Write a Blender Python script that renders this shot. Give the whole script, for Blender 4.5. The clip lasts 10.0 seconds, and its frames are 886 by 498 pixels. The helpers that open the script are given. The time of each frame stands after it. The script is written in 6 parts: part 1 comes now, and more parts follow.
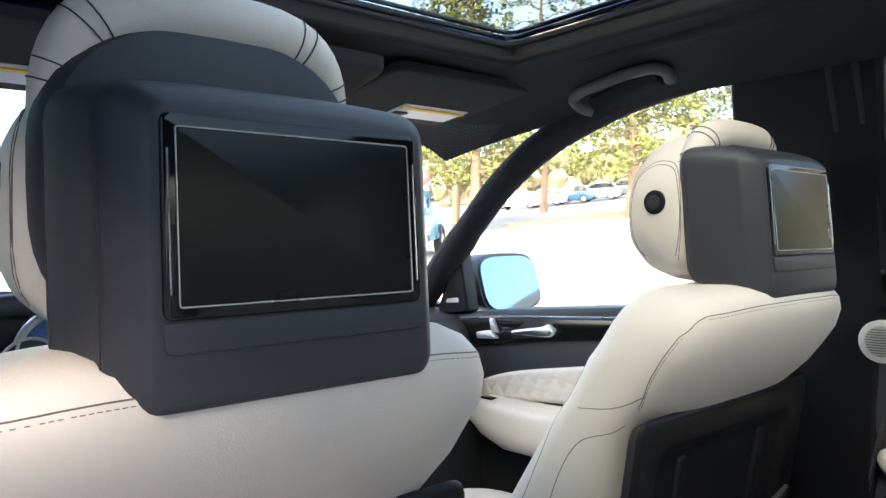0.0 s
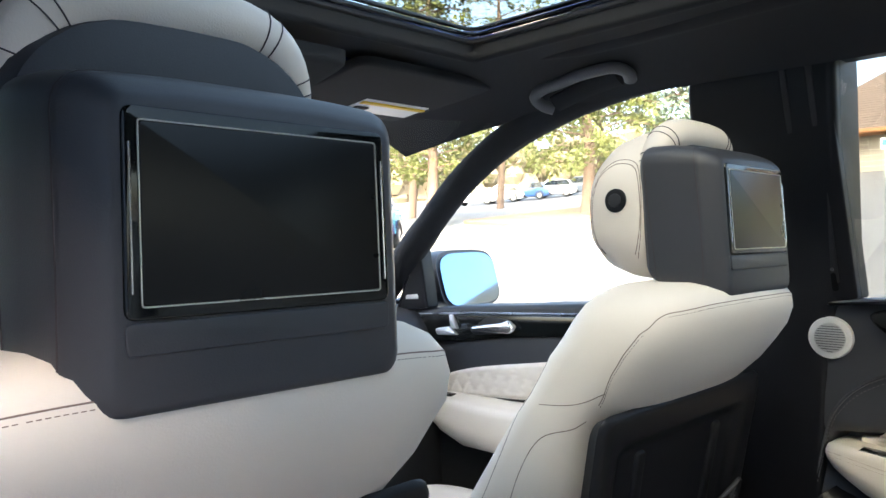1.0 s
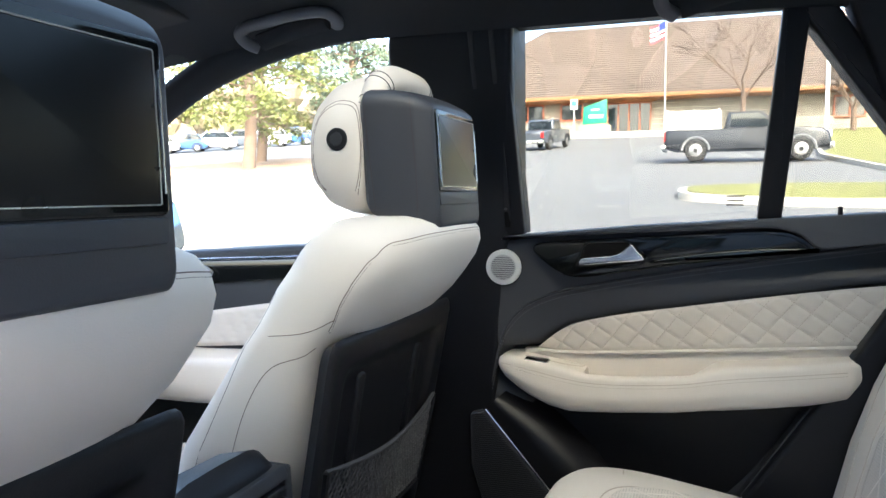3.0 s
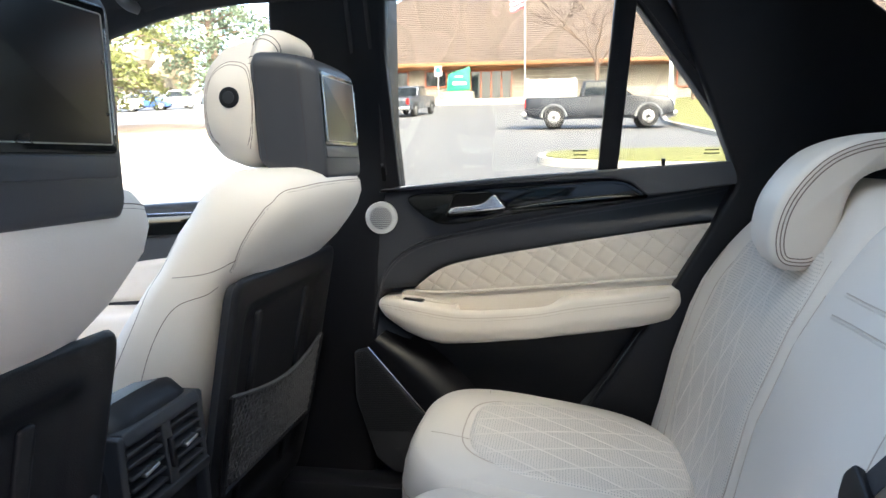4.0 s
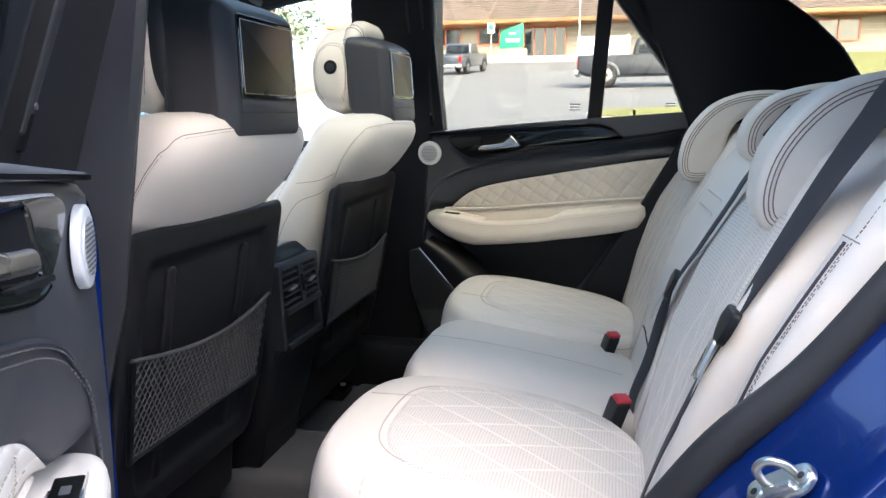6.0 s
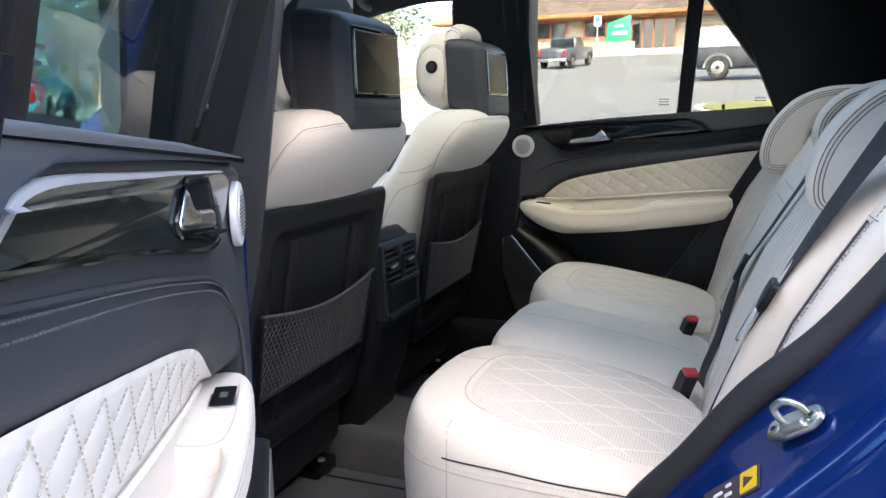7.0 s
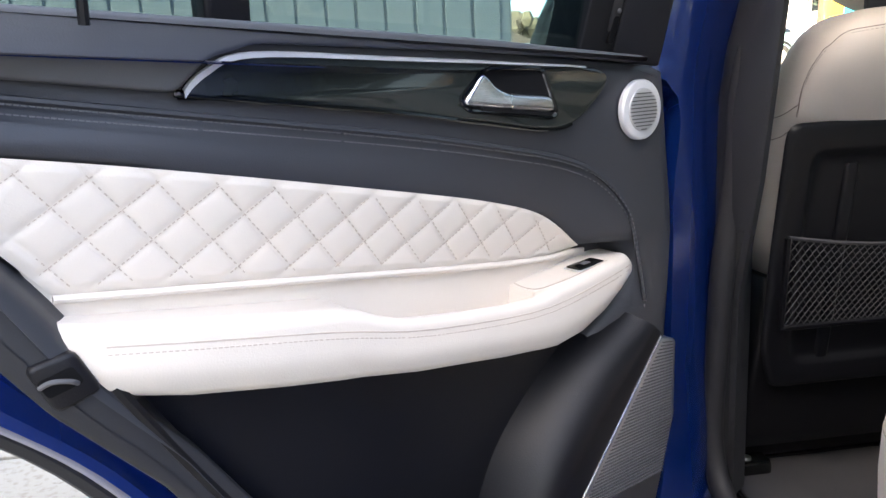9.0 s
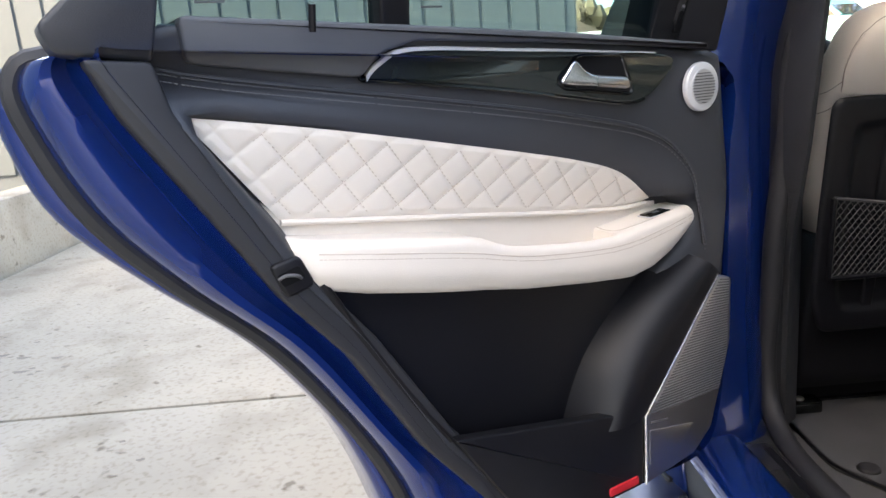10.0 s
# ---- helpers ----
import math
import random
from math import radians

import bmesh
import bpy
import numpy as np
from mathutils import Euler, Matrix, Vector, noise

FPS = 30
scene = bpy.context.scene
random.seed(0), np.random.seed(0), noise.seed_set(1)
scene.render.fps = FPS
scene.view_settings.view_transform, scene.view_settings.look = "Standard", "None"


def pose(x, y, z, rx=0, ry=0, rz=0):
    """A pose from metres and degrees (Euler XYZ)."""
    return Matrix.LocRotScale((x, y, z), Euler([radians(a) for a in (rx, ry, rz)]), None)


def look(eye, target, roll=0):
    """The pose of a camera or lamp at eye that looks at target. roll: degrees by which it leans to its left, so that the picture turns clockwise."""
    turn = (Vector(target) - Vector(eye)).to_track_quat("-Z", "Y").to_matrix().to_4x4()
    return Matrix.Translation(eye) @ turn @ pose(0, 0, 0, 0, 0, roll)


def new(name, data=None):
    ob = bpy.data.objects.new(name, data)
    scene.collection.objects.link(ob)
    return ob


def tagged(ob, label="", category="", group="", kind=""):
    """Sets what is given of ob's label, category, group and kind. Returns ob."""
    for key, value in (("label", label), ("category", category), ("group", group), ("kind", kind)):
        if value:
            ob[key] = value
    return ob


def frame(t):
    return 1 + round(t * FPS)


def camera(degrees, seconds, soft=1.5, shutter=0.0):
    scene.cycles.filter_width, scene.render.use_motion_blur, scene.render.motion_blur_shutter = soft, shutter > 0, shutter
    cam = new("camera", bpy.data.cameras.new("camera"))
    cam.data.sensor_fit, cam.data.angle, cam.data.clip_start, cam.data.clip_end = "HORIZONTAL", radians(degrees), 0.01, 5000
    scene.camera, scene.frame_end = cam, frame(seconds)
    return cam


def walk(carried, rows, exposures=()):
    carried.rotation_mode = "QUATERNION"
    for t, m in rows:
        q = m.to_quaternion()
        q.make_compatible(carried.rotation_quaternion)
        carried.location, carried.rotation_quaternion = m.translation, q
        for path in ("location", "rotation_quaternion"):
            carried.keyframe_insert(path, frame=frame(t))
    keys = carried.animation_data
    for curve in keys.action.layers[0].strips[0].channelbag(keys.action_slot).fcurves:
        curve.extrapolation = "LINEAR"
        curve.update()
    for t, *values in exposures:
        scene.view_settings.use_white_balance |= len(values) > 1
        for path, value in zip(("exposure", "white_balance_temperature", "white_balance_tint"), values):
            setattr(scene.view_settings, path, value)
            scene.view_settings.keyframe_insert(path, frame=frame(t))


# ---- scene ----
cam = camera(62.4, 10.0)
PATH = [
    (0, (-0.585, -0.346, 1.296), (0.724, 1.166, 1.282), -1.1),
    (0.5, (-0.586, -0.343, 1.297), (0.753, 1.143, 1.279), -1.0),
    (1, (-0.588, -0.337, 1.298), (0.808, 1.095, 1.27), -0.8),
    (1.5, (-0.597, -0.332, 1.298), (0.896, 0.999, 1.251), -0.5),
    (2, (-0.598, -0.324, 1.293), (1.027, 0.839, 1.215), -0.1),
    (2.5, (-0.609, -0.308, 1.281), (1.159, 0.621, 1.168), -0.1),
    (3, (-0.664, -0.284, 1.271), (1.214, 0.387, 1.116), -0.1),
    (4.5, (-0.92, -0.323, 1.233), (1.044, -0.055, 0.963), -0.4),
    (5, (-1.066, -0.356, 1.219), (0.887, -0.053, 0.916), -0.2),
    (6.5, (-1.51, -0.499, 1.231), (0.373, 0.069, 0.868), -0.4),
    (7, (-1.54, -0.523, 1.229), (0.292, 0.192, 0.863), -0.5),
    (7.5, (-1.484, -0.554, 1.217), (0.243, 0.383, 0.843), -0.0),
    (8, (-1.335, -0.594, 1.195), (0.069, 0.769, 0.781), 0.7),
    (8.5, (-1.226, -0.728, 1.172), (-0.487, 1.082, 0.752), -1.4),
    (9, (-1.219, -0.88, 1.167), (-1.017, 1.06, 0.726), -3.4),
    (9.5, (-1.265, -1.013, 1.165), (-1.207, 0.934, 0.709), -4.5),
    (10, (-1.298, -1.109, 1.163), (-1.265, 0.839, 0.712), -4.6),
]
walk(cam, [(t, look(eye, target, roll)) for t, eye, target, roll in PATH],
     [(0, 4.0, 7000, 7), (3, 4.1, 6450, 8), (4.5, 4.2, 6800, 9), (6.5, 4.0, 6750, 8), (8, 3.85, 7100, 8), (9, 3.8, 7600, 9), (10, 3.65, 8000, 8)])


# ---- world, sun ----
SUN_AZ, SUN_EL = 246.0, 35.0   # compass degrees from +y towards +x, height
world = bpy.data.worlds.new("world")
scene.world = world
world.use_nodes = True
wn = world.node_tree
sky = wn.nodes.new("ShaderNodeTexSky")
sky.sky_type, sky.sun_disc = "NISHITA", False
sky.air_density, sky.dust_density, sky.ozone_density = 0.75, 4.0, 0.4
sky.sun_elevation, sky.sun_rotation = radians(SUN_EL), radians(SUN_AZ)
wn.nodes["Background"].inputs["Strength"].default_value = 0.15
wn.links.new(sky.outputs[0], wn.nodes["Background"].inputs["Color"])
sun = new("sun", bpy.data.lights.new("sun", "SUN"))
sun.data.energy, sun.data.angle, sun.data.color = 0.62, radians(2.0), (1.0, 0.93, 0.84)
_a, _e = radians(SUN_AZ), radians(SUN_EL)
sun.matrix_world = look((20 * math.sin(_a) * math.cos(_e), 20 * math.cos(_a) * math.cos(_e), 20 * math.sin(_e)), (0, 0, 0))
# ---- materials ----
def material(name, base, rough=0.5, metal=0.0, var=0.12, scale=6.0, grain=0.0, grain_scale=400.0, coat=0.0, spec=0.5):
    """A principled surface with colour drift at two scales and a fine relief."""
    m = bpy.data.materials.new(name)
    m.use_nodes = True
    t = m.node_tree
    b = t.nodes["Principled BSDF"]
    tc = t.nodes.new("ShaderNodeTexCoord")
    big = t.nodes.new("ShaderNodeTexNoise")
    big.inputs["Scale"].default_value, big.inputs["Detail"].default_value = scale, 5
    fine = t.nodes.new("ShaderNodeTexNoise")
    fine.inputs["Scale"].default_value, fine.inputs["Detail"].default_value = grain_scale, 3
    t.links.new(tc.outputs["Object"], big.inputs["Vector"])
    t.links.new(tc.outputs["Object"], fine.inputs["Vector"])
    ramp = t.nodes.new("ShaderNodeMix")
    ramp.data_type = "RGBA"
    ramp.inputs[6].default_value = (*[c * (1 - var) for c in base], 1)
    ramp.inputs[7].default_value = (*[min(1, c * (1 + var)) for c in base], 1)
    t.links.new(big.outputs["Fac"], ramp.inputs[0])
    t.links.new(ramp.outputs[2], b.inputs["Base Color"])
    rr = t.nodes.new("ShaderNodeMapRange")
    rr.inputs[3].default_value, rr.inputs[4].default_value = max(0.0, rough - 0.07), min(1.0, rough + 0.07)
    t.links.new(big.outputs["Fac"], rr.inputs[0])
    t.links.new(rr.outputs[0], b.inputs["Roughness"])
    b.inputs["Metallic"].default_value, b.inputs["Coat Weight"].default_value = metal, coat
    b.inputs["Specular IOR Level"].default_value = spec
    if grain:
        bump = t.nodes.new("ShaderNodeBump")
        bump.inputs["Strength"].default_value, bump.inputs["Distance"].default_value = grain, 0.001
        t.links.new(fine.outputs["Fac"], bump.inputs["Height"])
        t.links.new(bump.outputs[0], b.inputs["Normal"])
    return m


def perforated(name, base, pitch=0.0045):
    """Cream leather pierced by a grid of small dark holes."""
    m = material(name, base, 0.5, grain=0.25, grain_scale=500)
    t = m.node_tree
    b = t.nodes["Principled BSDF"]
    tc = t.nodes.new("ShaderNodeTexCoord")
    v = t.nodes.new("ShaderNodeTexVoronoi")
    v.inputs["Scale"].default_value, v.inputs["Randomness"].default_value = 1 / pitch, 0.0
    t.links.new(tc.outputs["UV"], v.inputs["Vector"])
    lt = t.nodes.new("ShaderNodeMapRange")
    lt.inputs[1].default_value, lt.inputs[2].default_value = 0.13, 0.25
    t.links.new(v.outputs["Distance"], lt.inputs[0])
    mix = t.nodes.new("ShaderNodeMix")
    mix.data_type = "RGBA"
    mix.inputs[6].default_value = (*[c * 0.5 for c in base], 1)
    src = b.inputs["Base Color"].links[0].from_socket
    t.links.new(src, mix.inputs[7])
    t.links.new(lt.outputs[0], mix.inputs[0])
    t.links.new(mix.outputs[2], b.inputs["Base Color"])
    return m


def glass(name, tint, gloss=0.02, see=True):
    """A thin pane: tinted clear passage and a Fresnel mirror."""
    m = bpy.data.materials.new(name)
    m.use_nodes = True
    t = m.node_tree
    t.nodes.remove(t.nodes["Principled BSDF"])
    tr, gl = t.nodes.new("ShaderNodeBsdfTransparent"), t.nodes.new("ShaderNodeBsdfGlossy")
    tr.inputs["Color"].default_value = (*tint, 1)
    gl.inputs["Roughness"].default_value = gloss
    lw, mx = t.nodes.new("ShaderNodeLayerWeight"), t.nodes.new("ShaderNodeMixShader")
    lw.inputs["Blend"].default_value = 0.5
    pw, sc = t.nodes.new("ShaderNodeMath"), t.nodes.new("ShaderNodeMath")
    pw.operation, sc.operation = "POWER", "MULTIPLY_ADD"
    pw.inputs[1].default_value = 5.0
    sc.inputs[1].default_value, sc.inputs[2].default_value = 0.8, 0.035
    t.links.new(lw.outputs["Facing"], pw.inputs[0])
    t.links.new(pw.outputs[0], sc.inputs[0])
    t.links.new(sc.outputs[0], mx.inputs[0])
    t.links.new(tr.outputs[0], mx.inputs[1])
    t.links.new(gl.outputs[0], mx.inputs[2])
    t.links.new(mx.outputs[0], t.nodes["Material Output"].inputs["Surface"])
    return m


CREAM_C = (0.735, 0.672, 0.603)
CREAM = material("cream_leather", CREAM_C, 0.48, var=0.05, scale=5, grain=0.22, grain_scale=650)
CREAM_PERF = perforated("cream_leather_perforated", (0.70, 0.640, 0.575))
STITCH = material("dark_thread", (0.05, 0.04, 0.045), 0.8)
SEAM = material("brown_seam_thread", (0.20, 0.15, 0.125), 0.8)
STITCH_PALE = material("pale_thread", (0.53, 0.45, 0.38), 0.8)
BLACK = material("black_leather", (0.023, 0.024, 0.028), 0.5, var=0.12, grain=0.16, grain_scale=900, spec=0.45)
DOOR_BLACK = material("dark_door_leather", (0.034, 0.0365, 0.044), 0.45, var=0.1, grain=0.2, grain_scale=700, spec=0.6)
SOFT = material("anthracite_leather", (0.036, 0.038, 0.046), 0.46, var=0.1, grain=0.16, grain_scale=900, spec=0.5)
# door leather lightened: the sky light on the top ledge is in the colour
PAD = material("sky_lit_soft_pad", (0.085, 0.090, 0.100), 0.5, var=0.1, grain=0.2, grain_scale=700, spec=0.5)
INLAY = material("smoked_gloss_inlay", (0.018, 0.023, 0.022), 0.16, var=0.3, scale=12, coat=0.6)
PLASTIC = material("black_plastic", (0.0065, 0.0067, 0.009), 0.42, var=0.15, grain=0.3, grain_scale=600, spec=0.32)
LINER = material("dark_headliner_cloth", (0.017, 0.018, 0.021), 0.95, var=0.15, grain=0.6, grain_scale=700)
# near-black that carries the shade of cups, slots and vents in its colour
DEEP = material("recess_shade_black", (0.006, 0.006, 0.007), 0.9, var=0.2, spec=0.15)
TRIM = material("charcoal_moulding", (0.026, 0.027, 0.030), 0.5, var=0.15, grain=0.3, grain_scale=600)
CARPET = material("black_carpet", (0.068, 0.069, 0.074), 1.0, var=0.3, grain=1.0, grain_scale=500, spec=0.2)
PIANO = material("gloss_black_trim", (0.006, 0.007, 0.007), 0.07, var=0.05, coat=0.0)
SCREEN = material("dark_screen_glass", (0.003, 0.003, 0.004), 0.28, var=0.05, coat=0.0, spec=0.35)
CHROME = material("satin_chrome", (0.78, 0.78, 0.80), 0.26, metal=1.0, var=0.05)
SILVER = material("silver_grille", (0.62, 0.62, 0.63), 0.4, metal=0.7, var=0.05)
RINGM = material("pale_ring_metal", (0.74, 0.74, 0.75), 0.42, metal=0.25, var=0.04)
SATIN = material("satin_edge_metal", (0.72, 0.72, 0.74), 0.38, metal=0.55, var=0.05)
GRILLE = material("dark_silver_grille", (0.50, 0.50, 0.51), 0.34, metal=1.0, var=0.05)
GREY = material("grey_plastic", (0.10, 0.10, 0.108), 0.5, grain=0.3)
PAINT = material("blue_metallic_paint", (0.002, 0.025, 0.17), 0.20, metal=0.4, var=0.06, coat=1.0)
RUBBER = material("black_rubber_seal", (0.018, 0.018, 0.021), 0.6, var=0.15, grain=0.3)
NETM = material("grey_elastic_cord", (0.068, 0.068, 0.073), 0.7, var=0.15)
BELT = material("black_belt_webbing", (0.02, 0.02, 0.024), 0.7, var=0.1, grain=0.8, grain_scale=900)
RED = material("red_plastic", (0.55, 0.02, 0.03), 0.4)
WHITE = material("white_paint", (0.8, 0.8, 0.79), 0.4, var=0.04)
STEEL = material("zinc_steel", (0.6, 0.6, 0.58), 0.28, metal=1.0, var=0.08)
GLASS = glass("clear_glass", (0.93, 0.96, 0.95))
GLASS_TINT = glass("green_tinted_glass", (0.52, 0.64, 0.65))
GLASS_DARK = glass("privacy_glass", (0.58, 0.60, 0.59))
GLASS_ROOF = glass("dark_roof_glass", (0.58, 0.60, 0.57))
# ---- shape tools ----
def thing(name, label, category, at=(0, 0, 0), turn=0.0, group="", kind=""):
    e = new(name)
    e.empty_display_size = 0.05
    e.matrix_basis = pose(*at, 0, 0, turn)
    return tagged(e, label, category, group, kind)


def finish(bm, angle=42):
    bmesh.ops.recalc_face_normals(bm, faces=bm.faces)
    lim = radians(angle)
    for f in bm.faces:
        f.smooth = True
    for e in bm.edges:
        if len(e.link_faces) == 2 and e.calc_face_angle(0) > lim:
            e.smooth = False
    return bm


def part(name, bm, mat, parent=None, label="", angle=42):
    """Links bm as one mesh under parent; its coordinates are those of the parent's frame."""
    finish(bm, angle)
    me = bpy.data.meshes.new(name)
    bm.to_mesh(me)
    bm.free()
    for m in mat if isinstance(mat, (list, tuple)) else (mat,):
        me.materials.append(m)
    ob = new(name, me)
    ob.parent = parent
    return tagged(ob, label)


def solo(name, bm, mat, label, category, kind="", angle=42):
    return tagged(part(name, bm, mat, None, label, angle), category=category, kind=kind)


def curve2(pts, n=6, closed=True):
    """Catmull-Rom through 2D or 3D points."""
    p = [np.array(q, float) for q in pts]
    out, m = [], len(p)
    for i in range(m if closed else m - 1):
        a, b, c, d = (p[(i + k) % m] if closed else p[min(max(i + k, 0), m - 1)] for k in (-1, 0, 1, 2))
        for j in range(n):
            u = j / n
            out.append(0.5 * ((2 * b) + (c - a) * u + (2 * a - 5 * b + 4 * c - d) * u * u + (3 * b - a - 3 * c + d) * u ** 3))
    if not closed:
        out.append(p[-1])
    return out


def rounded(pts, r, n=4):
    """A polygon with its corners rounded by r."""
    p = [np.array(q, float) for q in pts]
    out = []
    for i in range(len(p)):
        a, b, c = p[i - 1], p[i], p[(i + 1) % len(p)]
        u, v = a - b, c - b
        lu, lv = np.linalg.norm(u), np.linalg.norm(v)
        k = min(r, lu * 0.45, lv * 0.45)
        s, e = b + u / lu * k, b + v / lv * k
        for j in range(n + 1):
            w = j / n
            out.append((1 - w) ** 2 * s + 2 * w * (1 - w) * b + w * w * e)
    return out


def offset(poly, d):
    """Moves a 2D outline inwards by d (whatever its winding)."""
    p = [np.array(q[:2], float) for q in poly]
    area = sum(a[0] * b[1] - a[1] * b[0] for a, b in zip(p, p[1:] + p[:1]))
    s = 1 if area > 0 else -1
    out = []
    for i in range(len(p)):
        a, b, c = p[i - 1], p[i], p[(i + 1) % len(p)]
        e = (b - a) / (np.linalg.norm(b - a) + 1e-9)
        f = (c - b) / (np.linalg.norm(c - b) + 1e-9)
        t = e + f
        t = t / (np.linalg.norm(t) + 1e-9)
        k = max(0.5, float(np.dot(t, e)))
        out.append(b + s * d / k * np.array((-t[1], t[0])))
    return out


def loft(rings, caps=True, closed=True, bm=None):
    bm = bm or bmesh.new()
    vs = [[bm.verts.new(tuple(float(c) for c in q)) for q in r] for r in rings]
    n = len(vs[0])
    for a, b in zip(vs, vs[1:]):
        for i in range(n if closed else n - 1):
            j = (i + 1) % n
            bm.faces.new((a[i], a[j], b[j], b[i]))
    if caps and closed:
        bm.faces.new(vs[0][::-1])
        bm.faces.new(vs[-1])
    return bm


def slab(outline, d0, d1, to, bevel=0.0, seg=3, bm=None):
    """An outline (u, v) from depth d0 to its face at d1, the face's edge rounded by bevel; to(u, v, d) gives the place."""
    s = 1 if d1 > d0 else -1
    rings = [[to(u, v, d0) for u, v in outline]]
    if bevel:
        for k in range(seg + 1):
            w = k / seg * math.pi / 2
            o = offset(outline, bevel * (1 - math.cos(w)))
            rings.append([to(u, v, d1 - s * bevel * (1 - math.sin(w))) for u, v in o])
    else:
        rings.append([to(u, v, d1) for u, v in outline])
    return loft(rings, bm=bm)


def ring(cx, cy, rx, ry, n=24, e=2.0):
    """A superellipse; e over 2 is squarer."""
    out = []
    for i in range(n):
        a = 2 * math.pi * i / n
        c, s = math.cos(a), math.sin(a)
        out.append((cx + rx * math.copysign(abs(c) ** (2 / e), c), cy + ry * math.copysign(abs(s) ** (2 / e), s)))
    return out


def tube(pts, r, n=6, closed=False, bm=None, flat=1.0):
    """A round bar along pts; r may be a list. flat squeezes it."""
    p = [Vector([float(c) for c in q]) for q in pts]
    bm = bm or bmesh.new()
    m = len(p)
    up, rings = None, []
    for i in range(m):
        a = p[i - 1] if (i or closed) else p[0]
        b = p[(i + 1) % m] if (i < m - 1 or closed) else p[-1]
        t = (b - a).normalized()
        if up is None:
            up = t.orthogonal().normalized()
        up = (up - t * up.dot(t)).normalized()
        side = t.cross(up)
        rr = r[i] if isinstance(r, (list, tuple)) else r
        rings.append([p[i] + rr * (up * math.cos(2 * math.pi * k / n) * flat + side * math.sin(2 * math.pi * k / n)) for k in range(n)])
    if closed:
        rings.append(rings[0])
        return loft(rings, caps=False, bm=bm)
    return loft(rings, bm=bm)


def rbox(x0, x1, y0, y1, z0, z1, b=0.01, seg=2, bm=None):
    own = bmesh.new()
    bmesh.ops.create_cube(own, size=1)
    for v in own.verts:
        v.co = ((x0 + x1) / 2 + v.co.x * (x1 - x0), (y0 + y1) / 2 + v.co.y * (y1 - y0), (z0 + z1) / 2 + v.co.z * (z1 - z0))
    if b:
        bmesh.ops.bevel(own, geom=own.edges[:], offset=b, segments=seg, profile=0.5, affect="EDGES")
    if bm is None:
        return own
    me = bpy.data.meshes.new("tmp")
    own.to_mesh(me)
    own.free()
    bm.from_mesh(me)
    bpy.data.meshes.remove(me)
    return bm


def disc(c, r, d, axis="x", n=28, bevel=0.0, bm=None):
    """A round plate centred at c with its face d further along axis."""
    o = ring(0, 0, r, r, n)
    put = {"x": lambda u, v, w: (c[0] + w, c[1] + u, c[2] + v), "y": lambda u, v, w: (c[0] + u, c[1] + w, c[2] + v), "z": lambda u, v, w: (c[0] + u, c[1] + v, c[2] + w)}[axis]
    return slab(o, 0, d, put, bevel, bm=bm)


def sheet(rows, bm=None, uv=None):
    """A grid of places; uv: the same grid of texture places in metres."""
    bm = bm or bmesh.new()
    vs = [[bm.verts.new(tuple(float(c) for c in q)) for q in r] for r in rows]
    lay = bm.loops.layers.uv.verify() if uv else None
    for i in range(len(vs) - 1):
        for j in range(len(vs[0]) - 1):
            f = bm.faces.new((vs[i][j], vs[i][j + 1], vs[i + 1][j + 1], vs[i + 1][j]))
            if uv:
                for l, (a, b) in zip(f.loops, ((i, j), (i, j + 1), (i + 1, j + 1), (i + 1, j))):
                    l[lay].uv = uv[a][b]
    return bm


def lerp(table, x):
    xs, ys = zip(*table)
    return float(np.interp(x, xs, ys))


def stitches(pts, r, mat, parent, name="stitching", gap=0.006, length=0.0042, bm=None):
    """A row of short raised threads along a line; with bm given they only join it."""
    p = [Vector([float(c) for c in q]) for q in pts]
    own = bm is None
    bm, left = (bmesh.new() if own else bm), 0.0
    for a, b in zip(p, p[1:]):
        d, s = (b - a).length, left
        t = (b - a).normalized() if d > 1e-9 else Vector((1, 0, 0))
        while s + length < d:
            q = a + t * s
            tube([q, q + t * length], r, 4, bm=bm)
            s += gap
        left = max(0.0, s - d)
    return tagged(part(name, bm, mat, parent), kind="stuff") if own else bm


def inside(poly, u, v):
    """Whether a place lies within an outline."""
    hit = False
    for a, b in zip(poly, list(poly[1:]) + [poly[0]]):
        if (a[1] > v) != (b[1] > v) and u < a[0] + (v - a[1]) / (b[1] - a[1]) * (b[0] - a[0]):
            hit = not hit
    return hit


def radial(poly, cu, cv, n):
    """An outline resampled at n even angles about a centre."""
    out = []
    for k in range(n):
        a = 2 * math.pi * k / n
        c, s = math.cos(a), math.sin(a)
        best = 0.0
        for p, q in zip(poly, list(poly[1:]) + [poly[0]]):
            pu, pv, du, dv = p[0] - cu, p[1] - cv, q[0] - p[0], q[1] - p[1]
            det = du * s - dv * c
            if abs(det) < 1e-12:
                continue
            w = (pv * c - pu * s) / det
            r = (pu + du * w) * c + (pv + dv * w) * s
            if -1e-9 <= w <= 1 + 1e-9 and r > best:
                best = r
        out.append((cu + best * c, cv + best * s))
    return out
# ---- the car's body ----
def side_x(z):
    """How far out the side stands at a height: upright to the sill, leaning in above."""
    return 0.745 - max(0.0, z - 1.2) * 0.24


def wall_pt(sx):
    return lambda y, z, d: (sx * (side_x(z) - d), y, z)


car = thing("car_body", "dark blue sport utility car body with black cabin trim", "car body")

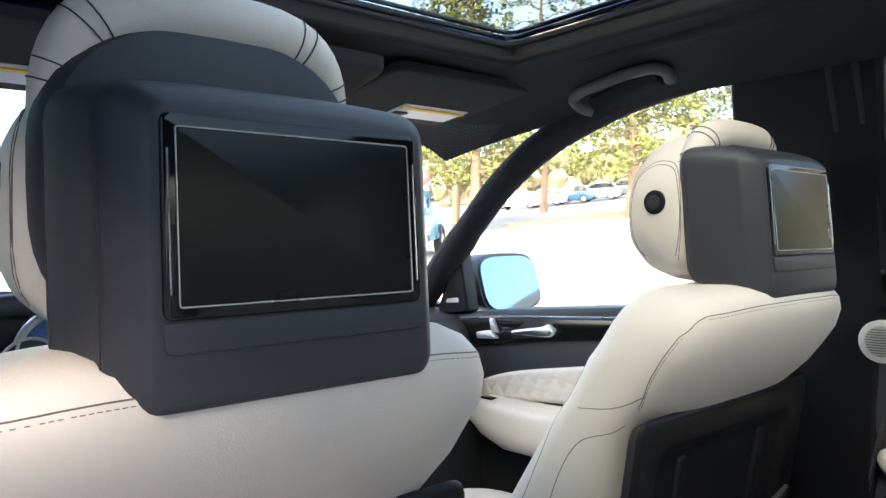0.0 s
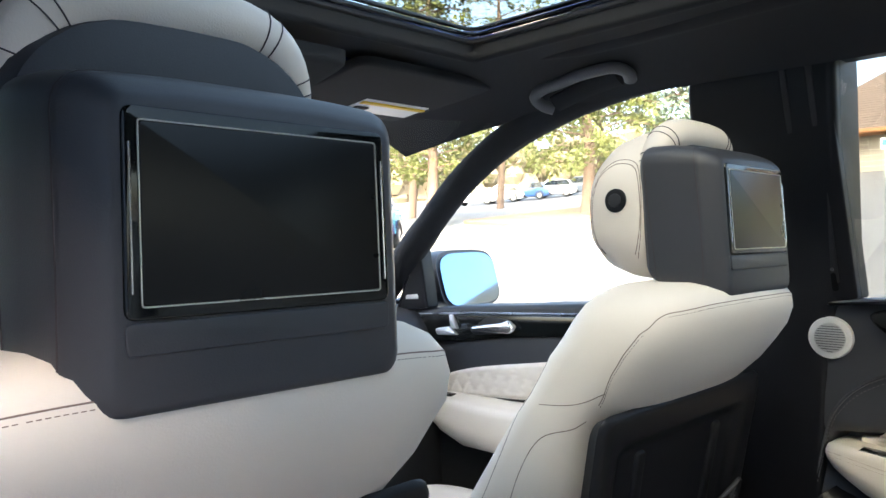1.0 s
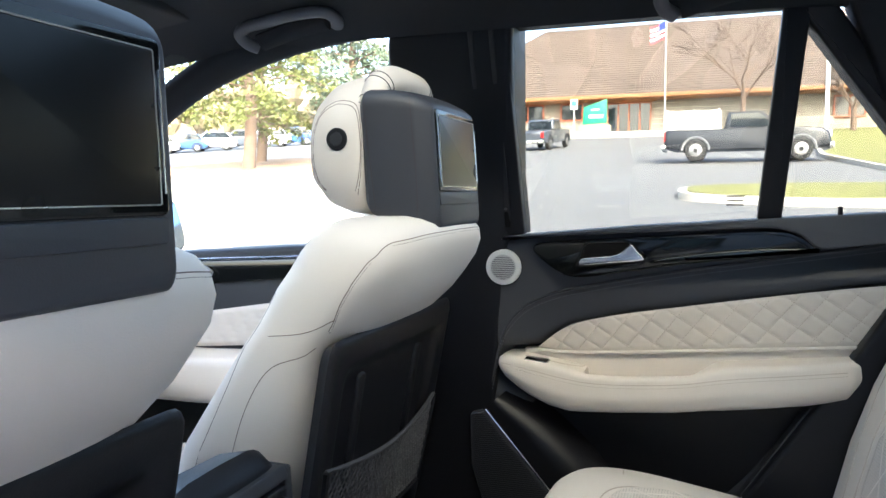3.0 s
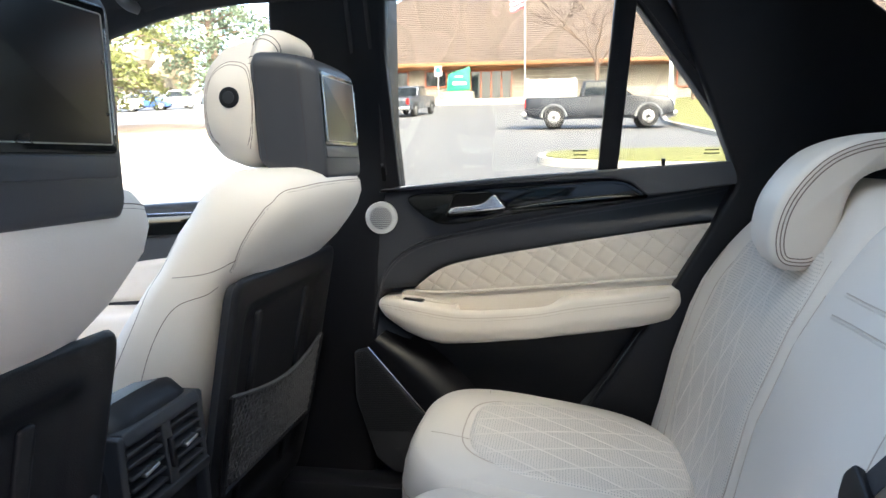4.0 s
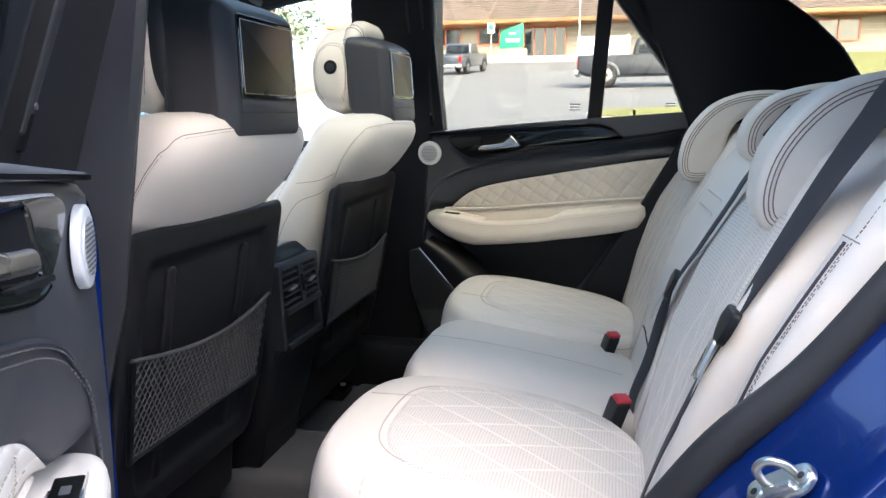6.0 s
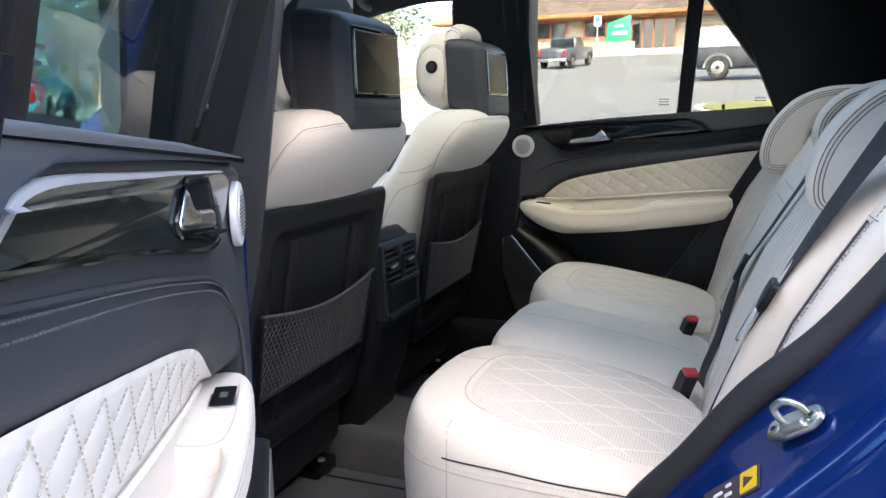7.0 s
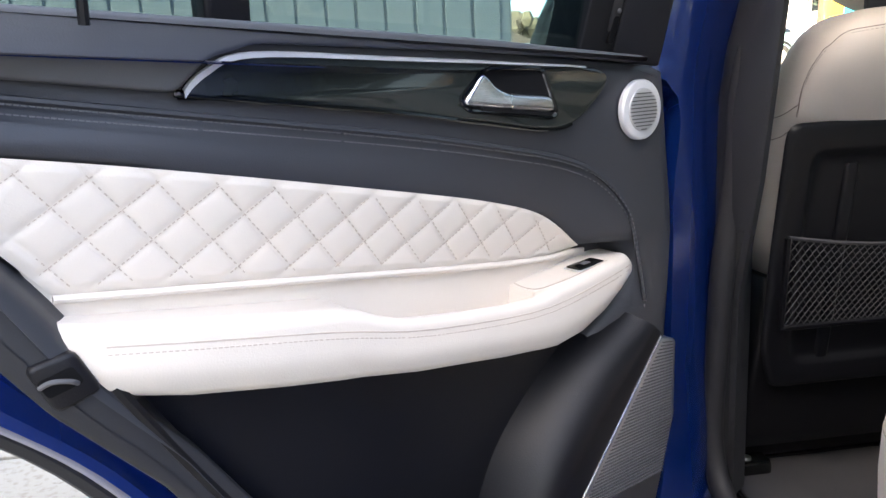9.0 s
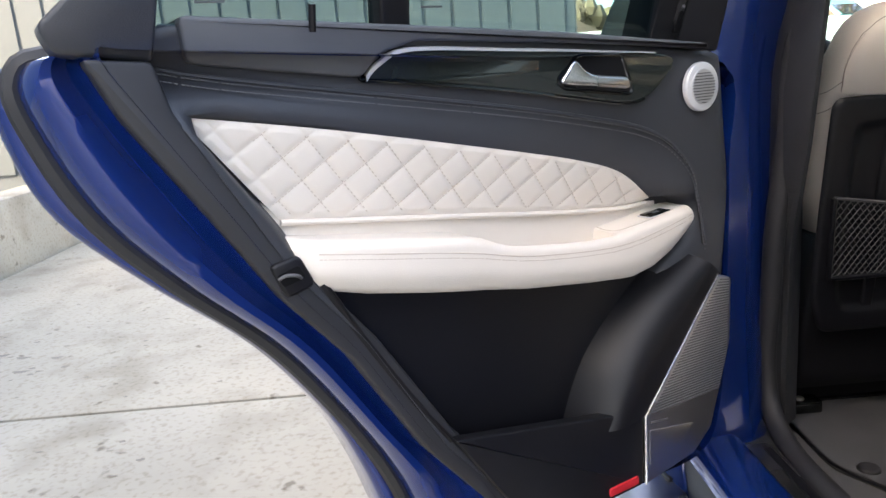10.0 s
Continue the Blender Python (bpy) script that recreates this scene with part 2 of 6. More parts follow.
# headliner with the sunroof's opening
bm = bmesh.new()
xs = [-0.62 + 1.24 * i / 40 for i in range(41)]
ys = [-1.75 + 2.78 * i / 62 for i in range(63)]
def liner_z(x, y):
    return 1.635 - 0.075 * abs(x / 0.62) ** 5 - 0.045 * max(0, (y - 0.35) / 0.6) ** 2 - 0.04 * max(0.0, (-0.6 - y)) ** 2
for edge in (-0.384, 0.384):
    xs[min(range(41), key=lambda k: abs(xs[k] - edge))] = edge
for edge in (-0.75, 0.575):
    ys[min(range(63), key=lambda k: abs(ys[k] - edge))] = edge
def hole(x, y):
    return abs(x) < 0.384 and -0.75 < y < 0.575
grid = [[bm.verts.new((x, y, liner_z(x, y))) for x in xs] for y in ys]
for i in range(62):
    for j in range(40):
        if not hole((xs[j] + xs[j + 1]) / 2, (ys[i] + ys[i + 1]) / 2):
            bm.faces.new((grid[i][j], grid[i][j + 1], grid[i + 1][j + 1], grid[i + 1][j]))
edges = [e for e in bm.edges if len(e.link_faces) == 1 and all(abs(v.co.x) < 0.45 and -0.85 < v.co.y < 0.64 for v in e.verts)]
up = bmesh.ops.extrude_edge_only(bm, edges=edges)
bmesh.ops.translate(bm, verts=[v for v in up["geom"] if isinstance(v, bmesh.types.BMVert)], vec=(0, 0, 0.030))
part("headliner", bm, LINER, car, "charcoal cloth headliner")
rim = rounded([(-0.394, -0.76), (0.394, -0.76), (0.394, 0.585), (-0.394, 0.585)], 0.03, 6)
part("sunroof_rim", tube([(x, y, liner_z(x, y) + 0.006) for x, y in rim], 0.0105, 10, closed=True), LINER, car)
for g, z, r in ((0.384, 1.652, .005), (0.380, 1.662, .0045), (0.374, 1.670, .004)):
    inner = rounded([(-g, -0.75), (g, -0.75), (g, g + .191), (-g, g + .191)], 0.03, 5)
    part("sunroof_rail", tube([(x, y, z) for x, y in inner], r, 8, closed=True), RUBBER if r > .0046 else PIANO, car)
part("sunroof_glass", rbox(-0.48, 0.48, -0.86, 0.71, 1.676, 1.680, 0), GLASS_ROOF, car)
# moulded shelf beside the opening
for sx in (1, -1):
    part("liner_bulge", tube([(sx * (.455 - .01 * math.cos(k)), -.70 + .11 * k, liner_z(.455, -.70 + .11 * k) - .001 + .010) for k in range(12)], [.008] + [.022] * 10 + [.008], 10, flat=.7), LINER, car)
# outer roof round the glass
bm = bmesh.new()
for x0, x1, y0, y1 in ((-0.66, -0.47, -1.9, 0.80), (0.47, 0.66, -1.9, 0.80), (-0.47, 0.47, 0.70, 0.80), (-0.47, 0.47, -1.9, -0.85)):
    rbox(x0, x1, y0, y1, 1.68, 1.715, 0.006, bm=bm)
part("roof_skin", bm, PAINT, car)
part("roof_front", slab(rounded([(-.62, .7), (.62, .7), (.58, 1.0), (-.58, 1.0)], .05), 1.60, 1.66, lambda u, v, d: (u, v, d - .3 * (v - .7) ** 1.0 * .3), .01), PAINT, car)

# roof side rails, both sides
for sx in (1, -1):
    path = curve2([(sx * 0.725, 1.30, 1.10), (sx * 0.70, 1.10, 1.27), (sx * 0.665, 0.85, 1.455), (sx * 0.64, 0.60, 1.555), (sx * 0.635, 0.30, 1.60), (sx * 0.64, -0.20, 1.60), (sx * 0.645, -0.6, 1.585), (sx * 0.65, -1.3, 1.54), (sx * 0.655, -1.7, 1.45)], 6, False)
    part("roof_rail_trim", tube(path, [0.04] * 8 + [0.036] * (len(path) - 8), 12, flat=0.8), LINER, car)

# right middle pillar and lower trim
out = rounded([(0.315, 1.12), (0.30, 1.56), (0.28, 1.62), (0.05, 1.62), (0.07, 1.2), (0.09, 1.12), (0.12, 0.45), (0.36, 0.45)], 0.02)
part("middle_pillar_trim", slab(out, -0.10, 0.012, wall_pt(1), 0.012), PLASTIC, car)
# outer wall below the sills, right front and rear ends, to close the place
for sx in (1, -1):
    part("sill_panel", rbox(sx * 0.80 - 0.055, sx * 0.80 + 0.055, -0.55, 1.5, 0.30, 0.47, 0.02), PAINT, car)
    part("rear_quarter_trim", slab(rounded([(-0.80, 1.25), (-0.62, 1.60), (-1.75, 1.60), (-1.75, 0.5), (-0.70, 0.5), (-0.70, 1.0)], 0.03) if sx < 0 else rounded([(-0.645, 1.20), (-0.47, 1.60), (-0.76, 1.60), (-.84, 1.525), (-.925, 1.467), (-1.0, 1.40), (-1.065, 1.31), (-1.13, 1.23), (-1.75, 1.2), (-1.75, 0.45), (-0.20, 0.45), (-0.22, 0.53), (-0.36, .72), (-.52, .97)], 0.02), -0.02, 0.03, wall_pt(sx), 0.01), PLASTIC, car)
part("rear_roof_trim", slab(rounded([(-1.25, 1.60), (-1.75, 1.52), (-1.75, 1.60)], 0.02), -0.02, 0.03, wall_pt(1), 0.01), PLASTIC, car)
part("rear_side_pane", slab([(-.70, 1.62), (-.84, 1.515), (-.925, 1.455), (-1.0, 1.385), (-1.065, 1.295), (-1.13, 1.21), (-1.76, 1.18), (-1.76, 1.62)], -.016, -.012, wall_pt(1)), GLASS_DARK, car)
tail = part("tailgate_trim", rbox(-0.75, 0.75, -1.80, -1.75, 0.4, 1.04, 0.01), PLASTIC, car)
for a, b, c, d in ((-.75, -.60, 1.042, 1.62), (.60, .75, 1.042, 1.62), (-.598, .598, 1.52, 1.62)):
    part("tailgate_frame", rbox(a, b, -1.80, -1.75, c, d, .01), PLASTIC, tail)
part("tailgate_pane", rbox(-.598, .598, -1.782, -1.778, 1.042, 1.518, 0), GLASS_DARK, tail, "tinted rear window")
part("load_floor", rbox(-0.72, 0.72, -1.76, -0.72, 0.5, 0.78, 0.01), CARPET, car)
# floor
part("sill_trim", rbox(.66, .76, -.3, 1.4, .36, .545, .02), PLASTIC, car)
part("floor_carpet", rbox(-0.74, 0.74, -0.6, 1.5, 0.33, 0.40, 0.01), CARPET, car, "black cabin carpet")
part("centre_tunnel", slab(rounded([(-0.13, 0.38), (-0.10, 0.50), (0.13, 0.50), (0.16, 0.38)], 0.03), -0.3, 1.4, lambda u, v, d: (u, d, v), 0.01), CARPET, car)
# ---- left door opening: jambs, seals, sill ----
def jamb(name, pts, mat, label=""):
    return part(name, loft(pts), mat, car, label)
# blue middle pillar, narrowing upwards and leaning in with the side
rows = []
for z in (.34, .50, .70, .90, 1.08, 1.14, 1.19, 1.25, 1.40, 1.55, 1.64):
    lean = max(0, z - 1.15) * .24
    shoulder = lerp([(1.08, 0), (1.19, .085), (1.64, .125)], z)
    foot = max(0, .55 - z) * .4
    deep = .30 if z < 1.2 else .215
    rows.append([(-.90 + shoulder, deep, z), (-.90 + shoulder, .185, z), (-.865 + shoulder * .85, .165 - foot, z), (-.80 + (lean + shoulder) / 2, .165 - foot, z), (-.725 + lean, .175 - foot, z), (-.690 + lean, .195 - foot, z), (-.66 + lean, min(deep, .22) - .002, z), (-.66 + lean, deep, z)])
jamb("middle_pillar", rows, PAINT, "metallic blue door pillar")
part("pillar_cover", loft([[(x - .008, .19, z), (x - .008, .222, z), (x + .002, .222, z), (x + .002, .19, z)] for x, z in ((-.812, 1.20), (-.80, 1.35), (-.785, 1.50), (-.778, 1.60))]), PIANO, car, "gloss black pillar cover")
seal = []
for z in (1.60, 1.45, 1.30, 1.15, 1.0, .85, .70, .58):
    seal.append((lerp([(.58, -.672), (.9, -.665), (1.05, -.645), (1.6, -.640)], z) + max(0, z - 1.15) * .24, lerp([(.58, .196), (.9, .182), (1.6, .176)], z), z))
seal += [(-.672, .17, .50), (-.675, .10, .462), (-.68, 0, .455), (-.68, -.12, .455), (-.69, -.24, .47), (-.70, -.34, .54), (-.715, -.40, .66), (-.72, -.44, .76), (-.722, -.50, .84), (-.722, -.56, .925), (-.722, -.63, 1.0), (-.72, -.70, 1.10), (-.71, -.75, 1.18), (-.695, -.755, 1.26), (-.66, -.70, 1.38), (-.615, -.56, 1.55), (-.60, -.45, 1.60)]
part("door_opening_seal", tube(curve2(seal, 6, False), .019, 10, flat=.85), RUBBER, car, "black rubber door seal")
# trim inside the pillar
rows = []
for z in (.45, .60, .80, .92, 1.0, 1.1, 1.2, 1.3, 1.4, 1.5, 1.6):
    lean = max(0, z - 1.15) * .24
    w = lerp([(.80, 0), (1.0, 1), (1.6, 1)], z)
    ey, ex = lerp([(.80, .19), (1.0, .125), (1.4, .056), (1.6, .04)], z), -.635 - .008 * w
    fy = lerp([(1.0, .33), (1.12, .25), (1.6, .25)], z)
    rows.append([(-.665 + lean, .20, z), (-.662 + lean, .19 - .030 * w, z), (ex - .006, ey + .008, z), (ex, ey, z), (ex + .010, ey + .004, z), (-.60 + lean * .6, .215, z), (-.585 + lean * .6, fy, z), (-.665 + lean, fy, z)])
jamb("pillar_trim", rows, TRIM)
# rear wheel-arch jamb and quarter panel
edge = curve2([(-.02, .40), (-.20, .40), (-.33, .47), (-.40, .62), (-.44, .745), (-.52, .86), (-.60, .955), (-.69, 1.075), (-.765, 1.18), (-.775, 1.26), (-.70, 1.42), (-.55, 1.60)], 6, False)
rows = []
for k, (x, push) in enumerate(((-.70, .0), (-.74, .004), (-.765, .012), (-.80, .022), (-.835, .030), (-.86, .045), (-.875, .06), (-.885, .075), (-.92, .10), (-.945, .14), (-.955, .20), (-.955, .32), (-.95, .50), (-.93, .80))):
    r = []
    for i, q in enumerate(edge):
        a, b = edge[max(i - 1, 0)], edge[min(i + 1, len(edge) - 1)]
        t = (b - a) / np.linalg.norm(b - a)
        n = np.array((-abs(t[1]), -abs(t[0]) * (1 if q[1] < 1.2 else -.15)))
        n = n / np.linalg.norm(n)
        lean = max(0, q[1] - 1.2) * .30
        e = q + n * push
        r.append((x + lean, e[0], e[1]))
    rows.append(r)
part("rear_quarter_panel", sheet(rows), PAINT, car, "glossy metallic blue rear quarter panel")
part("jamb_crease", tube([(-.862 + max(0, z - 1.2) * .3, y - .045, z - .03) for y, z in edge[14:54]], .006, 8), PAINT, car)
# striker
st = thing("door_striker", "zinc steel door striker bolted to the blue pillar", "door striker")
SK, SN = Vector((-.801, -.598, .932)), Vector((-.25, .73, .64)).normalized()
SV = Vector((-.47, -.34, .81))
SV = (SV - SN * SV.dot(SN)).normalized()
SU = SV.cross(SN)
def kp(u, v, d):
    return SK + SU * u * .8 + SV * v * .85 + SN * d * .52
base = rounded([(-.014, -.036), (.012, -.038), (.020, -.012), (.018, .026), (.004, .038), (-.014, .034), (-.018, .0)], .010)
part("base_plate", slab(base, -.004, .008, kp, .003), STEEL, st)
part("loop", tube(curve2([kp(-.004, .018, .004), kp(-.004, .020, .026), kp(-.004, .014, .046), kp(-.004, .004, .052), kp(-.002, -.006, .046), kp(.0, -.010, .024), kp(.0, -.010, .004)], 6, False), .0038, 10), STEEL, st)
part("guard", slab(rounded([(.006, -.012), (.016, -.012), (.016, .018), (.006, .018)], .003), .006, .020, kp, .003), STEEL, st)
for v in (.026, -.026):
    bolt = part("bolt", slab(ring(.002, v, .0085, .0085, 18), .006, .0115, kp, .002), STEEL, st)
    part("bolt_recess", slab(ring(.002, v, .004, .004, 12), .010, .0119, kp), RUBBER, bolt)
# warning label on the jamb
LABEL_Y = material("yellow_sticker", (.80, .52, .02), .5)
LK, LN = Vector((-.808, -.550, .8585)), Vector((-.22, .76, .61)).normalized()
LA = Vector((-.26, -.64, .71))
LA = (LA - LN * LA.dot(LN)).normalized()
LB = LA.cross(LN)
def lk(u, v, d):
    return LK + LA * u + LB * v + LN * d
lab = solo("warning_sticker", slab(rounded([(-.045, -.016), (.030, -.016), (.030, .016), (-.045, .016)], .003), .0006, .0022, lk), STITCH, "black and yellow warning sticker on the door jamb", "sticker")
part("yellow_field", slab(rounded([(.006, -.0135), (.0275, -.0135), (.0275, .0135), (.006, .0135)], .002), .002, .0030, lk), LABEL_Y, lab)
part("warning_triangle", slab([(.011, -.007), (.011, .007), (.023, .0)], .0028, .0036, lk), STITCH, lab)
for u, v, w in ((-.010, .004, .010), (-.024, -.003, .012), (-.036, .005, .008), (-.010, -.008, .008)):
    part("pictogram_bar", slab(rounded([(u - w / 2, v - .0022), (u + w / 2, v - .0022), (u + w / 2, v + .0022), (u - w / 2, v + .0022)], .001, 1), .002, .0030, lk), WHITE, lab)
# sill: scuff plate and running board
part("door_sill", rbox(-.86, -.64, -.36, .24, .32, .452, .02), TRIM, car)
plate = part("scuff_plate", rbox(-.83, -.70, -.22, .12, .452, .457, .003), STEEL, car, "brushed steel sill plate")
for k in range(3):
    part("scuff_rib", rbox(-.80 + .04 * k, -.785 + .04 * k, -.18, .10, .457, .459, .001), PLASTIC, plate)
run = thing("running_board", "brushed steel running board with black rubber studs", "running board")
part("board", rbox(-1.08, -.862, -.60, 1.3, .345, .385, .012), STEEL, run)
for i in range(14):
    for j in range(3):
        part("stud", slab(ring(-1.02 + .07 * j, -.50 + .11 * i, .008, .028, 14, 3), .382, .391, lambda u, v, d: (u, v, d), .002), RUBBER, run)
# ---- front seats ----
from mathutils.bvhtree import BVHTree


def on_surface(bm, pts, lift=0.0):
    """The nearest places on a mesh, lifted a little off it."""
    tree = BVHTree.FromBMesh(bm)
    out = []
    for q in pts:
        c, n, _, _ = tree.find_nearest(Vector([float(a) for a in q]))
        d = Vector([float(a) for a in q]) - c
        n = n if n.dot(d) >= 0 or d.length < 1e-6 else -n
        out.append(c + n * lift)
    for _ in range(3 if len(out) > 6 else 0):
        mid = [out[0]] + [(a + b * 2 + c) / 4 for a, b, c in zip(out, out[1:], out[2:])] + [out[-1]]
        out = []
        for q in mid:
            c, n, _, _ = tree.find_nearest(q)
            out.append(c + (n if n.dot(q - c) >= 0 else -n) * lift)
    return out


def arch(y, w, lo, top, side, n=44, e=3.0):
    pts = []
    for x, z in ring(0, 0, w, 1, n, e):
        t = side + (top - side) * (1 - (abs(x) / w) ** 2)
        m = (lo + t) / 2
        pts.append((x, y, m + z * (t - m)))
    return pts


def front_seat(cx, dz, up, label, hx=-.008, screen=(.0070, .067, 1.3153, 2.0)):
    """hx: how far the headrest stands beside the seat's middle; screen: the screen's centre (x, y, z) and its lean."""
    seat = thing("front_seat", label, "car seat", (cx, 0, 0), group="front seats")
    # cream back: level sections, (z, half width, front, rear)
    secs = [(0.74, .13, .56, .27), (0.78, .155, .54, .250), (.84, .192, .50, .222), (0.90, .211, .46, .212), (1.0, .216, .385, .191), (1.06, .220, .338, .173), (1.085, .218, .32, .145), (1.11, .219, .305, .118), (1.14, .219, .288, .094),
            (1.17, .217, .270, .076), (1.195, .212, .254, .067), (1.213, .203, .240, .068), (1.226, .188, .224, .076), (1.234, .166, .206, .09), (1.238, .13, .18, .11)]
    rings = [[(x, y, z - 0.014 * (abs(x) / .22) ** 4 * (z > 1.15)) for x, y in ring(0, (f + r) / 2, w, (f - r) / 2, 48, 3.4)] for z, w, f, r in secs]
    bm = loft(rings)
    half = [(-.217, .168, 1.078), (-.221, .158, 1.11), (-.221, .142, 1.145), (-.219, .122, 1.175), (-.212, .10, 1.198), (-.19, .082, 1.212), (-.14, .07, 1.216), (-.07, .066, 1.2165)]
    seams = [half + [(0, .066, 1.2165)] + [(-x, y, z) for x, y, z in half[::-1]]]
    for s in (-1, 1):
        seams.append([(s * .22, .16, 1.10), (s * .222, .20, 1.087), (s * .21, .262, 1.078)])
        seams.append([(s * .217, .185, 1.052), (s * .22, .24, 1.045), (s * .22, .275, 1.02), (s * .22, .31, .96), (s * .22, .335, .88), (s * .22, .35, .78)])
        seams.append([(s * .19, .255, 1.13), (s * .195, .30, 1.05), (s * .205, .36, .95), (s * .205, .42, .84)])
    lines = [on_surface(bm, curve2(s, 8, False), .0003) for s in seams]
    part("backrest", bm, CREAM, seat, "cream leather backrest")
    for l in lines:
        part("seam", tube(l, .0006, 5), SEAM, seat)
    side2 = [on_surface_pt for on_surface_pt in lines[0]]
    stitches([Vector(p) + Vector((0, -.0008, -.004)) for p in side2], .00045, SEAM, seat, gap=.0042, length=.0028)
    # black shell behind: a raised frame round a sunken field
    def shell_pt(u, v, d):
        return (u, lerp([(0.4, .285), (1.08, .162)], v) - d, v)
    edge = [(-.230, 1.078), (.230, 1.078), (.227, .86), (.220, .70), (.195, .615), (-.195, .615), (-.220, .70), (-.227, .86)]
    def rim_at(o, d):
        return [shell_pt(u, v, d) for u, v in rounded([tuple(q) for q in offset(edge, o)], .024)]
    bm = bmesh.new()
    rings = [rim_at(o, d) for o, d in ((.010, -.016), (.003, -.003), (0, 0.001), (0.002, 0.005), (0.006, 0.008), (0.012, 0.009), (0.040, 0.008), (0.046, 0.006), (0.053, 0.000), (0.060, -0.0035), (0.070, -0.0045))]
    part("back_shell", loft(rings, bm=bm), PLASTIC, seat, "black moulded back shell")
    for s in (-1, 1):
        part("shell_rib", slab(rounded([(s * .098, 1.012), (s * .122, 1.012), (s * .114, .62), (s * .09, .62)], 0.009), -0.012, 0.001, shell_pt, 0.005), PLASTIC, seat)
    # net pocket
    net = bmesh.new()
    z0, z1, hw = 0.735, 0.897, 0.206
    def net_pt(u, v):
        c = math.cos(u / hw * math.pi / 2)
        top = z1 - 0.022 * c
        w = (v - z0) / (z1 - z0)
        return Vector(shell_pt(u * (.94 + .06 * w), z0 + (top - z0) * w, 0.011 + 0.012 * c * w))
    ncol, nrow = 34, 17
    for j in range(nrow + 1):
        pts = []
        for i in range(ncol * 2 + 1):
            u = -hw + 2 * hw * i / (ncol * 2)
            v = z0 + (z1 - z0) * (j + (0.42 if (i + j) % 2 else -0.42)) / nrow
            pts.append(net_pt(u, min(max(v, z0), z1)))
        tube(pts, 0.00135, 4, bm=net)
    tagged(part("net_pocket", net, NETM, seat, "black elastic mesh net"), kind="stuff")
    part("net_edge", tube([net_pt(-hw + 2 * hw * i / 24, z1) for i in range(25)], 0.0034, 6), NETM, seat)
    low = [net_pt(-hw, z1 - (z1 - z0) * i / 6) for i in range(7)] + [net_pt(-hw + 2 * hw * i / 20, z0) for i in range(1, 20)] + [net_pt(hw, z0 + (z1 - z0) * i / 6) for i in range(7)]
    part("net_edge", tube(low, 0.0055, 6), PLASTIC, seat)
    # cushion and base
    rings = [[(x, y, z) for x, y in ring(0, .68, w, d, 32, 4)] for z, w, d in ((.52, .20, .24), (.60, .225, .26), (.68, .235, .265), (.715, .23, .255), (.735, .21, .23), (.74, .17, .19))]
    part("cushion", loft(rings), CREAM, seat)
    part("seat_base", rbox(-.22, .22, .34, .85, .42, .54, .02), PLASTIC, seat)
    part("base_cover", loft([[(x * k, y, z) for x, y in rounded([(-.215, .275 + s0), (.215, .275 + s0), (.205, .42), (-.205, .42)], .02)] for z, k, s0 in ((.47, .96, .03), (.50, 1, .01), (.60, 1, 0), (.76, .94, -.02), (.80, .85, .02))]), PLASTIC, seat, "black lower seat cover")
    for s in (-1, 1):
        rail = part("seat_rail", rbox(s * .19 - .02, s * .19 + .02, .33, .9, .40, .432, .004), PLASTIC, seat)
        part("rail_cap", rbox(s * .185 - .045, s * .185 + .045, .305, .42, .40, .436, .008), PIANO, rail)
        part("rail_bolt", slab(ring(s * .185, .322, .009, .009, 14), .434, .441, lambda u, v, d: (u, v, d), .002), STEEL, rail)
    # headrest: flat-sided cream wings joined over the top by a stitched roll
    secs = [(y - .008, *q) for y, *q in [(.281, .088, 1.310, 1.395, 1.375), (.279, .108, 1.288, 1.418, 1.394), (.272, .122, 1.268, 1.437, 1.408), (.258, .129, 1.252, 1.450, 1.418), (.234, .131, 1.243, 1.457, 1.424), (.208, .1315, 1.240, 1.459, 1.426), (.194, .1315, 1.241, 1.459, 1.426),
            (.187, .129, 1.244, 1.456, 1.424), (.183, .123, 1.250, 1.450, 1.418), (.182, .112, 1.260, 1.440, 1.408)]]
    bm = loft([[(x + hx, y, z + dz) for x, y, z in arch(*s)] for s in secs])
    lines = []
    for s in (-1, 1):
        for k in (1.0, .90):
            o = [(hx + s * .14, .226 + .046 * k * math.cos(a) - (.010 if math.cos(a) < -.3 else 0), 1.338 + dz + .098 * k * math.sin(a)) for a in [math.pi * (1.30 - 1.62 * i / 30) for i in range(31)]]
            lines.append(on_surface(bm, o, .0003))
    roll = [(hx + .109 * math.copysign(abs(math.cos(a)) ** .50, math.cos(a)), .196 - .028 * math.sin(a) ** .5, 1.335 + (.118 + up) * math.sin(a) ** .62 + dz) for a in [math.pi * i / 28 for i in range(29)]]
    rad = [.003 + .021 * math.sin(math.pi * i / 28) ** .6 for i in range(29)]
    part("headrest", bm, CREAM, seat, "cream leather headrest with rounded wings")
    rb = tube(roll, rad, 14)
    for i in (5, 6, 10, 11, 19, 20, 23, 24):
        c, r = Vector(roll[i]), rad[i] + .0004
        t = (Vector(roll[i + 1]) - Vector(roll[i - 1])).normalized()
        u = t.orthogonal().normalized()
        w = t.cross(u)
        part("seam", tube([c + r * (u * math.cos(a) + w * math.sin(a)) for a in [2 * math.pi * k / 20 for k in range(20)]], .0006, 5, closed=True), STITCH, seat)
    part("headrest_roll", rb, CREAM, seat, "stitched cream leather roll")
    for l in lines:
        part("seam", tube(l, .0006, 5), SEAM, seat)
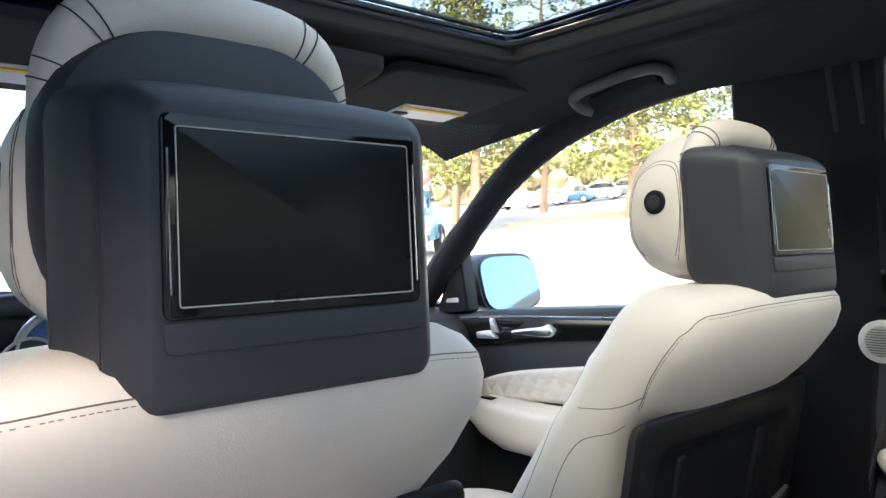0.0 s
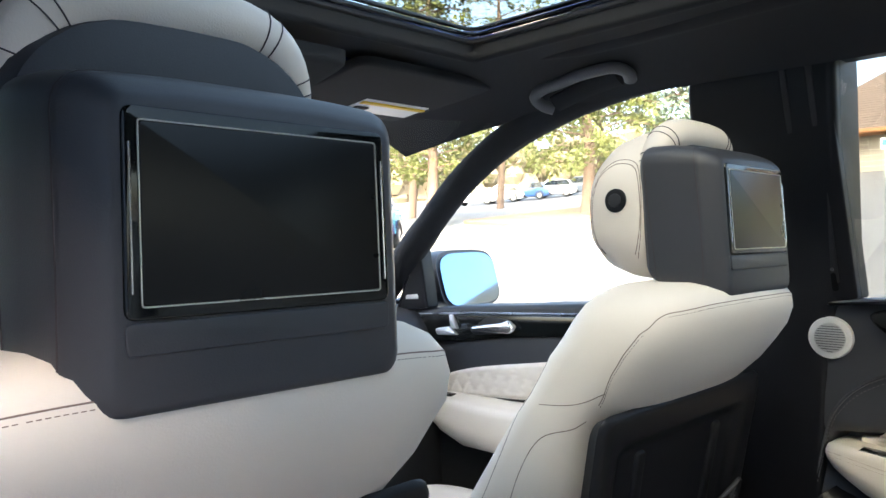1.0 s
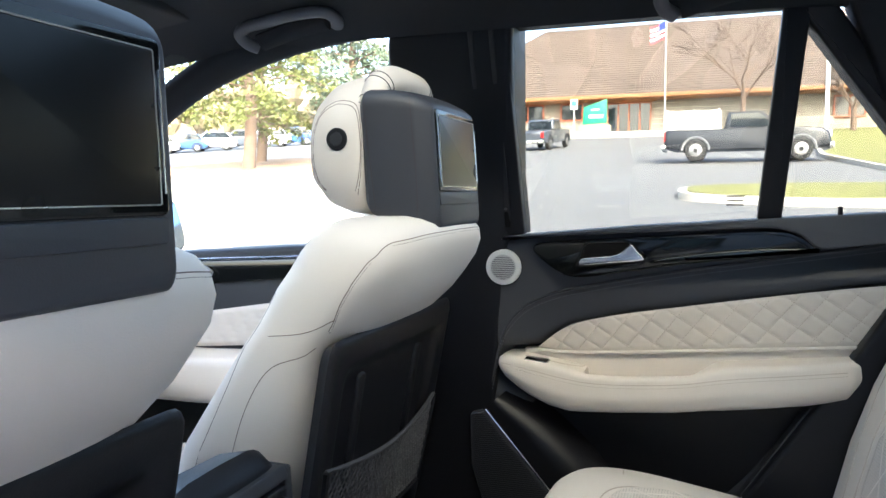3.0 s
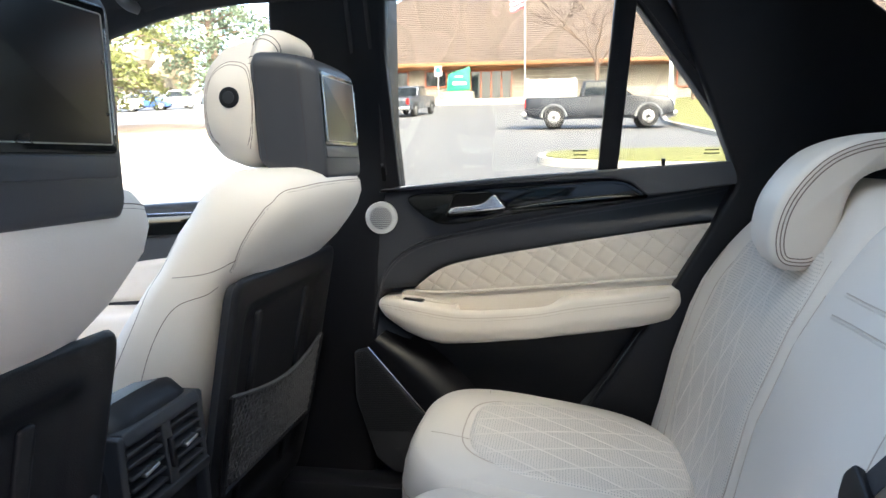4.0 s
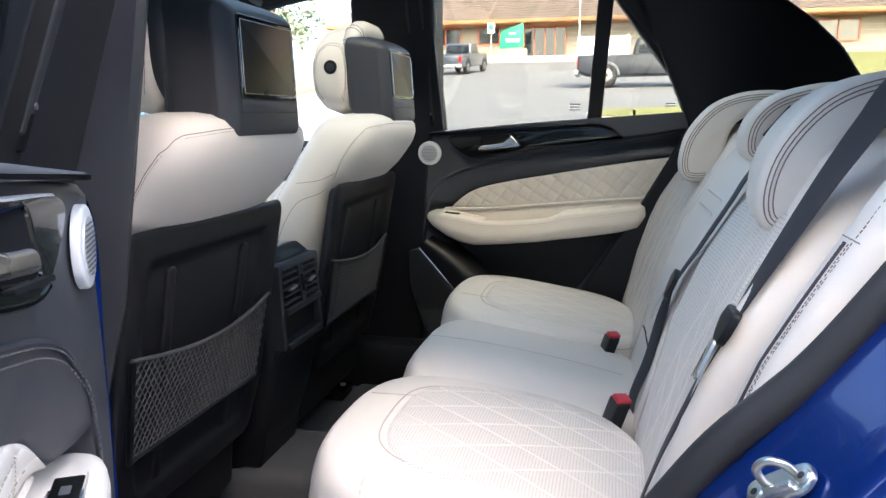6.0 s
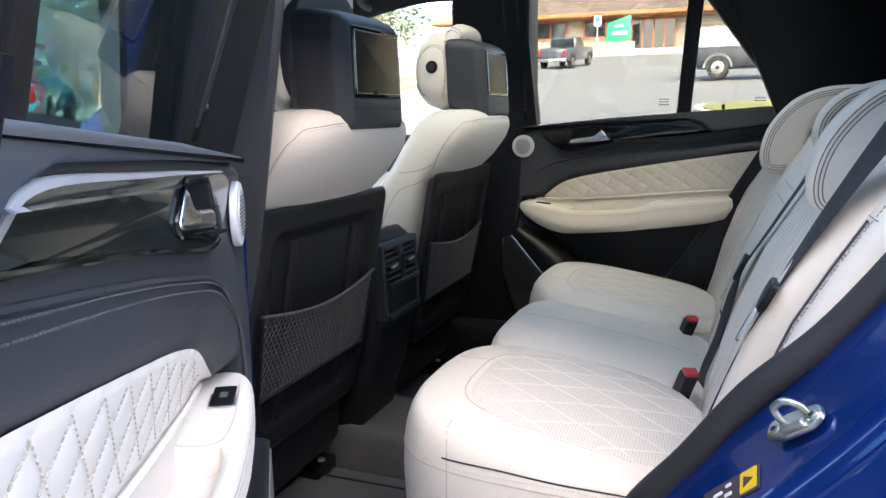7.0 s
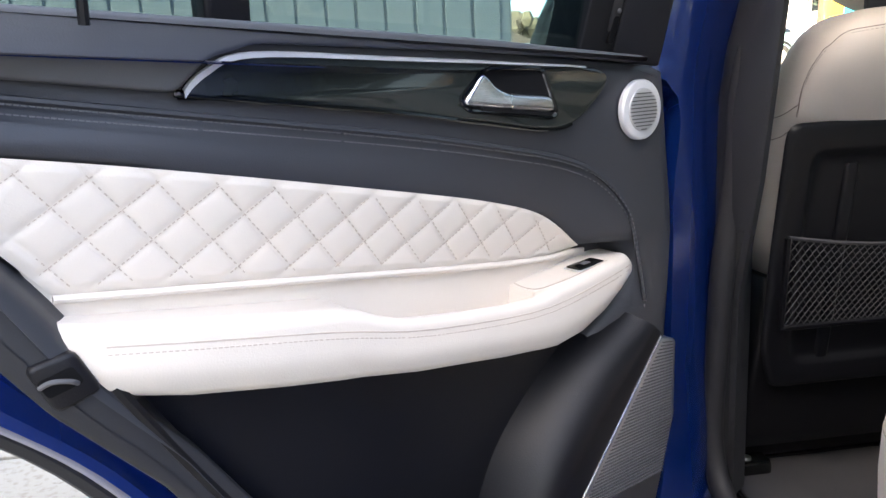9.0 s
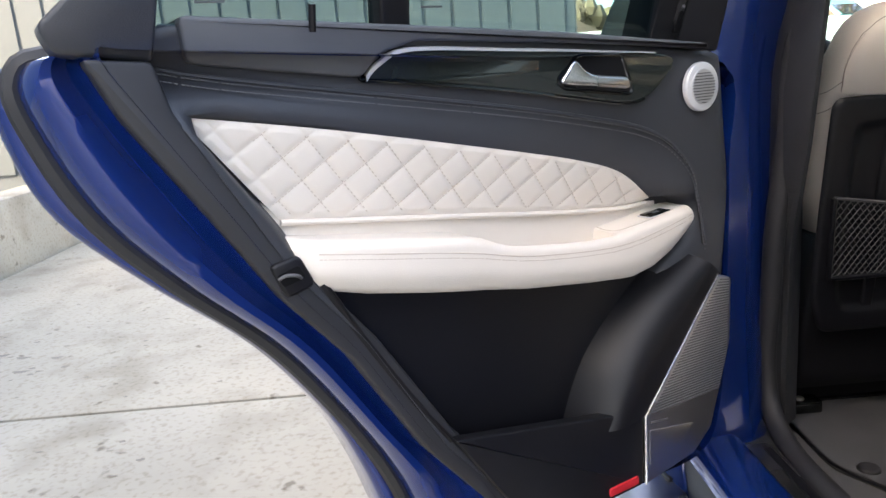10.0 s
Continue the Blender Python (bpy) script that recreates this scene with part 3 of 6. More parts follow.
    secs = [(.205, .120, 1.250, 1.450 + up, 1.438 + up), (.172, .1215, 1.248, 1.450 + up, 1.438 + up), (.160, .119, 1.250, 1.448 + up, 1.436 + up), (.150, .113, 1.256, 1.441 + up, 1.429 + up), (.146, .10, 1.27, 1.42 + up, 1.405 + up)]
    part("headrest_core", loft([[(x + hx, y, z + dz) for x, y, z in arch(*s)] for s in secs]), SOFT, seat, "black padded headrest core")
    for sx in (-1, 1):
        b = part("release_button", disc((hx + sx * .129, .216, 1.353 + dz), .0165, sx * .0045, "x", 28, .0018), PLASTIC, seat)
        part("button_cap", disc((hx + sx * .1335, .216, 1.353 + dz), .0095, sx * .0012, "x", 24, .0005), BLACK, b)
    # screen housing behind the headrest: flat sides, a broad chamfer, a sloped top
    hcx, hcy, hcz, lean = screen
    tl = math.tan(radians(lean))
    def hp(u, v, d):
        return (hcx + u * 1.022, hcy + d + v * tl, hcz + v)
    secs = [(-.001, .0945, -.107, .064, .012), (.0005, .0972, -.1105, .0668, .013), (.003, .1000, -.1125, .0695, .015), (.011, .1075, -.1135, .0760, .018), (.019, .1142, -.1125, .0800, .021), (.022, .1160, -.1115, .0815, .023), (.034, .1175, -.107, .0845, .025), (.06, .1235, -.102, .0885, .027), (.084, .128, -.096, .0895, .028), (.093, .127, -.092, .0875, .028), (.099, .122, -.086, .082, .028)]
    rings = []
    for d, w, lo, hi, r in secs:
        low = rounded([(-w, hi - .06), (-w, lo + .010), (-w + .007, lo), (w - .007, lo), (w, lo + .010), (w, hi - .06)], .006, 3)[4:-4]
        top = rounded([(w, hi - .06), (w - .001, hi - .004), (w * .45, hi), (-w * .45, hi), (-w + .001, hi - .004), (-w, hi - .06)], r, 5)[6:-6]
        rings.append([hp(u, v, d) for u, v in low + top])
    bm = loft(rings)
    lines = []
    for s in (-1, 1):
        lines.append(on_surface(bm, curve2([hp(s * .085, .092, .030), hp(s * .112, .08, .026), hp(s * .120, .05, .024), hp(s * .120, -.04, .022), hp(s * .120, -.09, .024), hp(s * .100, -.115, .034)], 8, False), .0002))
        lines.append(on_surface(bm, curve2([hp(s * .09, .10, .088), hp(s * .122, .08, .090), hp(s * .13, 0, .088), hp(s * .13, -.085, .082)], 8, False), .0002))
    part("screen_housing", bm, SOFT, seat, "black padded screen housing", 30)
    for l in lines:
        part("seam", tube(l, .0007, 4), STITCH, seat)
    part("housing_flap", slab(rounded([(-.0895, -.0795), (.0895, -.0795), (.0905, -.0610), (-.0905, -.0610)], .004), .010, -.0025, hp, .0012), SOFT, seat)
    bez = part("bezel", slab(rounded([(-.0905, -.0600), (.0905, -.0600), (.0890, .0585), (-.0890, .0585)], .007), .012, -.0034, hp, .0022), PIANO, seat, "gloss black screen bezel")
    part("screen", slab(rounded([(-.0805, -.0515), (.0805, -.0515), (.0800, .0495), (-.0800, .0495)], .002), .004, -.0042, hp, .0004), SCREEN, bez, "dark unlit screen")
    o = rounded([(-.0815, -.0525), (.0815, -.0525), (.0810, .0505), (-.0810, .0505)], .002)
    part("screen_edge", tube([hp(u, v, -.0039) for u, v in o], .0006, 5, closed=True), STEEL, bez)
    for s in (-1, 1):
        part("screen_strip", tube([hp(s * .0862, -.045, -.0036), hp(s * .0858, .038, -.0036)], .0008, 6), CHROME, bez)
    return seat


front_seat(-.352, -.012, .018, "cream leather front seat with black shell, net pocket and headrest screen")
front_seat(.386, -.006, -.008, "cream leather front seat with black shell, net pocket and headrest screen", .028, (.028, .079, 1.332, 4.0))

# ---- rear bench ----
bench = thing("rear_bench", "three-place cream leather rear bench with quilted perforated panels", "rear seat")
def cushion_block(x0, x1, y0, y1, z0, z1, e=3.2, n=56, puff=0.014, tilt=0.15):
    cx, cy, w, d = (x0 + x1) / 2, (y0 + y1) / 2, (x1 - x0) / 2, (y1 - y0) / 2
    h = z1 - z0
    rings = []
    for t, k in ((0, .93), (.15, .955), (.35, .98), (.6, 1.0), (.74, .995), (.84, .975), (.92, .94), (.97, .90), (1.0, .85)):
        rings.append([(x, y, z0 + h * t) for x, y in ring(cx, cy, w * (1 - (1 - k) * .55), d * (1 - (1 - k) * .8), n, e)])
    for k, q in ((.72, .35), (.5, .7), (.25, .93), (.08, 1.0), (.004, 1.0)):
        rings.append([(x, y, z1 + puff * q) for x, y in ring(cx, cy, w * k * 1.04, d * k, n, e * .85)])
    tilted = [[(x, y, z + tilt * (y + .15) * (z - z0) / h) for x, y, z in r] for r in rings]
    return loft(tilted)


def diamonds(x, y, p):
    a, b = (x + y * .62) / p, (x - y * .62) / p
    return min(abs(a - round(a)), abs(b - round(b)))


def quilt_on(bm, name, u0, u1, v0, v1, place, parent, out, pitch=.072, nu=70, nv=80, lift=.004, corner=3.2, keep=None):
    """A perforated panel laid on bm with raised bands between the diamonds; place(u, v) lies off the surface."""
    tree = BVHTree.FromBMesh(bm)
    rows, uvs = [], []
    cu, cv, hu, hv = (u0 + u1) / 2, (v0 + v1) / 2, (u1 - u0) / 2, (v1 - v0) / 2
    for i in range(nv + 1):
        r, ur = [], []
        for j in range(nu + 1):
            a, b = -1 + 2 * j / nu, -1 + 2 * i / nv
            k = (abs(a) ** corner + abs(b) ** corner) ** (1 / corner)
            m = max(abs(a), abs(b))
            f = m / k if k > 1e-6 else 1
            u, v = cu + hu * a * f, cv + hv * b * f
            c, _, _, _ = tree.ray_cast(Vector(place(u, v)), -out)
            n = out
            edge = min(1.0, (1 - m) / .06)
            h = lift * min(1, edge * 1.3)
            r.append(c + n * (h if m < .999 else -.001))
            ur.append((u, v))
        rows.append(r)
        uvs.append(ur)
    bands = sheet(rows, uv=uvs)
    flat = bands.copy()
    cover = BVHTree.FromBMesh(flat)
    quilt = bmesh.new()
    for way in (-1, 1):
        for k in range(-24, 25):
            run = []
            for i in range(61):
                v = v0 + (v1 - v0) * i / 60
                u = cu + k * pitch + pitch / 2 + way * .55 * (v - cv)
                a, b = (u - cu) / hu, (v - cv) / hv
                if (abs(a) ** corner + abs(b) ** corner) ** (1 / corner) < .96 and (keep is None or keep(u, v)):
                    run.append((u, v))
            if len(run) > 4:
                strip = []
                for u, v in run:
                    row = []
                    for s, up in ((-1, .0001), (-.6, .0007), (0, .0010), (.6, .0007), (1, .0001)):
                        c, _, _, _ = cover.ray_cast(Vector(place(u + s * .0028, v)), -out)
                        if c is None:
                            break
                        row.append(c + out * up)
                    if len(row) == 5:
                        strip.append(row)
                if len(strip) > 2:
                    sheet(strip, bm=quilt)
    flat.free()
    tagged(part("quilting", quilt, CREAM, parent, "smooth raised quilting lines", 80), kind="stuff")
    ob = part(name, bands, CREAM_PERF, parent, "perforated quilted leather panel", 80)
    rim = []
    for k in range(80):
        t = 2 * math.pi * k / 80
        a, b = math.copysign(abs(math.cos(t)) ** (2 / corner), math.cos(t)), math.copysign(abs(math.sin(t)) ** (2 / corner), math.sin(t))
        rim.append(place(cu + hu * a, cv + hv * b))
    part("seam", tube(on_surface(bm, rim, .0012), .0013, 5, closed=True), STITCH_PALE, parent)
    return ob


for x0, x1, y1, s in ((-.648, -.165, -.046, -1), (.188, .672, -.036, 1)):
    bm = cushion_block(x0, x1, -.54, y1, .50, .780, 2.9 if s < 0 else 3.2)
    cx, hw = (x0 + x1) / 2, (x1 - x0) / 2
    def rim(z, k, lo=0.0, hi=2 * math.pi, n=90):
        return on_surface(bm, [(cx + hw * k * math.copysign(abs(math.cos(a)) ** .6, math.cos(a)), -.29 + .28 * k * math.copysign(abs(math.sin(a)) ** .6, math.sin(a)), z) for a in [lo + (hi - lo) * i / n for i in range(n + 1)]], .0003)
    piping = rim(.728, 1.1)
    lo, hi = (math.pi * .915, math.pi * 1.3) if s < 0 else (-math.pi * .3, math.pi * .085)
    slot, hem = rim(.750, 1.1, lo, hi, 50), rim(.738, 1.1, lo, hi, 50)
    corner = on_surface(bm, [(cx + s * hw * 1.05, -.165, z) for z in np.linspace(.58, .745, 12)] + [(cx + s * hw * f, -.165 - .02 * (1.0 - f), .85) for f in (.97, .93, .88, .82, .76)], .0003)
    wing = on_surface(bm, curve2([(cx - s * hw * .30, -.09, .9), (cx - s * hw * .38, -.17, .9), (cx - s * hw * .58, -.21, .9), (cx - s * hw * .72, -.34, .9), (cx - s * hw * .76, -.50, .9)], 8, False), .0042)
    quilt_on(bm, "quilted_panel", min(x0 + .085, x0 + .06) if s > 0 else x0 + .088, x1 - .06 if s < 0 else x1 - .088, -.52, -.148, lambda u, v: (u, v, .95), bench, Vector((0, 0, 1)))
    part("cushion", bm, CREAM, bench, "cream leather seat cushion")
    part("piping", tube(piping, .0012, 5), STITCH_PALE, bench)
    part("cushion_slot", tube(slot, .0014, 6), STITCH, bench, "dark gap under the cushion pad")
    stitches(hem, .0006, STITCH_PALE, bench, gap=.0045, length=.003)
    for l in (corner, wing):
        part("seam", tube(l, .0009, 5), STITCH_PALE, bench)
bm = cushion_block(-.215, .245, -.54, -.06, .50, .765, 4.0, puff=.012)
line = on_surface(bm, [(.045, -.03 - .5 * i / 20, .9) for i in range(21)], .0003)
part("cushion", bm, CREAM, bench)
part("seam", tube(line, .0008, 5), STITCH_PALE, bench)

PROFILE = [(0.55, -.475), (.70, -.503), (.78, -.526), (.83, -.535), (.92, -.558), (1.01, -.594), (1.08, -.632), (1.15, -.672), (1.25, -.736), (1.4, -.82)]
def back_pt(u, v, d):
    return (u, lerp(PROFILE, v) + d, v)


def back_block(x0, x1, z1, thick=.13, front=0.0, e=5.0, puff=.012, outer=0):
    """A backrest; outer: the side on which it swells forward and its shoulder falls away."""
    cx, cz, w, h = (x0 + x1) / 2, (.60 + z1) / 2, (x1 - x0) / 2, (z1 - .60) / 2
    def place(u, v, d):
        if outer:
            a = max(0.0, (outer * (u - cx) + w * .10) / (w * 1.10))
            v = .60 + (v - .60) * (1 - .185 * a ** 2.2)
            d += .026 * a ** 2
        return back_pt(u, v, d)
    rings = [[place(u, v, -thick) for u, v in ring(cx, cz, w * .97, h * .97, 64, e)]]
    for k, d in ((1.0, -.050), (.99, -.028), (.965, -.012), (.93, -.003), (.88, .001)):
        rings.append([place(u, v, front + d) for u, v in ring(cx, cz, w * (1 - (1 - k) * .9), h * (1 - (1 - k) * .6), 64, e)])
    for k, q in ((.74, -.25), (.55, -.6), (.3, -.9), (.1, -1.0), (.004, -1.0)):
        rings.append([place(u, v, front + puff * q * .8) for u, v in ring(cx, cz, w * k, h * k * 1.06, 64, e * .9)])
    return loft(rings)


for x0, x1, s in ((-.645, -.172, -1), (.168, .70, 1)):
    bm = back_block(x0, x1, 1.215, outer=s)
    inner, outr = (x1, x0) if s < 0 else (x0, x1)
    def joint(v):
        """Where the plain perforated band meets the quilted field."""
        return inner + s * lerp([(.72, .07), (.83, .095), (.88, .135), (.968, .168), (1.027, .17), (1.085, .13), (1.2, .10)], v)
    lo, hi = sorted((inner + s * .035, outr - s * .105))
    quilt_on(bm, "quilted_panel", lo, hi, .70, 1.125, lambda u, v: back_pt(u, v, .1), bench, Vector((0, 1, 0)), corner=6.0, keep=lambda u, v: s * (u - joint(v)) > .006)
    tree_lines = [on_surface(bm, [back_pt(joint(v), v, .06) for v in np.linspace(.72, 1.12, 22)], .0050)]
    tree_lines.append(on_surface(bm, [back_pt(outr - s * (.075 - .03 * i / 20), .68 + .42 * i / 20, .06) for i in range(21)], .0003))
    for l in tree_lines:
        part("seam", tube(l, .0010, 5), STITCH_PALE, bench)
    hem = on_surface(bm, [back_pt(inner + s * .026, v, .06) for v in np.linspace(.74, 1.14, 30)], .0005)
    part("seam", tube(hem, .0009, 5), STITCH_PALE, bench)
    part("backrest", bm, CREAM, bench, "cream leather backrest")
# middle backrest with the fold-down armrest
bm = back_block(-.178, .174, 1.205, front=.002, puff=.002)
def on_back(pts, lift=.0004):
    return on_surface(bm, [back_pt(u, v, .06) for u, v in pts], lift)
arm_gap = on_back([(.150 - .275 * i / 14, .806 + .012 * i / 14) for i in range(15)], .0002)
sides = [on_back([(x, .80 + .30 * i / 12) for i in range(13)]) for x in (.152, -.126)]
creases = [on_back([(x, z) for x in np.linspace(-.085, .105, 12)], .0002) for z in (1.083, 1.109)]
part("backrest", bm, CREAM, bench, "fold-down centre armrest backrest")
part("armrest_gap", tube(arm_gap, .0022, 6), STITCH, bench, "dark gap under the folded armrest")
for l in sides:
    part("seam", tube(l, .0009, 5), STITCH_PALE, bench)
for l in creases:
    part("armrest_crease", tube(l, .0024, 6), CREAM, bench)
    part("crease_seam", tube([q + Vector((0, -.0002, .0030)) for q in l], .0008, 5), STITCH_PALE, bench)
# side bolster and shoulder beyond the left backrest
def bolster_pt(z, c, q, k=1.0):
    return (-.683 + .036 * c * k, lerp(PROFILE, z) - .058 + .05 * q * k, z)
secs = [(z, 1.0) for z in (.62, .75, .9, 1.0, 1.06, 1.10, 1.12)] + [(1.129, .985), (1.132, .97), (1.135, .985), (1.145, 1.0), (1.17, 1.0), (1.195, .985), (1.212, .94), (1.222, .85), (1.228, .65)]
bm = loft([[bolster_pt(z, c, q, k) for c, q in ring(0, 0, 1, 1, 28, 3.5)] for z, k in secs])
pipe = on_surface(bm, [(-.688, lerp(PROFILE, z) + .02, z) for z in np.linspace(.78, 1.128, 24)], .0006)
hem = on_surface(bm, [(-.706, lerp(PROFILE, z) + .02, z) for z in np.linspace(.78, 1.215, 28)], .0004)
cross = on_surface(bm, [(x, lerp(PROFILE, 1.132) + .02, 1.132) for x in np.linspace(-.64, -.725, 14)], .0004)
part("side_bolster", bm, CREAM, bench, "narrow cream side bolster with a stitched shoulder")
part("outer_piping", tube(pipe, .0026, 6), STITCH, bench, "dark piping on the outer bolster")
stitches([q + Vector((-.010, .0006, 0)) for q in pipe], .0006, SEAM, bench, gap=.0045, length=.003)
stitches(hem, .0007, SEAM, bench, gap=.0050, length=.0036)
part("seam", tube(cross, .0007, 5), SEAM, bench)


HOOD = [(-.628, 1.088), (-.603, 1.092), (-.589, 1.110), (-.587, 1.145), (-.602, 1.195), (-.643, 1.247), (-.69, 1.272), (-.74, 1.281), (-.80, 1.278), (-.832, 1.256), (-.80, 1.234), (-.745, 1.233), (-.708, 1.220), (-.690, 1.195), (-.679, 1.15), (-.668, 1.112), (-.650, 1.092)]
HOOD_LOW = [(-.692, 1.153), (-.670, 1.155), (-.658, 1.170), (-.658, 1.200), (-.670, 1.230), (-.698, 1.258), (-.74, 1.274), (-.79, 1.281), (-.83, 1.274), (-.842, 1.250), (-.80, 1.232), (-.752, 1.208), (-.722, 1.188), (-.708, 1.164)]
def rear_headrest(x0, x1, prof, dy=0.0):
    """A hooked pad: its flat-sided profile (y, z) drawn out across, the front bowed and the edges rounded."""
    sm = curve2(prof, 4)
    w = (x1 - x0) / 2
    def bow(x):
        return dy - .030 * max(0.0, (x - x0) / (2 * w)) ** 1.6
    rings = []
    for t, inset in ((0, .0135), (.0015, .0085), (.005, .0040), (.010, .0012), (.016, 0), (w, -.001), (2 * w - .022, 0), (2 * w - .013, .002), (2 * w - .006, .0065), (2 * w - .002, .012), (2 * w, .0165)):
        x = x0 + t
        rings.append([(x, y + bow(x), z) for y, z in offset(sm, inset)])
    bm = loft(rings)
    lines = []
    n0 = -len(sm) // 14
    for inset, side in ((.0055, 0), (.0135, 0), (.0185, 0), (.0055, 1)):
        loop = offset(sm, inset)
        run = [loop[k % len(loop)] for k in range(n0, len(sm) * 8 // 17)]
        x = x1 + .004 if side else x0 - .004
        lines.append(on_surface(bm, [(x, y + bow(x0), z) for y, z in run], .0003))
    hr = part("headrest", bm, CREAM, bench, "cream leather rear headrest", 60)
    for l in lines:
        part("seam", tube(l, .0008, 5), SEAM, hr)
    return hr
rear_headrest(-.478, -.232, HOOD, -.033)
rear_headrest(-.112, .140, HOOD_LOW)
rear_headrest(.262, .495, HOOD)
def tag_pt(u, v, d):
    a, b = u * .94, v * .94
    return (-.113 - d, -.711 - a * .62 - b * .78, 1.216 + a * .78 - b * .62)
tag = solo("headrest_tag", slab(rounded([(-.032, -.009), (.032, -.009), (.032, .009), (-.032, .009)], .001), -.002, .0016, tag_pt), STITCH, "black pictogram tag sewn to the middle headrest", "tag")
for u in (-.020, -.006, .008, .021):
    part("pictogram_bar", slab(rounded([(u - .0035, -.004), (u + .0025, -.005), (u + .0035, .003), (u - .0015, .004)], .0015), .001, .0022, tag_pt), WHITE, tag)
# ---- rear doors ----
HINGE_X, HINGE_Y = 0.919, 0.1675
def rear_door(side, turn, label):
    """Built closed, in places measured from the hinge; side 1 is the right-hand door."""
    door = thing("rear_door", label, "car door", (side * HINGE_X, HINGE_Y, 0), turn, group="rear doors")
    def at(x, y, z):
        return (side * (x - HINGE_X), y - HINGE_Y, z)
    def pt(y, z, d):
        return at(side_x(z) - 0.01 - d, y, z)
    def sink(y, z):
        """The upper lining stands further out towards the rear."""
        return -max(0.0, .062 * (.13 - y)) * min(1.0, max(0.0, (z - lerp([tuple(q) for q in upc] + [(.06, .98), (.12, 1.04)], y)) / .05))
    def tq(y, z, d):
        if side > 0:
            return pt(y - .012, z, d)
        f = .062 * (y - .13)
        return pt(y - .7 * f, z, d + f)
    def pq(y, z, d):
        return pt(y, z, d + sink(y, z))
    # lining: flat above, sinking outwards round the insert, the armrest and the pocket
    def droop(q):
        """The right door's insert and armrest fall a little towards the rear."""
        return np.array((q[0], q[1] + (.042 * min(0.0, q[0]) if side > 0 else 0.0)))
    near = .020 if side > 0 else 0.0
    upc = [droop(q) for q in curve2([(-.635, 1.147), (-.479, 1.119), (-.258, 1.0725), (-.119, 1.0405), (-.040, 1.013), (.016, .969)], 8, False)]
    loc = [droop(q) for q in curve2([(-.542, 1.027), (-.347, 1.001), (-.172, .977), (-.08, .966), (-.02, .961), (.022, .962)], 8, False)]
    panel_o = rounded([(.147, 1.172), (-.16, 1.203), (-.37, 1.219), (-.652, 1.238), (-.69, 1.20), (-.645, 1.15), (-.545, .97), (-.473, .88), (-.373, .705), (-.29, .609), (-.24, .53), (-.034, .532), (.076, .546), (.11, .574), (.15, .72), (.155, .84), (.166, .99)], .012, 3)
    hollow = [tuple(q) for q in upc] + [(.085, .962), (.098, .935), (.09, .90), (.04, .86), (-.02, .78), (-.05, .68), (-.06, .57), (-.255, .57), (-.335, .69), (-.40, .765), (-.46, .865), (-.512, .955), (-.555, 1.03)]
    C = (-.24, .95)
    ro, ri = [np.array(q) for q in radial(panel_o, *C, 160)], [np.array(q) for q in radial(hollow, *C, 160)]
    ctr = np.array(C)
    rings = [[pt(*q, -.06) for q in ro]]
    for k, d in ((0, -.008), (.01, -.003), (.03, 0), (.10, 0), (.17, 0), (.25, -.0005)):
        rings.append([pq(*(o + (i - o) * k), d) for o, i in zip(ro, ri)])
    for k, d in ((.35, -.001), (.47, -.002), (.6, -.004), (.8, -.010), (.93, -.018), (1.0, -.025)):
        rings.append([pq(*(o + (i - o) * k), d) for o, i in zip(ro, ri)])
    for k, d in ((.995, -.030), (.97, -.046), (.5, -.05)):
        rings.append([pt(*(ctr + (i - ctr) * k), d) for i in ri])
    part("door_panel", loft(rings), DOOR_BLACK, door, "black leather door lining", 60)
    part("upper_pad", slab(rounded([(-.655, 1.243), (-.40, 1.226), (-.16, 1.209), (.095, 1.185), (.105, 1.178), (-.15, 1.196), (-.385, 1.2085), (-.43, 1.197), (-.458, 1.172), (-.56, 1.185), (-.651, 1.198)], .008, 2), -.055, .014, tq, .0042, 3), PAD, door, "soft upper pad, greyed lighter for sky light")
    trim_o = curve2([(-.452, 1.172), (-.431, 1.190), (-.388, 1.202), (-.249, 1.194), (-.10, 1.184), (.034, 1.170), (.012, 1.132), (-.043, 1.111), (-.15, 1.126), (-.253, 1.143), (-.44, 1.168)], 6)
    # the right door's inlay and edge take black: its shade is in the colour
    part("trim_inlay", slab(trim_o, -.004, .008, tq, .004), INLAY if side < 0 else PIANO, door, "smoked gloss inlay, blackened on the shaded right door")
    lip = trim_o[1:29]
    part("trim_edge", loft([[tq(y, z, .004), tq(y, z, .0088), tq(y, z - .0012, .0104), tq(y, z - .0075 + .0055 * k / 27, .0104), tq(y, z - .0075 + .0055 * k / 27, .004)] for k, (y, z) in enumerate(lip)]), SATIN if side < 0 else PIANO, door, "satin edge strip, blackened on the shaded right door")
    part("trim_fold", tube([tq(y, z, .007) for y, z in trim_o[40:66]], .0022, 6), PIANO, door)
    if side > 0:
        # lighter strip in the shape of the reflection along the trim's lower edge
        glint_o = curve2([(-.462, 1.171), (-.40, 1.174), (-.30, 1.166), (-.20, 1.150), (-.178, 1.143), (-.20, 1.138), (-.30, 1.150), (-.40, 1.162)], 5)
        part("trim_glint", slab(glint_o, .004, .0135, tq, .005), INLAY, door, "raised gloss strip standing in for a reflection behind the handle")
    # handle: flat plate blackened as a shaded cup, with a satin wedge lever
    cup_o = rounded([(-.174, 1.150), (-.140, 1.180), (-.062, 1.176), (-.043, 1.128), (-.052, 1.124), (-.165, 1.139)], .010, 4)
    part("handle_cup", slab(offset(cup_o, .001), .004, .0088, tq, .0008), DEEP, door)
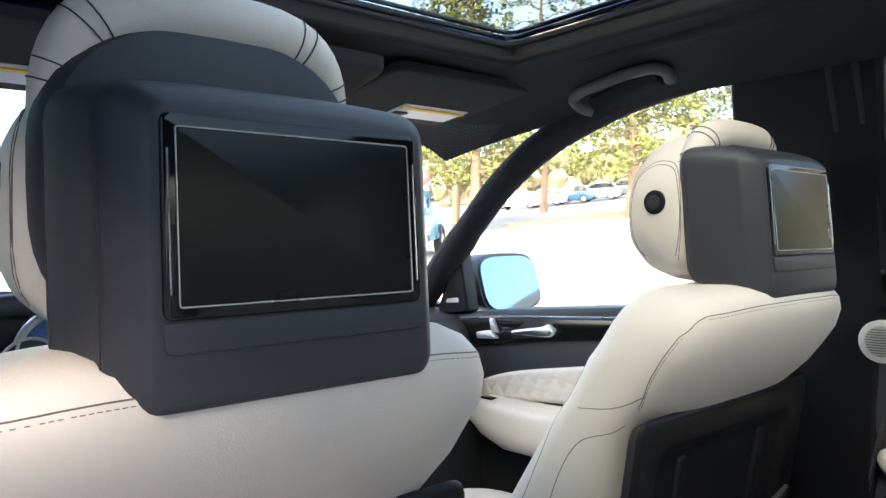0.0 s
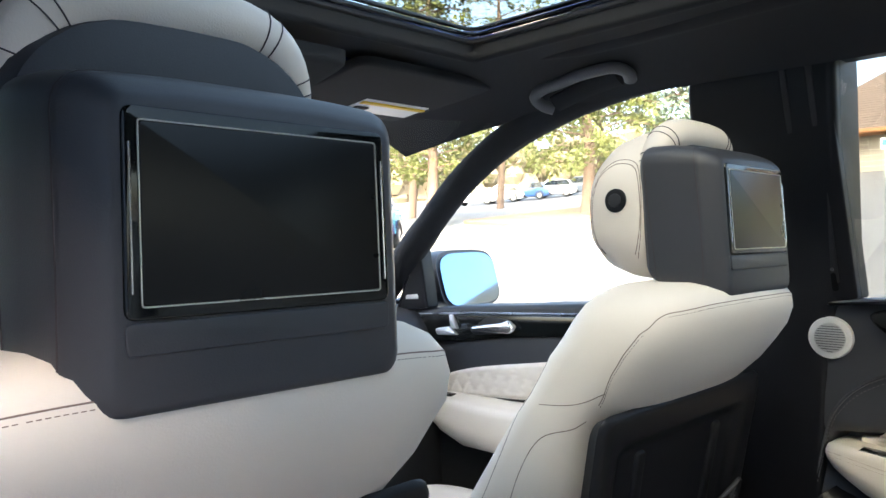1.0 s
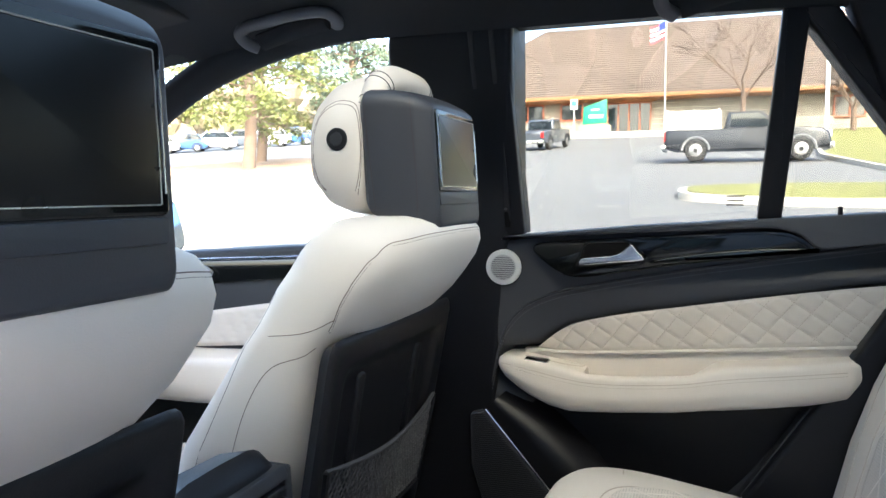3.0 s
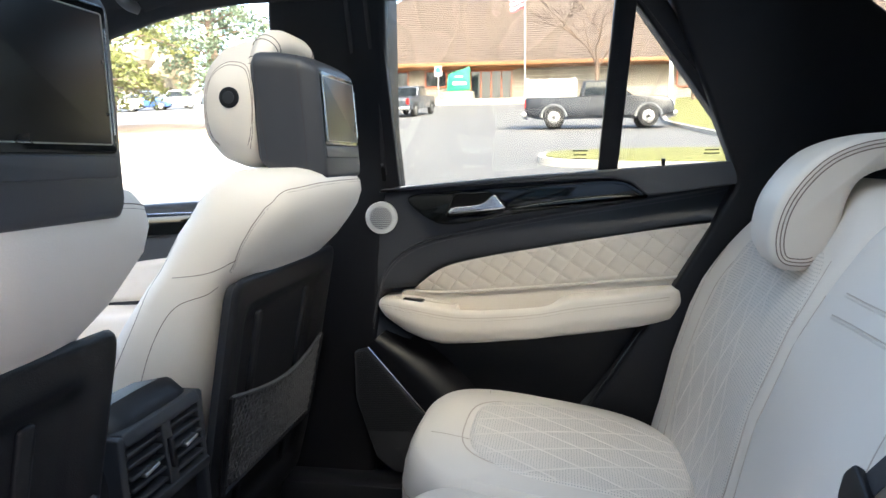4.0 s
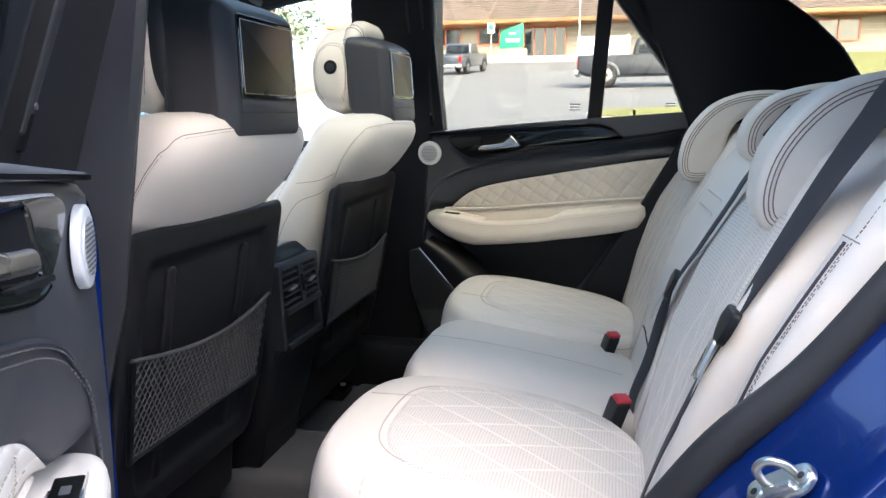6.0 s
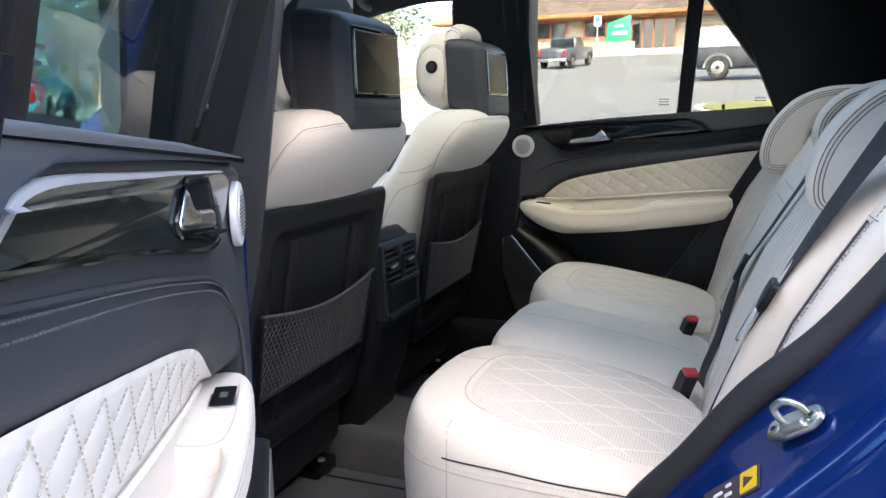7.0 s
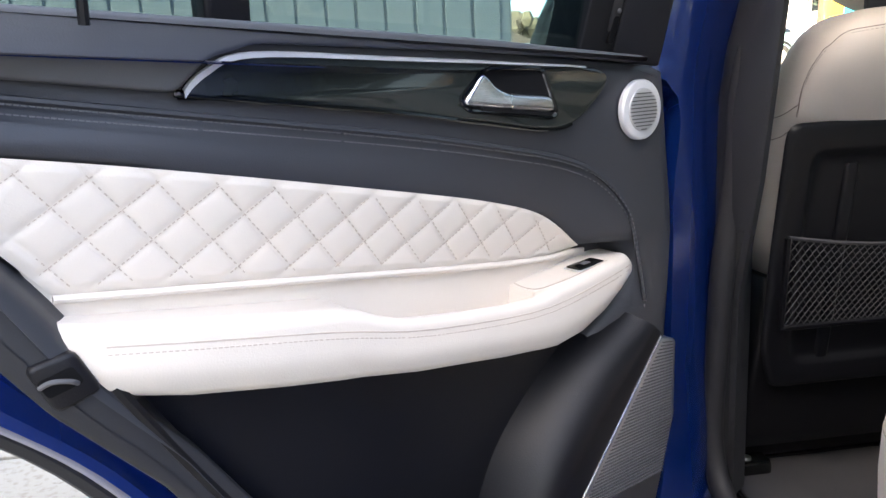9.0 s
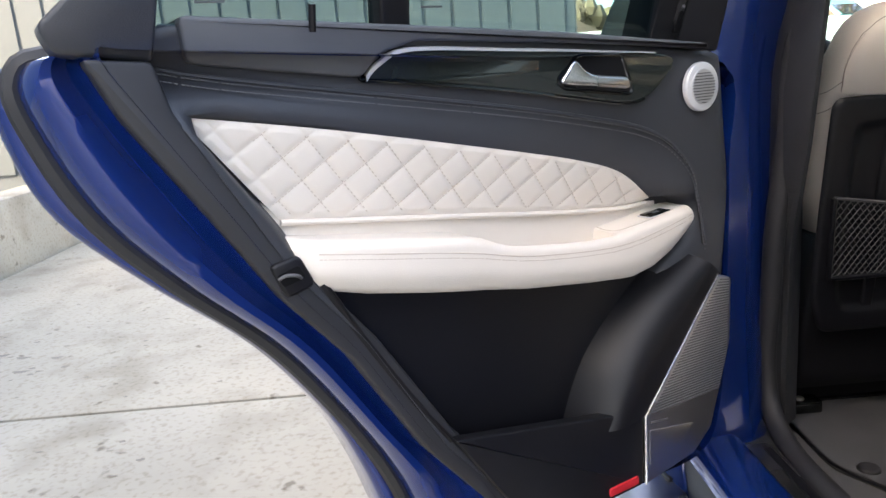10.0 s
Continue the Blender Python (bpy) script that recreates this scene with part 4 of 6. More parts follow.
    part("handle_frame", tube([tq(y, z, .0085) for y, z in cup_o], .0028, 8, closed=True), PIANO, door)
    lever = curve2([(-.170, 1.147), (-.160, 1.160), (-.148, 1.1735), (-.140, 1.171), (-.128, 1.160), (-.112, 1.1535), (-.085, 1.150), (-.058, 1.147), (-.050, 1.141), (-.049, 1.134), (-.056, 1.131), (-.10, 1.136), (-.155, 1.142)], 4)
    part("door_handle", slab(lever, .004, .0125, tq, .004, 4), CHROME, door, "satin chrome pull handle")
    part("handle_shadow_gap", slab(rounded([(-.150, 1.1385), (-.058, 1.1275), (-.058, 1.131), (-.150, 1.142)], .001, 1), .006, .0115, pt), DEEP, door)
    spy = .100 if side < 0 else .088
    sp = part("speaker_ring", slab(ring(spy, 1.123, .0355, .0355, 36), -.002, .006, pt, .003), RINGM, door, "round silver speaker")
    part("speaker_grille", slab(ring(spy, 1.123, .0255, .0255, 32), .005, .0072, pt, .001), SILVER, sp)
    # quilted insert, its diamonds counted from one crossing
    QY, QZ = -0.5132, 1.0669
    def quilt_d(y, z):
        hi = lerp([tuple(q) for q in upc], y)
        lo = lerp([tuple(q) for q in loc], y) if y > -.542 else lerp([tuple(upc[0]), tuple(loc[0])], y)
        return near - .041 + .018 * min(1.0, max(0.0, (z - lo) / max(.01, hi - lo)))
    rows = []
    nt, ns = 64, 300
    for i in range(nt + 1):
        r = []
        for j in range(ns + 1):
            s = j / ns * (len(upc) - 1)
            k = min(int(s), len(upc) - 2)
            a, b = upc[k] + (upc[k + 1] - upc[k]) * (s - k), loc[k] + (loc[k + 1] - loc[k]) * (s - k)
            y, z = b + (a - b) * (i / nt)
            p1, p2 = (y - QY) * 23.775 + (z - QZ) * 17.686, (y - QY) * 16.009 + (z - QZ) * -24.487
            g1, g2 = abs(p1 - round(p1)), abs(p2 - round(p2))
            h = .0024 * (1 - math.exp(-(g1 / .10) ** 1.1)) * (1 - math.exp(-(g2 / .10) ** 1.1))
            edge = min(i / 5, (nt - i) / 5, j / 6, (ns - j) / 6, 1)
            r.append(pt(y, z, near - .041 + .018 * i / nt + h * edge))
        rows.append(r)
    part("quilted_insert", sheet(rows), CREAM, door, "cream quilted leather insert", 80)
    threads = bmesh.new()
    for k in range(-30, 31):
        for m in (0, 1):
            line = []
            for i in range(90):
                z = .94 + .22 * i / 89
                y = QY + (k - (z - QZ) * 17.686) / 23.775 if m == 0 else QY + (k - (z - QZ) * -24.487) / 16.009
                up_z = lerp([tuple(q) for q in upc], y)
                lo_z = lerp([tuple(q) for q in loc], y) if y > -.542 else lerp([tuple(upc[0]), tuple(loc[0])], y)
                if -.60 < y < .005 and lo_z + .006 < z < up_z - .006:
                    line.append(pt(y, z, quilt_d(y, z) + .0008))
            if len(line) > 3:
                stitches(line, .00065, STITCH_PALE, door, gap=.0044, length=.0028, bm=threads)
    welt = [pt(y, z - .003, near - .037) for y, z in loc]
    part("welt", tube(welt, .0034, 8), CREAM, door)
    tagged(part("quilt_stitching", threads, STITCH_PALE, door), kind="stuff")
    ridge = curve2([(-.645, 1.190), (-.564, 1.173), (-.254, 1.122), (-.10, 1.092), (-.011, 1.070), (.045, 1.042), (.082, 1.00), (.098, .95), (.113, .88)], 8, False)
    for off in (0, -.007):
        stitches([pq(y + off * .3, z + off, .0012) for y, z in ridge], .0008, GREY, door, gap=.0046, length=.0034)
    part("seam_ridge", tube([pq(y, z + .004, -.0012) for y, z in ridge], .0030, 6), DOOR_BLACK, door)
    # armrest: (y, top, low, inner face, depth of the grip trough)
    secs = [(-.553, 1.008, .985, -.022, 0), (-.545, 1.009, .962, -.006, 0), (-.52, 1.004, .944, .006, 0), (-.46, .995, .928, .013, 0), (-.38, .982, .912, .017, 0), (-.325, .974, .902, .018, 0), (-.305, .969, .899, .018, .003), (-.285, .960, .895, .018, .010), (-.265, .953, .891, .018, .020), (-.24, .949, .886, .018, .026), (-.18, .941, .878, .019, .030), (-.13, .936, .871, .020, .030), (-.082, .934, .866, .020, .028), (-.076, .934, .865, .020, .0),
            (-.05, .938, .863, .020, 0), (-.01, .943, .869, .019, 0), (.030, .948, .885, .017, 0), (.058, .950, .902, .014, 0), (.078, .949, .915, .008, 0), (.089, .946, .925, -.002, 0), (.095, .942, .933, -.014, 0), (.097, .939, .936, -.024, 0)]
    secs = [(y, droop((y, hi))[1], droop((y, lo))[1] - (.010 if side > 0 else 0), dep + near * 1.3, dip) for y, hi, lo, dep, dip in secs]
    rings = []
    for y, hi, lo, dep, dip in secs:
        m = dep - .020
        poly = rounded([(-.052, lo), (dep - .012, lo + .003), (dep, lo + (hi - lo) * .40), (dep - .003, hi - .006), (m + .008, hi), (m, hi - dip * .25 + .001), (m - .006, hi - dip * .9), (-.046, hi - dip + .001), (-.052, hi - dip + .002)], .009, 3)
        rings.append([pt(y, z, d) for d, z in poly])
    bm = loft(rings)
    line = on_surface(bm, [pt(y, lo + (hi - lo) * .80, dep + .02) for y, hi, lo, dep, _ in secs[2:-1]], .0004)
    line2 = on_surface(bm, [pt(y, lo + (hi - lo) * .80 - .006, dep + .02) for y, hi, lo, dep, _ in secs[2:-1]], .0004)
    top = on_surface(bm, curve2([pt(-.074, .97, -.045), pt(-.078, .97, -.025), pt(-.072, .97, -.006), pt(-.03, .97, .008), pt(.04, .97, .004)], 6, False), .0004)
    part("armrest", bm, CREAM, door, "cream leather armrest with grip trough", 50)
    part("seam", tube(line, .0008, 5), STITCH_PALE, door)
    for l in (line, line2):
        stitches(l, .0007, STITCH_PALE, door, gap=.0048, length=.0032)
    part("pad_seam", tube(top, .0008, 5), STITCH_PALE, door)
    part("infill", slab([tuple(droop(q)) for q in [(-.56, 1.05), (-.542, 1.030), (-.347, 1.004), (-.172, .980), (-.012, .964), (.05, .957), (.05, .90), (-.172, .89), (-.4, .93), (-.53, .96)]], -.055, near - .0435, pt, .002), CREAM, door)
    def swp(u, v, d):
        return at((.718 if side > 0 else .747) + v, u + .016, .9435 + u * .07 + d)
    sw = part("switch_frame", slab(rounded([(-.024, -.014), (.024, -.014), (.024, .014), (-.024, .014)], .004), -.004, .0035, swp, .001), CHROME, door, "chrome-edged window switch")
    part("window_switch", slab(rounded([(-.0215, -.0115), (.0215, -.0115), (.0215, .0115), (-.0215, .0115)], .003), .0, .0050, swp, .001), PIANO, sw)
    part("switch_mark", slab(rounded([(-.006, -.004), (.006, -.004), (.006, .004), (-.006, .004)], .001), .004, .0056, swp), GREY, sw)
    # pocket hollow, pocket front, speaker pod and grille
    part("pocket_hollow", slab(offset(rounded([(-.512, .955), (.085, .91), (.04, .86), (-.02, .78), (-.05, .68), (-.06, .57), (-.255, .57), (-.335, .69), (-.46, .865)], .01, 2), .002), -.055, -.0455, pt), PLASTIC, door)
    part("hollow_edge", tube([pt(y, z, -.006) for y, z in curve2([(-.515, .955), (-.465, .865), (-.40, .760), (-.368, .716)], 6, False)], .006, 8), PLASTIC, door)
    pocket = rounded([(-.372, .722), (-.055, .660), (-.042, .652), (-.044, .536), (-.24, .536), (-.305, .622)], .006, 3)
    part("map_pocket", slab(pocket, -.004, .013, pt, .003), PLASTIC, door, "black door pocket")
    pod = []
    left = curve2([(.075, .880), (-.010, .832), (-.105, .745), (-.155, .645)], 8, False)
    for k in range(25):
        f = k / 24
        yl, zl = left[k]
        yr, zr = .124 - .166 * f, .838 - .186 * f
        row = []
        for i in range(25):
            u = i / 24
            prof = -.048 + .0705 * (1 - (1 - min(1.0, u / .62)) ** 2.2) - .0035 * max(0.0, u - .62) / .38
            row.append(pt(yl + (yr - yl) * u, zl + (zr - zl) * u, prof))
        pod.append(row)
    part("speaker_pod", sheet(pod), PLASTIC, door, "smooth black speaker pod", 80)
    grille_o = rounded([(.121, .835), (.152, .826), (.150, .72), (.105, .585), (.065, .553), (-.043, .538), (-.042, .650)], .006)
    # silver on the left; on the right the shade is put in as black
    gr = part("lower_speaker_grille", slab(grille_o, .0, .019, pt, .004), GRILLE if side < 0 else BLACK, door, "perforated lower speaker grille, blackened on the shaded right door")
    for k in range(44):
        z = .652 + .0041 * k
        y0, y1 = lerp([(.650, -.038), (.835, .124)], z), lerp([(.60, .115), (.72, .144), (.82, .147)], z)
        if y1 - y0 > .008:
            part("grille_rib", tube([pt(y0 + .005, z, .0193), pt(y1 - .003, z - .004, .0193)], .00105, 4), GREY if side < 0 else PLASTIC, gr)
    part("grille_edge", tube([pt(.119, .838, .0193), pt(-.044, .652, .0193), pt(-.045, .540, .0193)], .0022, 6), CHROME, door)
    part("text_bar", slab([(-.034, .640), (.004, .634), (.004, .630), (-.034, .636)], .018, .0197, pt), GREY, gr)
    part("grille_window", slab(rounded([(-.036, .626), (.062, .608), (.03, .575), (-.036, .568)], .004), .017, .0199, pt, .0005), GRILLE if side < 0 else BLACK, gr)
    for k in range(11):
        z = 1.100 + .0042 * k
        h = math.sqrt(max(0, .0235 ** 2 - (z - 1.123) ** 2))
        part("grille_rib", tube([pt(spy - h, z, .0074), pt(spy + h, z, .0074)], .0008, 4), GREY, sp)
    part("reflector", slab(rounded([(-.115, .542), (-.055, .542), (-.055, .556), (-.115, .556)], .004), .002, .0155, pt, .002), RED, door, "red door reflector")
    # metal shell: from the lining's rear edge over the painted jamb to the outer flange
    trim_e = curve2([(.15, 1.155), (-.20, 1.18), (-.45, 1.197), (-.66, 1.21), (-.70, 1.21), (-.668, 1.15), (-.60, 1.04), (-.545, .95), (-.48, .865), (-.40, .73), (-.325, .64), (-.26, .53), (-.20, .525), (0, .528), (.11, .535), (.152, .61), (.165, .80), (.168, 1.0)], 5)
    shell_o = curve2([(.175, 1.15), (-.20, 1.175), (-.50, 1.192), (-.73, 1.215), (-.785, 1.19), (-.783, 1.13), (-.752, 1.05), (-.675, .965), (-.57, .865), (-.485, .745), (-.44, .645), (-.40, .53), (-.34, .48), (-.10, .505), (.12, .515), (.172, .575), (.182, .80), (.180, 1.0)], 5)
    def between(k, inset=0.0):
        return [a + (b - a) * k for a, b in zip([np.array(q) for q in trim_e], offset(shell_o, inset))]
    rings = []
    for k, d in ((0, .0), (.02, -.012), (.06, -.020), (.12, -.020), (.155, -.032), (.19, -.058), (.25, -.066), (.31, -.060), (.42, -.049), (.54, -.049), (.64, -.058), (.70, -.074), (.74, -.096), (.80, -.106), (.86, -.104), (.93, -.106), (.985, -.114), (1.0, -.120), (1.0, -.150), (.99, -.185)):
        rings.append([pt(y, z, d) for y, z in between(k)])
    part("door_shell", loft(rings, caps=False), PAINT, door, "metallic blue door shell")
    part("door_skin", slab(offset(shell_o, .004), -.18, -.195, pt), PAINT, door, "metallic blue outer skin")
    part("door_seal", tube([pt(y, z, -.098) for y, z in between(.775)], .0115, 8, closed=True), RUBBER, door, "black rubber door seal")
    part("rear_lining", slab(rounded([(-.655, 1.20), (-.715, 1.205), (-.69, 1.15), (-.62, 1.04), (-.56, .945), (-.49, .86), (-.40, .71), (-.31, .60), (-.25, .52), (-.215, .55), (-.355, .715), (-.456, .877), (-.532, .975), (-.643, 1.15)], .006, 2), -.03, -.002, pt, .004), BLACK, door)
    part("sail_panel", slab(rounded([(-.640, 1.262), (-.652, 1.200), (-.735, 1.211), (-.745, 1.235), (-.70, 1.275)], .006, 2), -.06, -.012, pt, .005), DOOR_BLACK, door)
    def lt(y, z, d):
        return pt(.78 * y - .550, .78 * z + .970, d - .008)
    lat = part("latch", slab(rounded([(-.030, .022), (.014, .030), (.034, -.016), (-.010, -.028)], .010), -.05, .012, lt, .005), PLASTIC, door, "black latch with steel claw")
    # flat plate, the opening's shade given by its black
    part("latch_mouth", slab(rounded([(-.022, .008), (.010, .016), (.018, -.002), (-.014, -.010)], .004), -.02, .0128, lt), DEEP, lat)
    part("claw", tube(curve2([lt(-.020, .002, .012), lt(-.010, .007, .017), lt(.004, .004, .017), lt(.012, -.002, .012)], 5, False), .0020, 8), GREY, lat)
    # window frame and panes
    frame_mat = PLASTIC
    out = 0.0 if side > 0 else -.034
    def wp(y, z, d):
        return pt(y - .3 * out, z, d + out)
    slots = ((.072, .084), (.112, .124)) if side > 0 else ((.082, .094),)
    def wc(y, z, d):
        """The front channel: on the open door its outer half turns inwards and it leans in more."""
        if side > 0:
            return wp(y, z, d)
        return pt(y, z, d + lerp([(.04, -.046), (.098, -.040), (.15, -.004)], y) + .09 * (z - 1.2))
    part("front_channel", slab(rounded([(.047, 1.19), (.066, 1.585), (.108, 1.585), (.098, 1.18)], .004, 2), -.06, .0, wc, .003), frame_mat, door)
    part("front_channel", slab(rounded([(.098, 1.18), (.108, 1.585), (.140, 1.585), (.149, 1.172)], .004, 2), -.05, .0, wc, .003), frame_mat, door)
    for y0, y1 in slots:
        ch = part("guide_channel", slab(rounded([(y0, 1.215), (y0 + .014, 1.58), (y1 + .012, 1.58), (y1, 1.215)], .003, 1), -.01, .006, wc, .002), RUBBER, door)
        # flat plate, the slot's shade given by its black
        part("guide_slot", slab(rounded([(y0 + .002, 1.202), (y0 + .004, 1.232), (y1, 1.232), (y1 - .001, 1.202)], .002, 1), .0, .0068, wc), DEEP, ch)
        part("guide_clip", disc(wc((y0 + y1) / 2 + .003, 1.238, .006), .003, -.002 * side, "x", 10, .0005), GREY, ch)
    part("divider_bar", slab(rounded([(-.371, 1.215), (-.397, 1.58), (-.437, 1.57), (-.41, 1.215)], .004, 2), -.03, .0, wp, .004), frame_mat, door)
    part("top_rail", slab(rounded([(.135, 1.572), (-.41, 1.572), (-.66, 1.24), (-.70, 1.24), (-.45, 1.60), (.135, 1.60)], .006, 2), -.06, .0, wp, .006), frame_mat, door)
    for nm, o in (("window_pane", [(.05, 1.19), (.075, 1.58), (-.40, 1.58), (-.374, 1.21)]), ("quarter_pane", [(-.408, 1.21), (-.435, 1.56), (-.665, 1.24), (-.66, 1.22)])):
        part(nm, slab(o, -.022, -.018, wp), GLASS_DARK if side > 0 else GLASS_TINT, door).visible_shadow = False
    for y, z, w in ((-.335, 1.262, .030), (-.335, 1.254, .026), (-.335, 1.246, .030), (-.595, 1.262, .026), (-.595, 1.255, .030)):
        part("glass_marking", slab([(y - w / 2, z), (y + w / 2, z), (y + w / 2, z + .0022), (y - w / 2, z + .0022)], -.0178, -.0172, wp), GREY, door)
    part("lock_pin", tube([pt(-.499, 1.22, .006), pt(-.499, 1.246, .006)], .004, 8), PLASTIC, door)
    return door


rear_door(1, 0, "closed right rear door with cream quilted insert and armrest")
rear_door(-1, -60, "open left rear door with cream quilted insert and armrest")
# ---- buckles and belts ----
def buckle(x, y, z, turn):
    b = thing("seat_belt_buckle", "black belt buckle with red release button on the bench", "belt buckle", (x, y, z), turn, group="belt buckles")
    part("housing", slab(rounded([(-.022, -.075), (.022, -.075), (.024, .0), (-.024, .0)], .005), -.011, .011, lambda u, v, d: (u, d - v * .35, v), .003), PLASTIC, b)
    part("release_button", slab(rounded([(-.018, -.016), (.018, -.016), (.018, .003), (-.018, .003)], .003), -.013, .009, lambda u, v, d: (u, d - v * .35, v + .002), .002), RED, b)
    return b
buckle(-.205, -.478, .762, 15)
buckle(.200, -.462, .752, 15)


def belt(pts, normals, tongue_i, label):
    b = thing("seat_belt", label, "seat belt", group="seat belts")
    n = curve2(normals, 10, False)
    p = [q + a / np.linalg.norm(a) * .004 for q, a in zip(curve2(pts, 10, False), n)]
    w = .0165
    rows = []
    for i, (q, a) in enumerate(zip(p, n)):
        t = p[min(i + 1, len(p) - 1)] - p[max(i - 1, 0)]
        t = t / np.linalg.norm(t)
        side = np.cross(t, a / np.linalg.norm(a))
        side = side / np.linalg.norm(side)
        a = a / np.linalg.norm(a)
        rows.append([q - side * w + a * .001, q - side * w * .9 + a * .002, q + side * w * .9 + a * .002, q + side * w + a * .001, q + side * w * .9, q - side * w * .9])
    part("webbing", loft(rows), BELT, b, "black woven webbing")
    q, a = p[tongue_i], n[tongue_i] / np.linalg.norm(n[tongue_i])
    t = p[tongue_i + 1] - p[tongue_i - 1]
    t = t / np.linalg.norm(t)
    side = np.cross(t, a)
    def tp(u, v, d):
        return tuple(q + side * u + t * v + a * (.004 + d))
    tg = part("tongue", slab(rounded([(-.031, .006), (-.027, -.014), (.024, -.012), (.030, .006), (.016, .020), (-.006, .030), (-.026, .024)], .006), -.003, .0055, tp, .003), PLASTIC, b)
    part("tongue_blade", slab(rounded([(-.022, .022), (-.004, .026), (-.016, .070), (-.034, .066)], .004), .004, .0075, tp, .001), STEEL, tg, "steel latch blade")
    return b
belt([(-.185, -.84, 1.24), (-.188, -.775, 1.232), (-.192, -.715, 1.195), (-.202, -.664, 1.145), (-.210, -.634, 1.095), (-.195, -.600, 1.03), (-.158, -.564, .955), (-.148, -.546, .897), (-.135, -.527, .811), (-.12, -.506, .74), (-.115, -.500, .70)],
     [(-.2, .8, .5), (-.1, .85, .45)] + [(.0, .85, .5)] * 5 + [(-.35, .85, .3)] * 4, 60, "black centre seat belt with latch tongue across the backrest")
belt([(-.555, -.80, 1.30), (-.575, -.735, 1.262), (-.585, -.704, 1.219), (-.592, -.672, 1.168), (-.604, -.639, 1.113), (-.613, -.606, 1.055), (-.615, -.584, 1.012), (-.612, -.562, .962), (-.603, -.542, .906), (-.575, -.524, .842), (-.54, -.505, .76)],
     [(-.7, .6, .4), (-.65, .6, .4), (-.6, .65, .4), (-.45, .75, .4), (-.3, .8, .4), (-.1, .9, .4), (.05, .9, .35)] + [(.1, .9, .35)] * 4, 59, "black outer seat belt with latch tongue over the backrest")


# ---- rear end of the centre console ----
console = thing("centre_console", "black centre console with rear air vents between the front seats", "console")
def con_pt(u, v, d):
    return (.003 + u, lerp([(.40, .27), (.70, .205), (.76, .186), (.85, .180), (.925, .190), (.955, .204), (1.0, .23)], v) - d, v)
body = []
for y, hw, top, low in ((.196, .088, .938, .70), (.204, .098, .953, .66), (.222, .104, .966, .60), (.26, .106, .958, .50), (.34, .104, .915, .42), (.45, .100, .86, .42), (.80, .095, .82, .42)):
    body.append([(.003 + x, y, low + (z + 1) / 2 * (top - low)) for x, z in ring(0, 0, hw, 1, 36, 5)])
part("console_body", loft(body), PLASTIC, console, "black leather armrest end with a soft sheen")
part("foot_panel", slab(rounded([(-.085, .42), (.085, .42), (.098, .70), (.098, .77), (-.098, .77), (-.098, .70)], .02), -.05, -.004, con_pt, .008), PLASTIC, console)
part("vent_back", slab(rounded([(-.090, .765), (.090, .765), (.090, .932), (-.090, .932)], .012), -.04, -.016, con_pt), DEEP, console)
def bar(name, u0, v0, u1, v1, mat, hi=.006, lo=-.03, r=.004, parent=None, b=.002):
    return part(name, slab(rounded([(u0, v0), (u1, v0), (u1, v1), (u0, v1)], r, 3), lo, hi, con_pt, b), mat, parent or console)
bar("surround", -.097, .762, -.084, .938, BLACK)
bar("surround", .084, .762, .097, .938, BLACK)
bar("surround", -.086, .925, .086, .940, BLACK)
bar("surround", -.086, .834, .086, .848, BLACK)
bar("bin_lip", -.086, .760, .086, .774, BLACK, .012)
hub = bar("vent_hub", -.010, .846, .010, .927, BLACK, .004)
part("vent_wheel", slab(rounded([(-.005, .868), (.005, .868), (.005, .905), (-.005, .905)], .002), .002, .009, con_pt, .002), PLASTIC, hub)
for s in (-1, 1):
    v = bar("air_vent", s * .047 - .036, .848, s * .047 + .036, .926, DEEP, -.012, -.03)
    for k in range(5):
        z = .855 + .0142 * k
        part("vane", slab(rounded([(s * .047 - .036, z), (s * .047 + .036, z), (s * .047 + .036, z + .0042), (s * .047 - .036, z + .0042)], .001, 1), -.012, .0015, con_pt, .001), BLACK, v)
    part("vent_tab", slab(rounded([(s * .047 - .016, .880), (s * .047 + .016, .884), (s * .047 + .015, .888), (s * .047 - .016, .885)], .001, 2), -.002, .0075, con_pt, .001), STEEL, v)
part("bin_floor", slab(rounded([(-.084, .772), (.084, .772), (.084, .776), (-.084, .776)], .001, 1), -.03, .004, con_pt), PLASTIC, console)
part("socket_cover", slab(rounded([(.0, .69), (.055, .69), (.055, .725), (.0, .725)], .006), -.01, .002, con_pt, .002), PLASTIC, console)

# ---- floor mats ----
mat_left = solo("floor_mat", slab(rounded([(-.52, -.02), (-.175, -.02), (-.185, .36), (-.575, .36), (-.588, .10)], .03), .40, .410, lambda u, v, d: (u, v, d), .003), CARPET, "black carpet floor mat behind the front seat", "floor mat")
part("mat_piping", tube([(x, y, .409) for x, y in rounded([(-.52, -.02), (-.175, -.02), (-.185, .36), (-.575, .36), (-.588, .10)], .03)], .004, 6, closed=True), PLASTIC, mat_left)
for x, y in ((-.535, .075), (-.25, .075)):
    part("mat_clip", slab(ring(x, y, .020, .020, 24), .405, .416, lambda u, v, d: (u, v, d), .004), RUBBER, mat_left)
solo("floor_mat", slab(rounded([(.19, -.10), (.68, -.10), (.68, .30), (.19, .30)], .05), .40, .409, lambda u, v, d: (u, v, d), .003), CARPET, "black carpet floor mat behind the front seat", "floor mat")

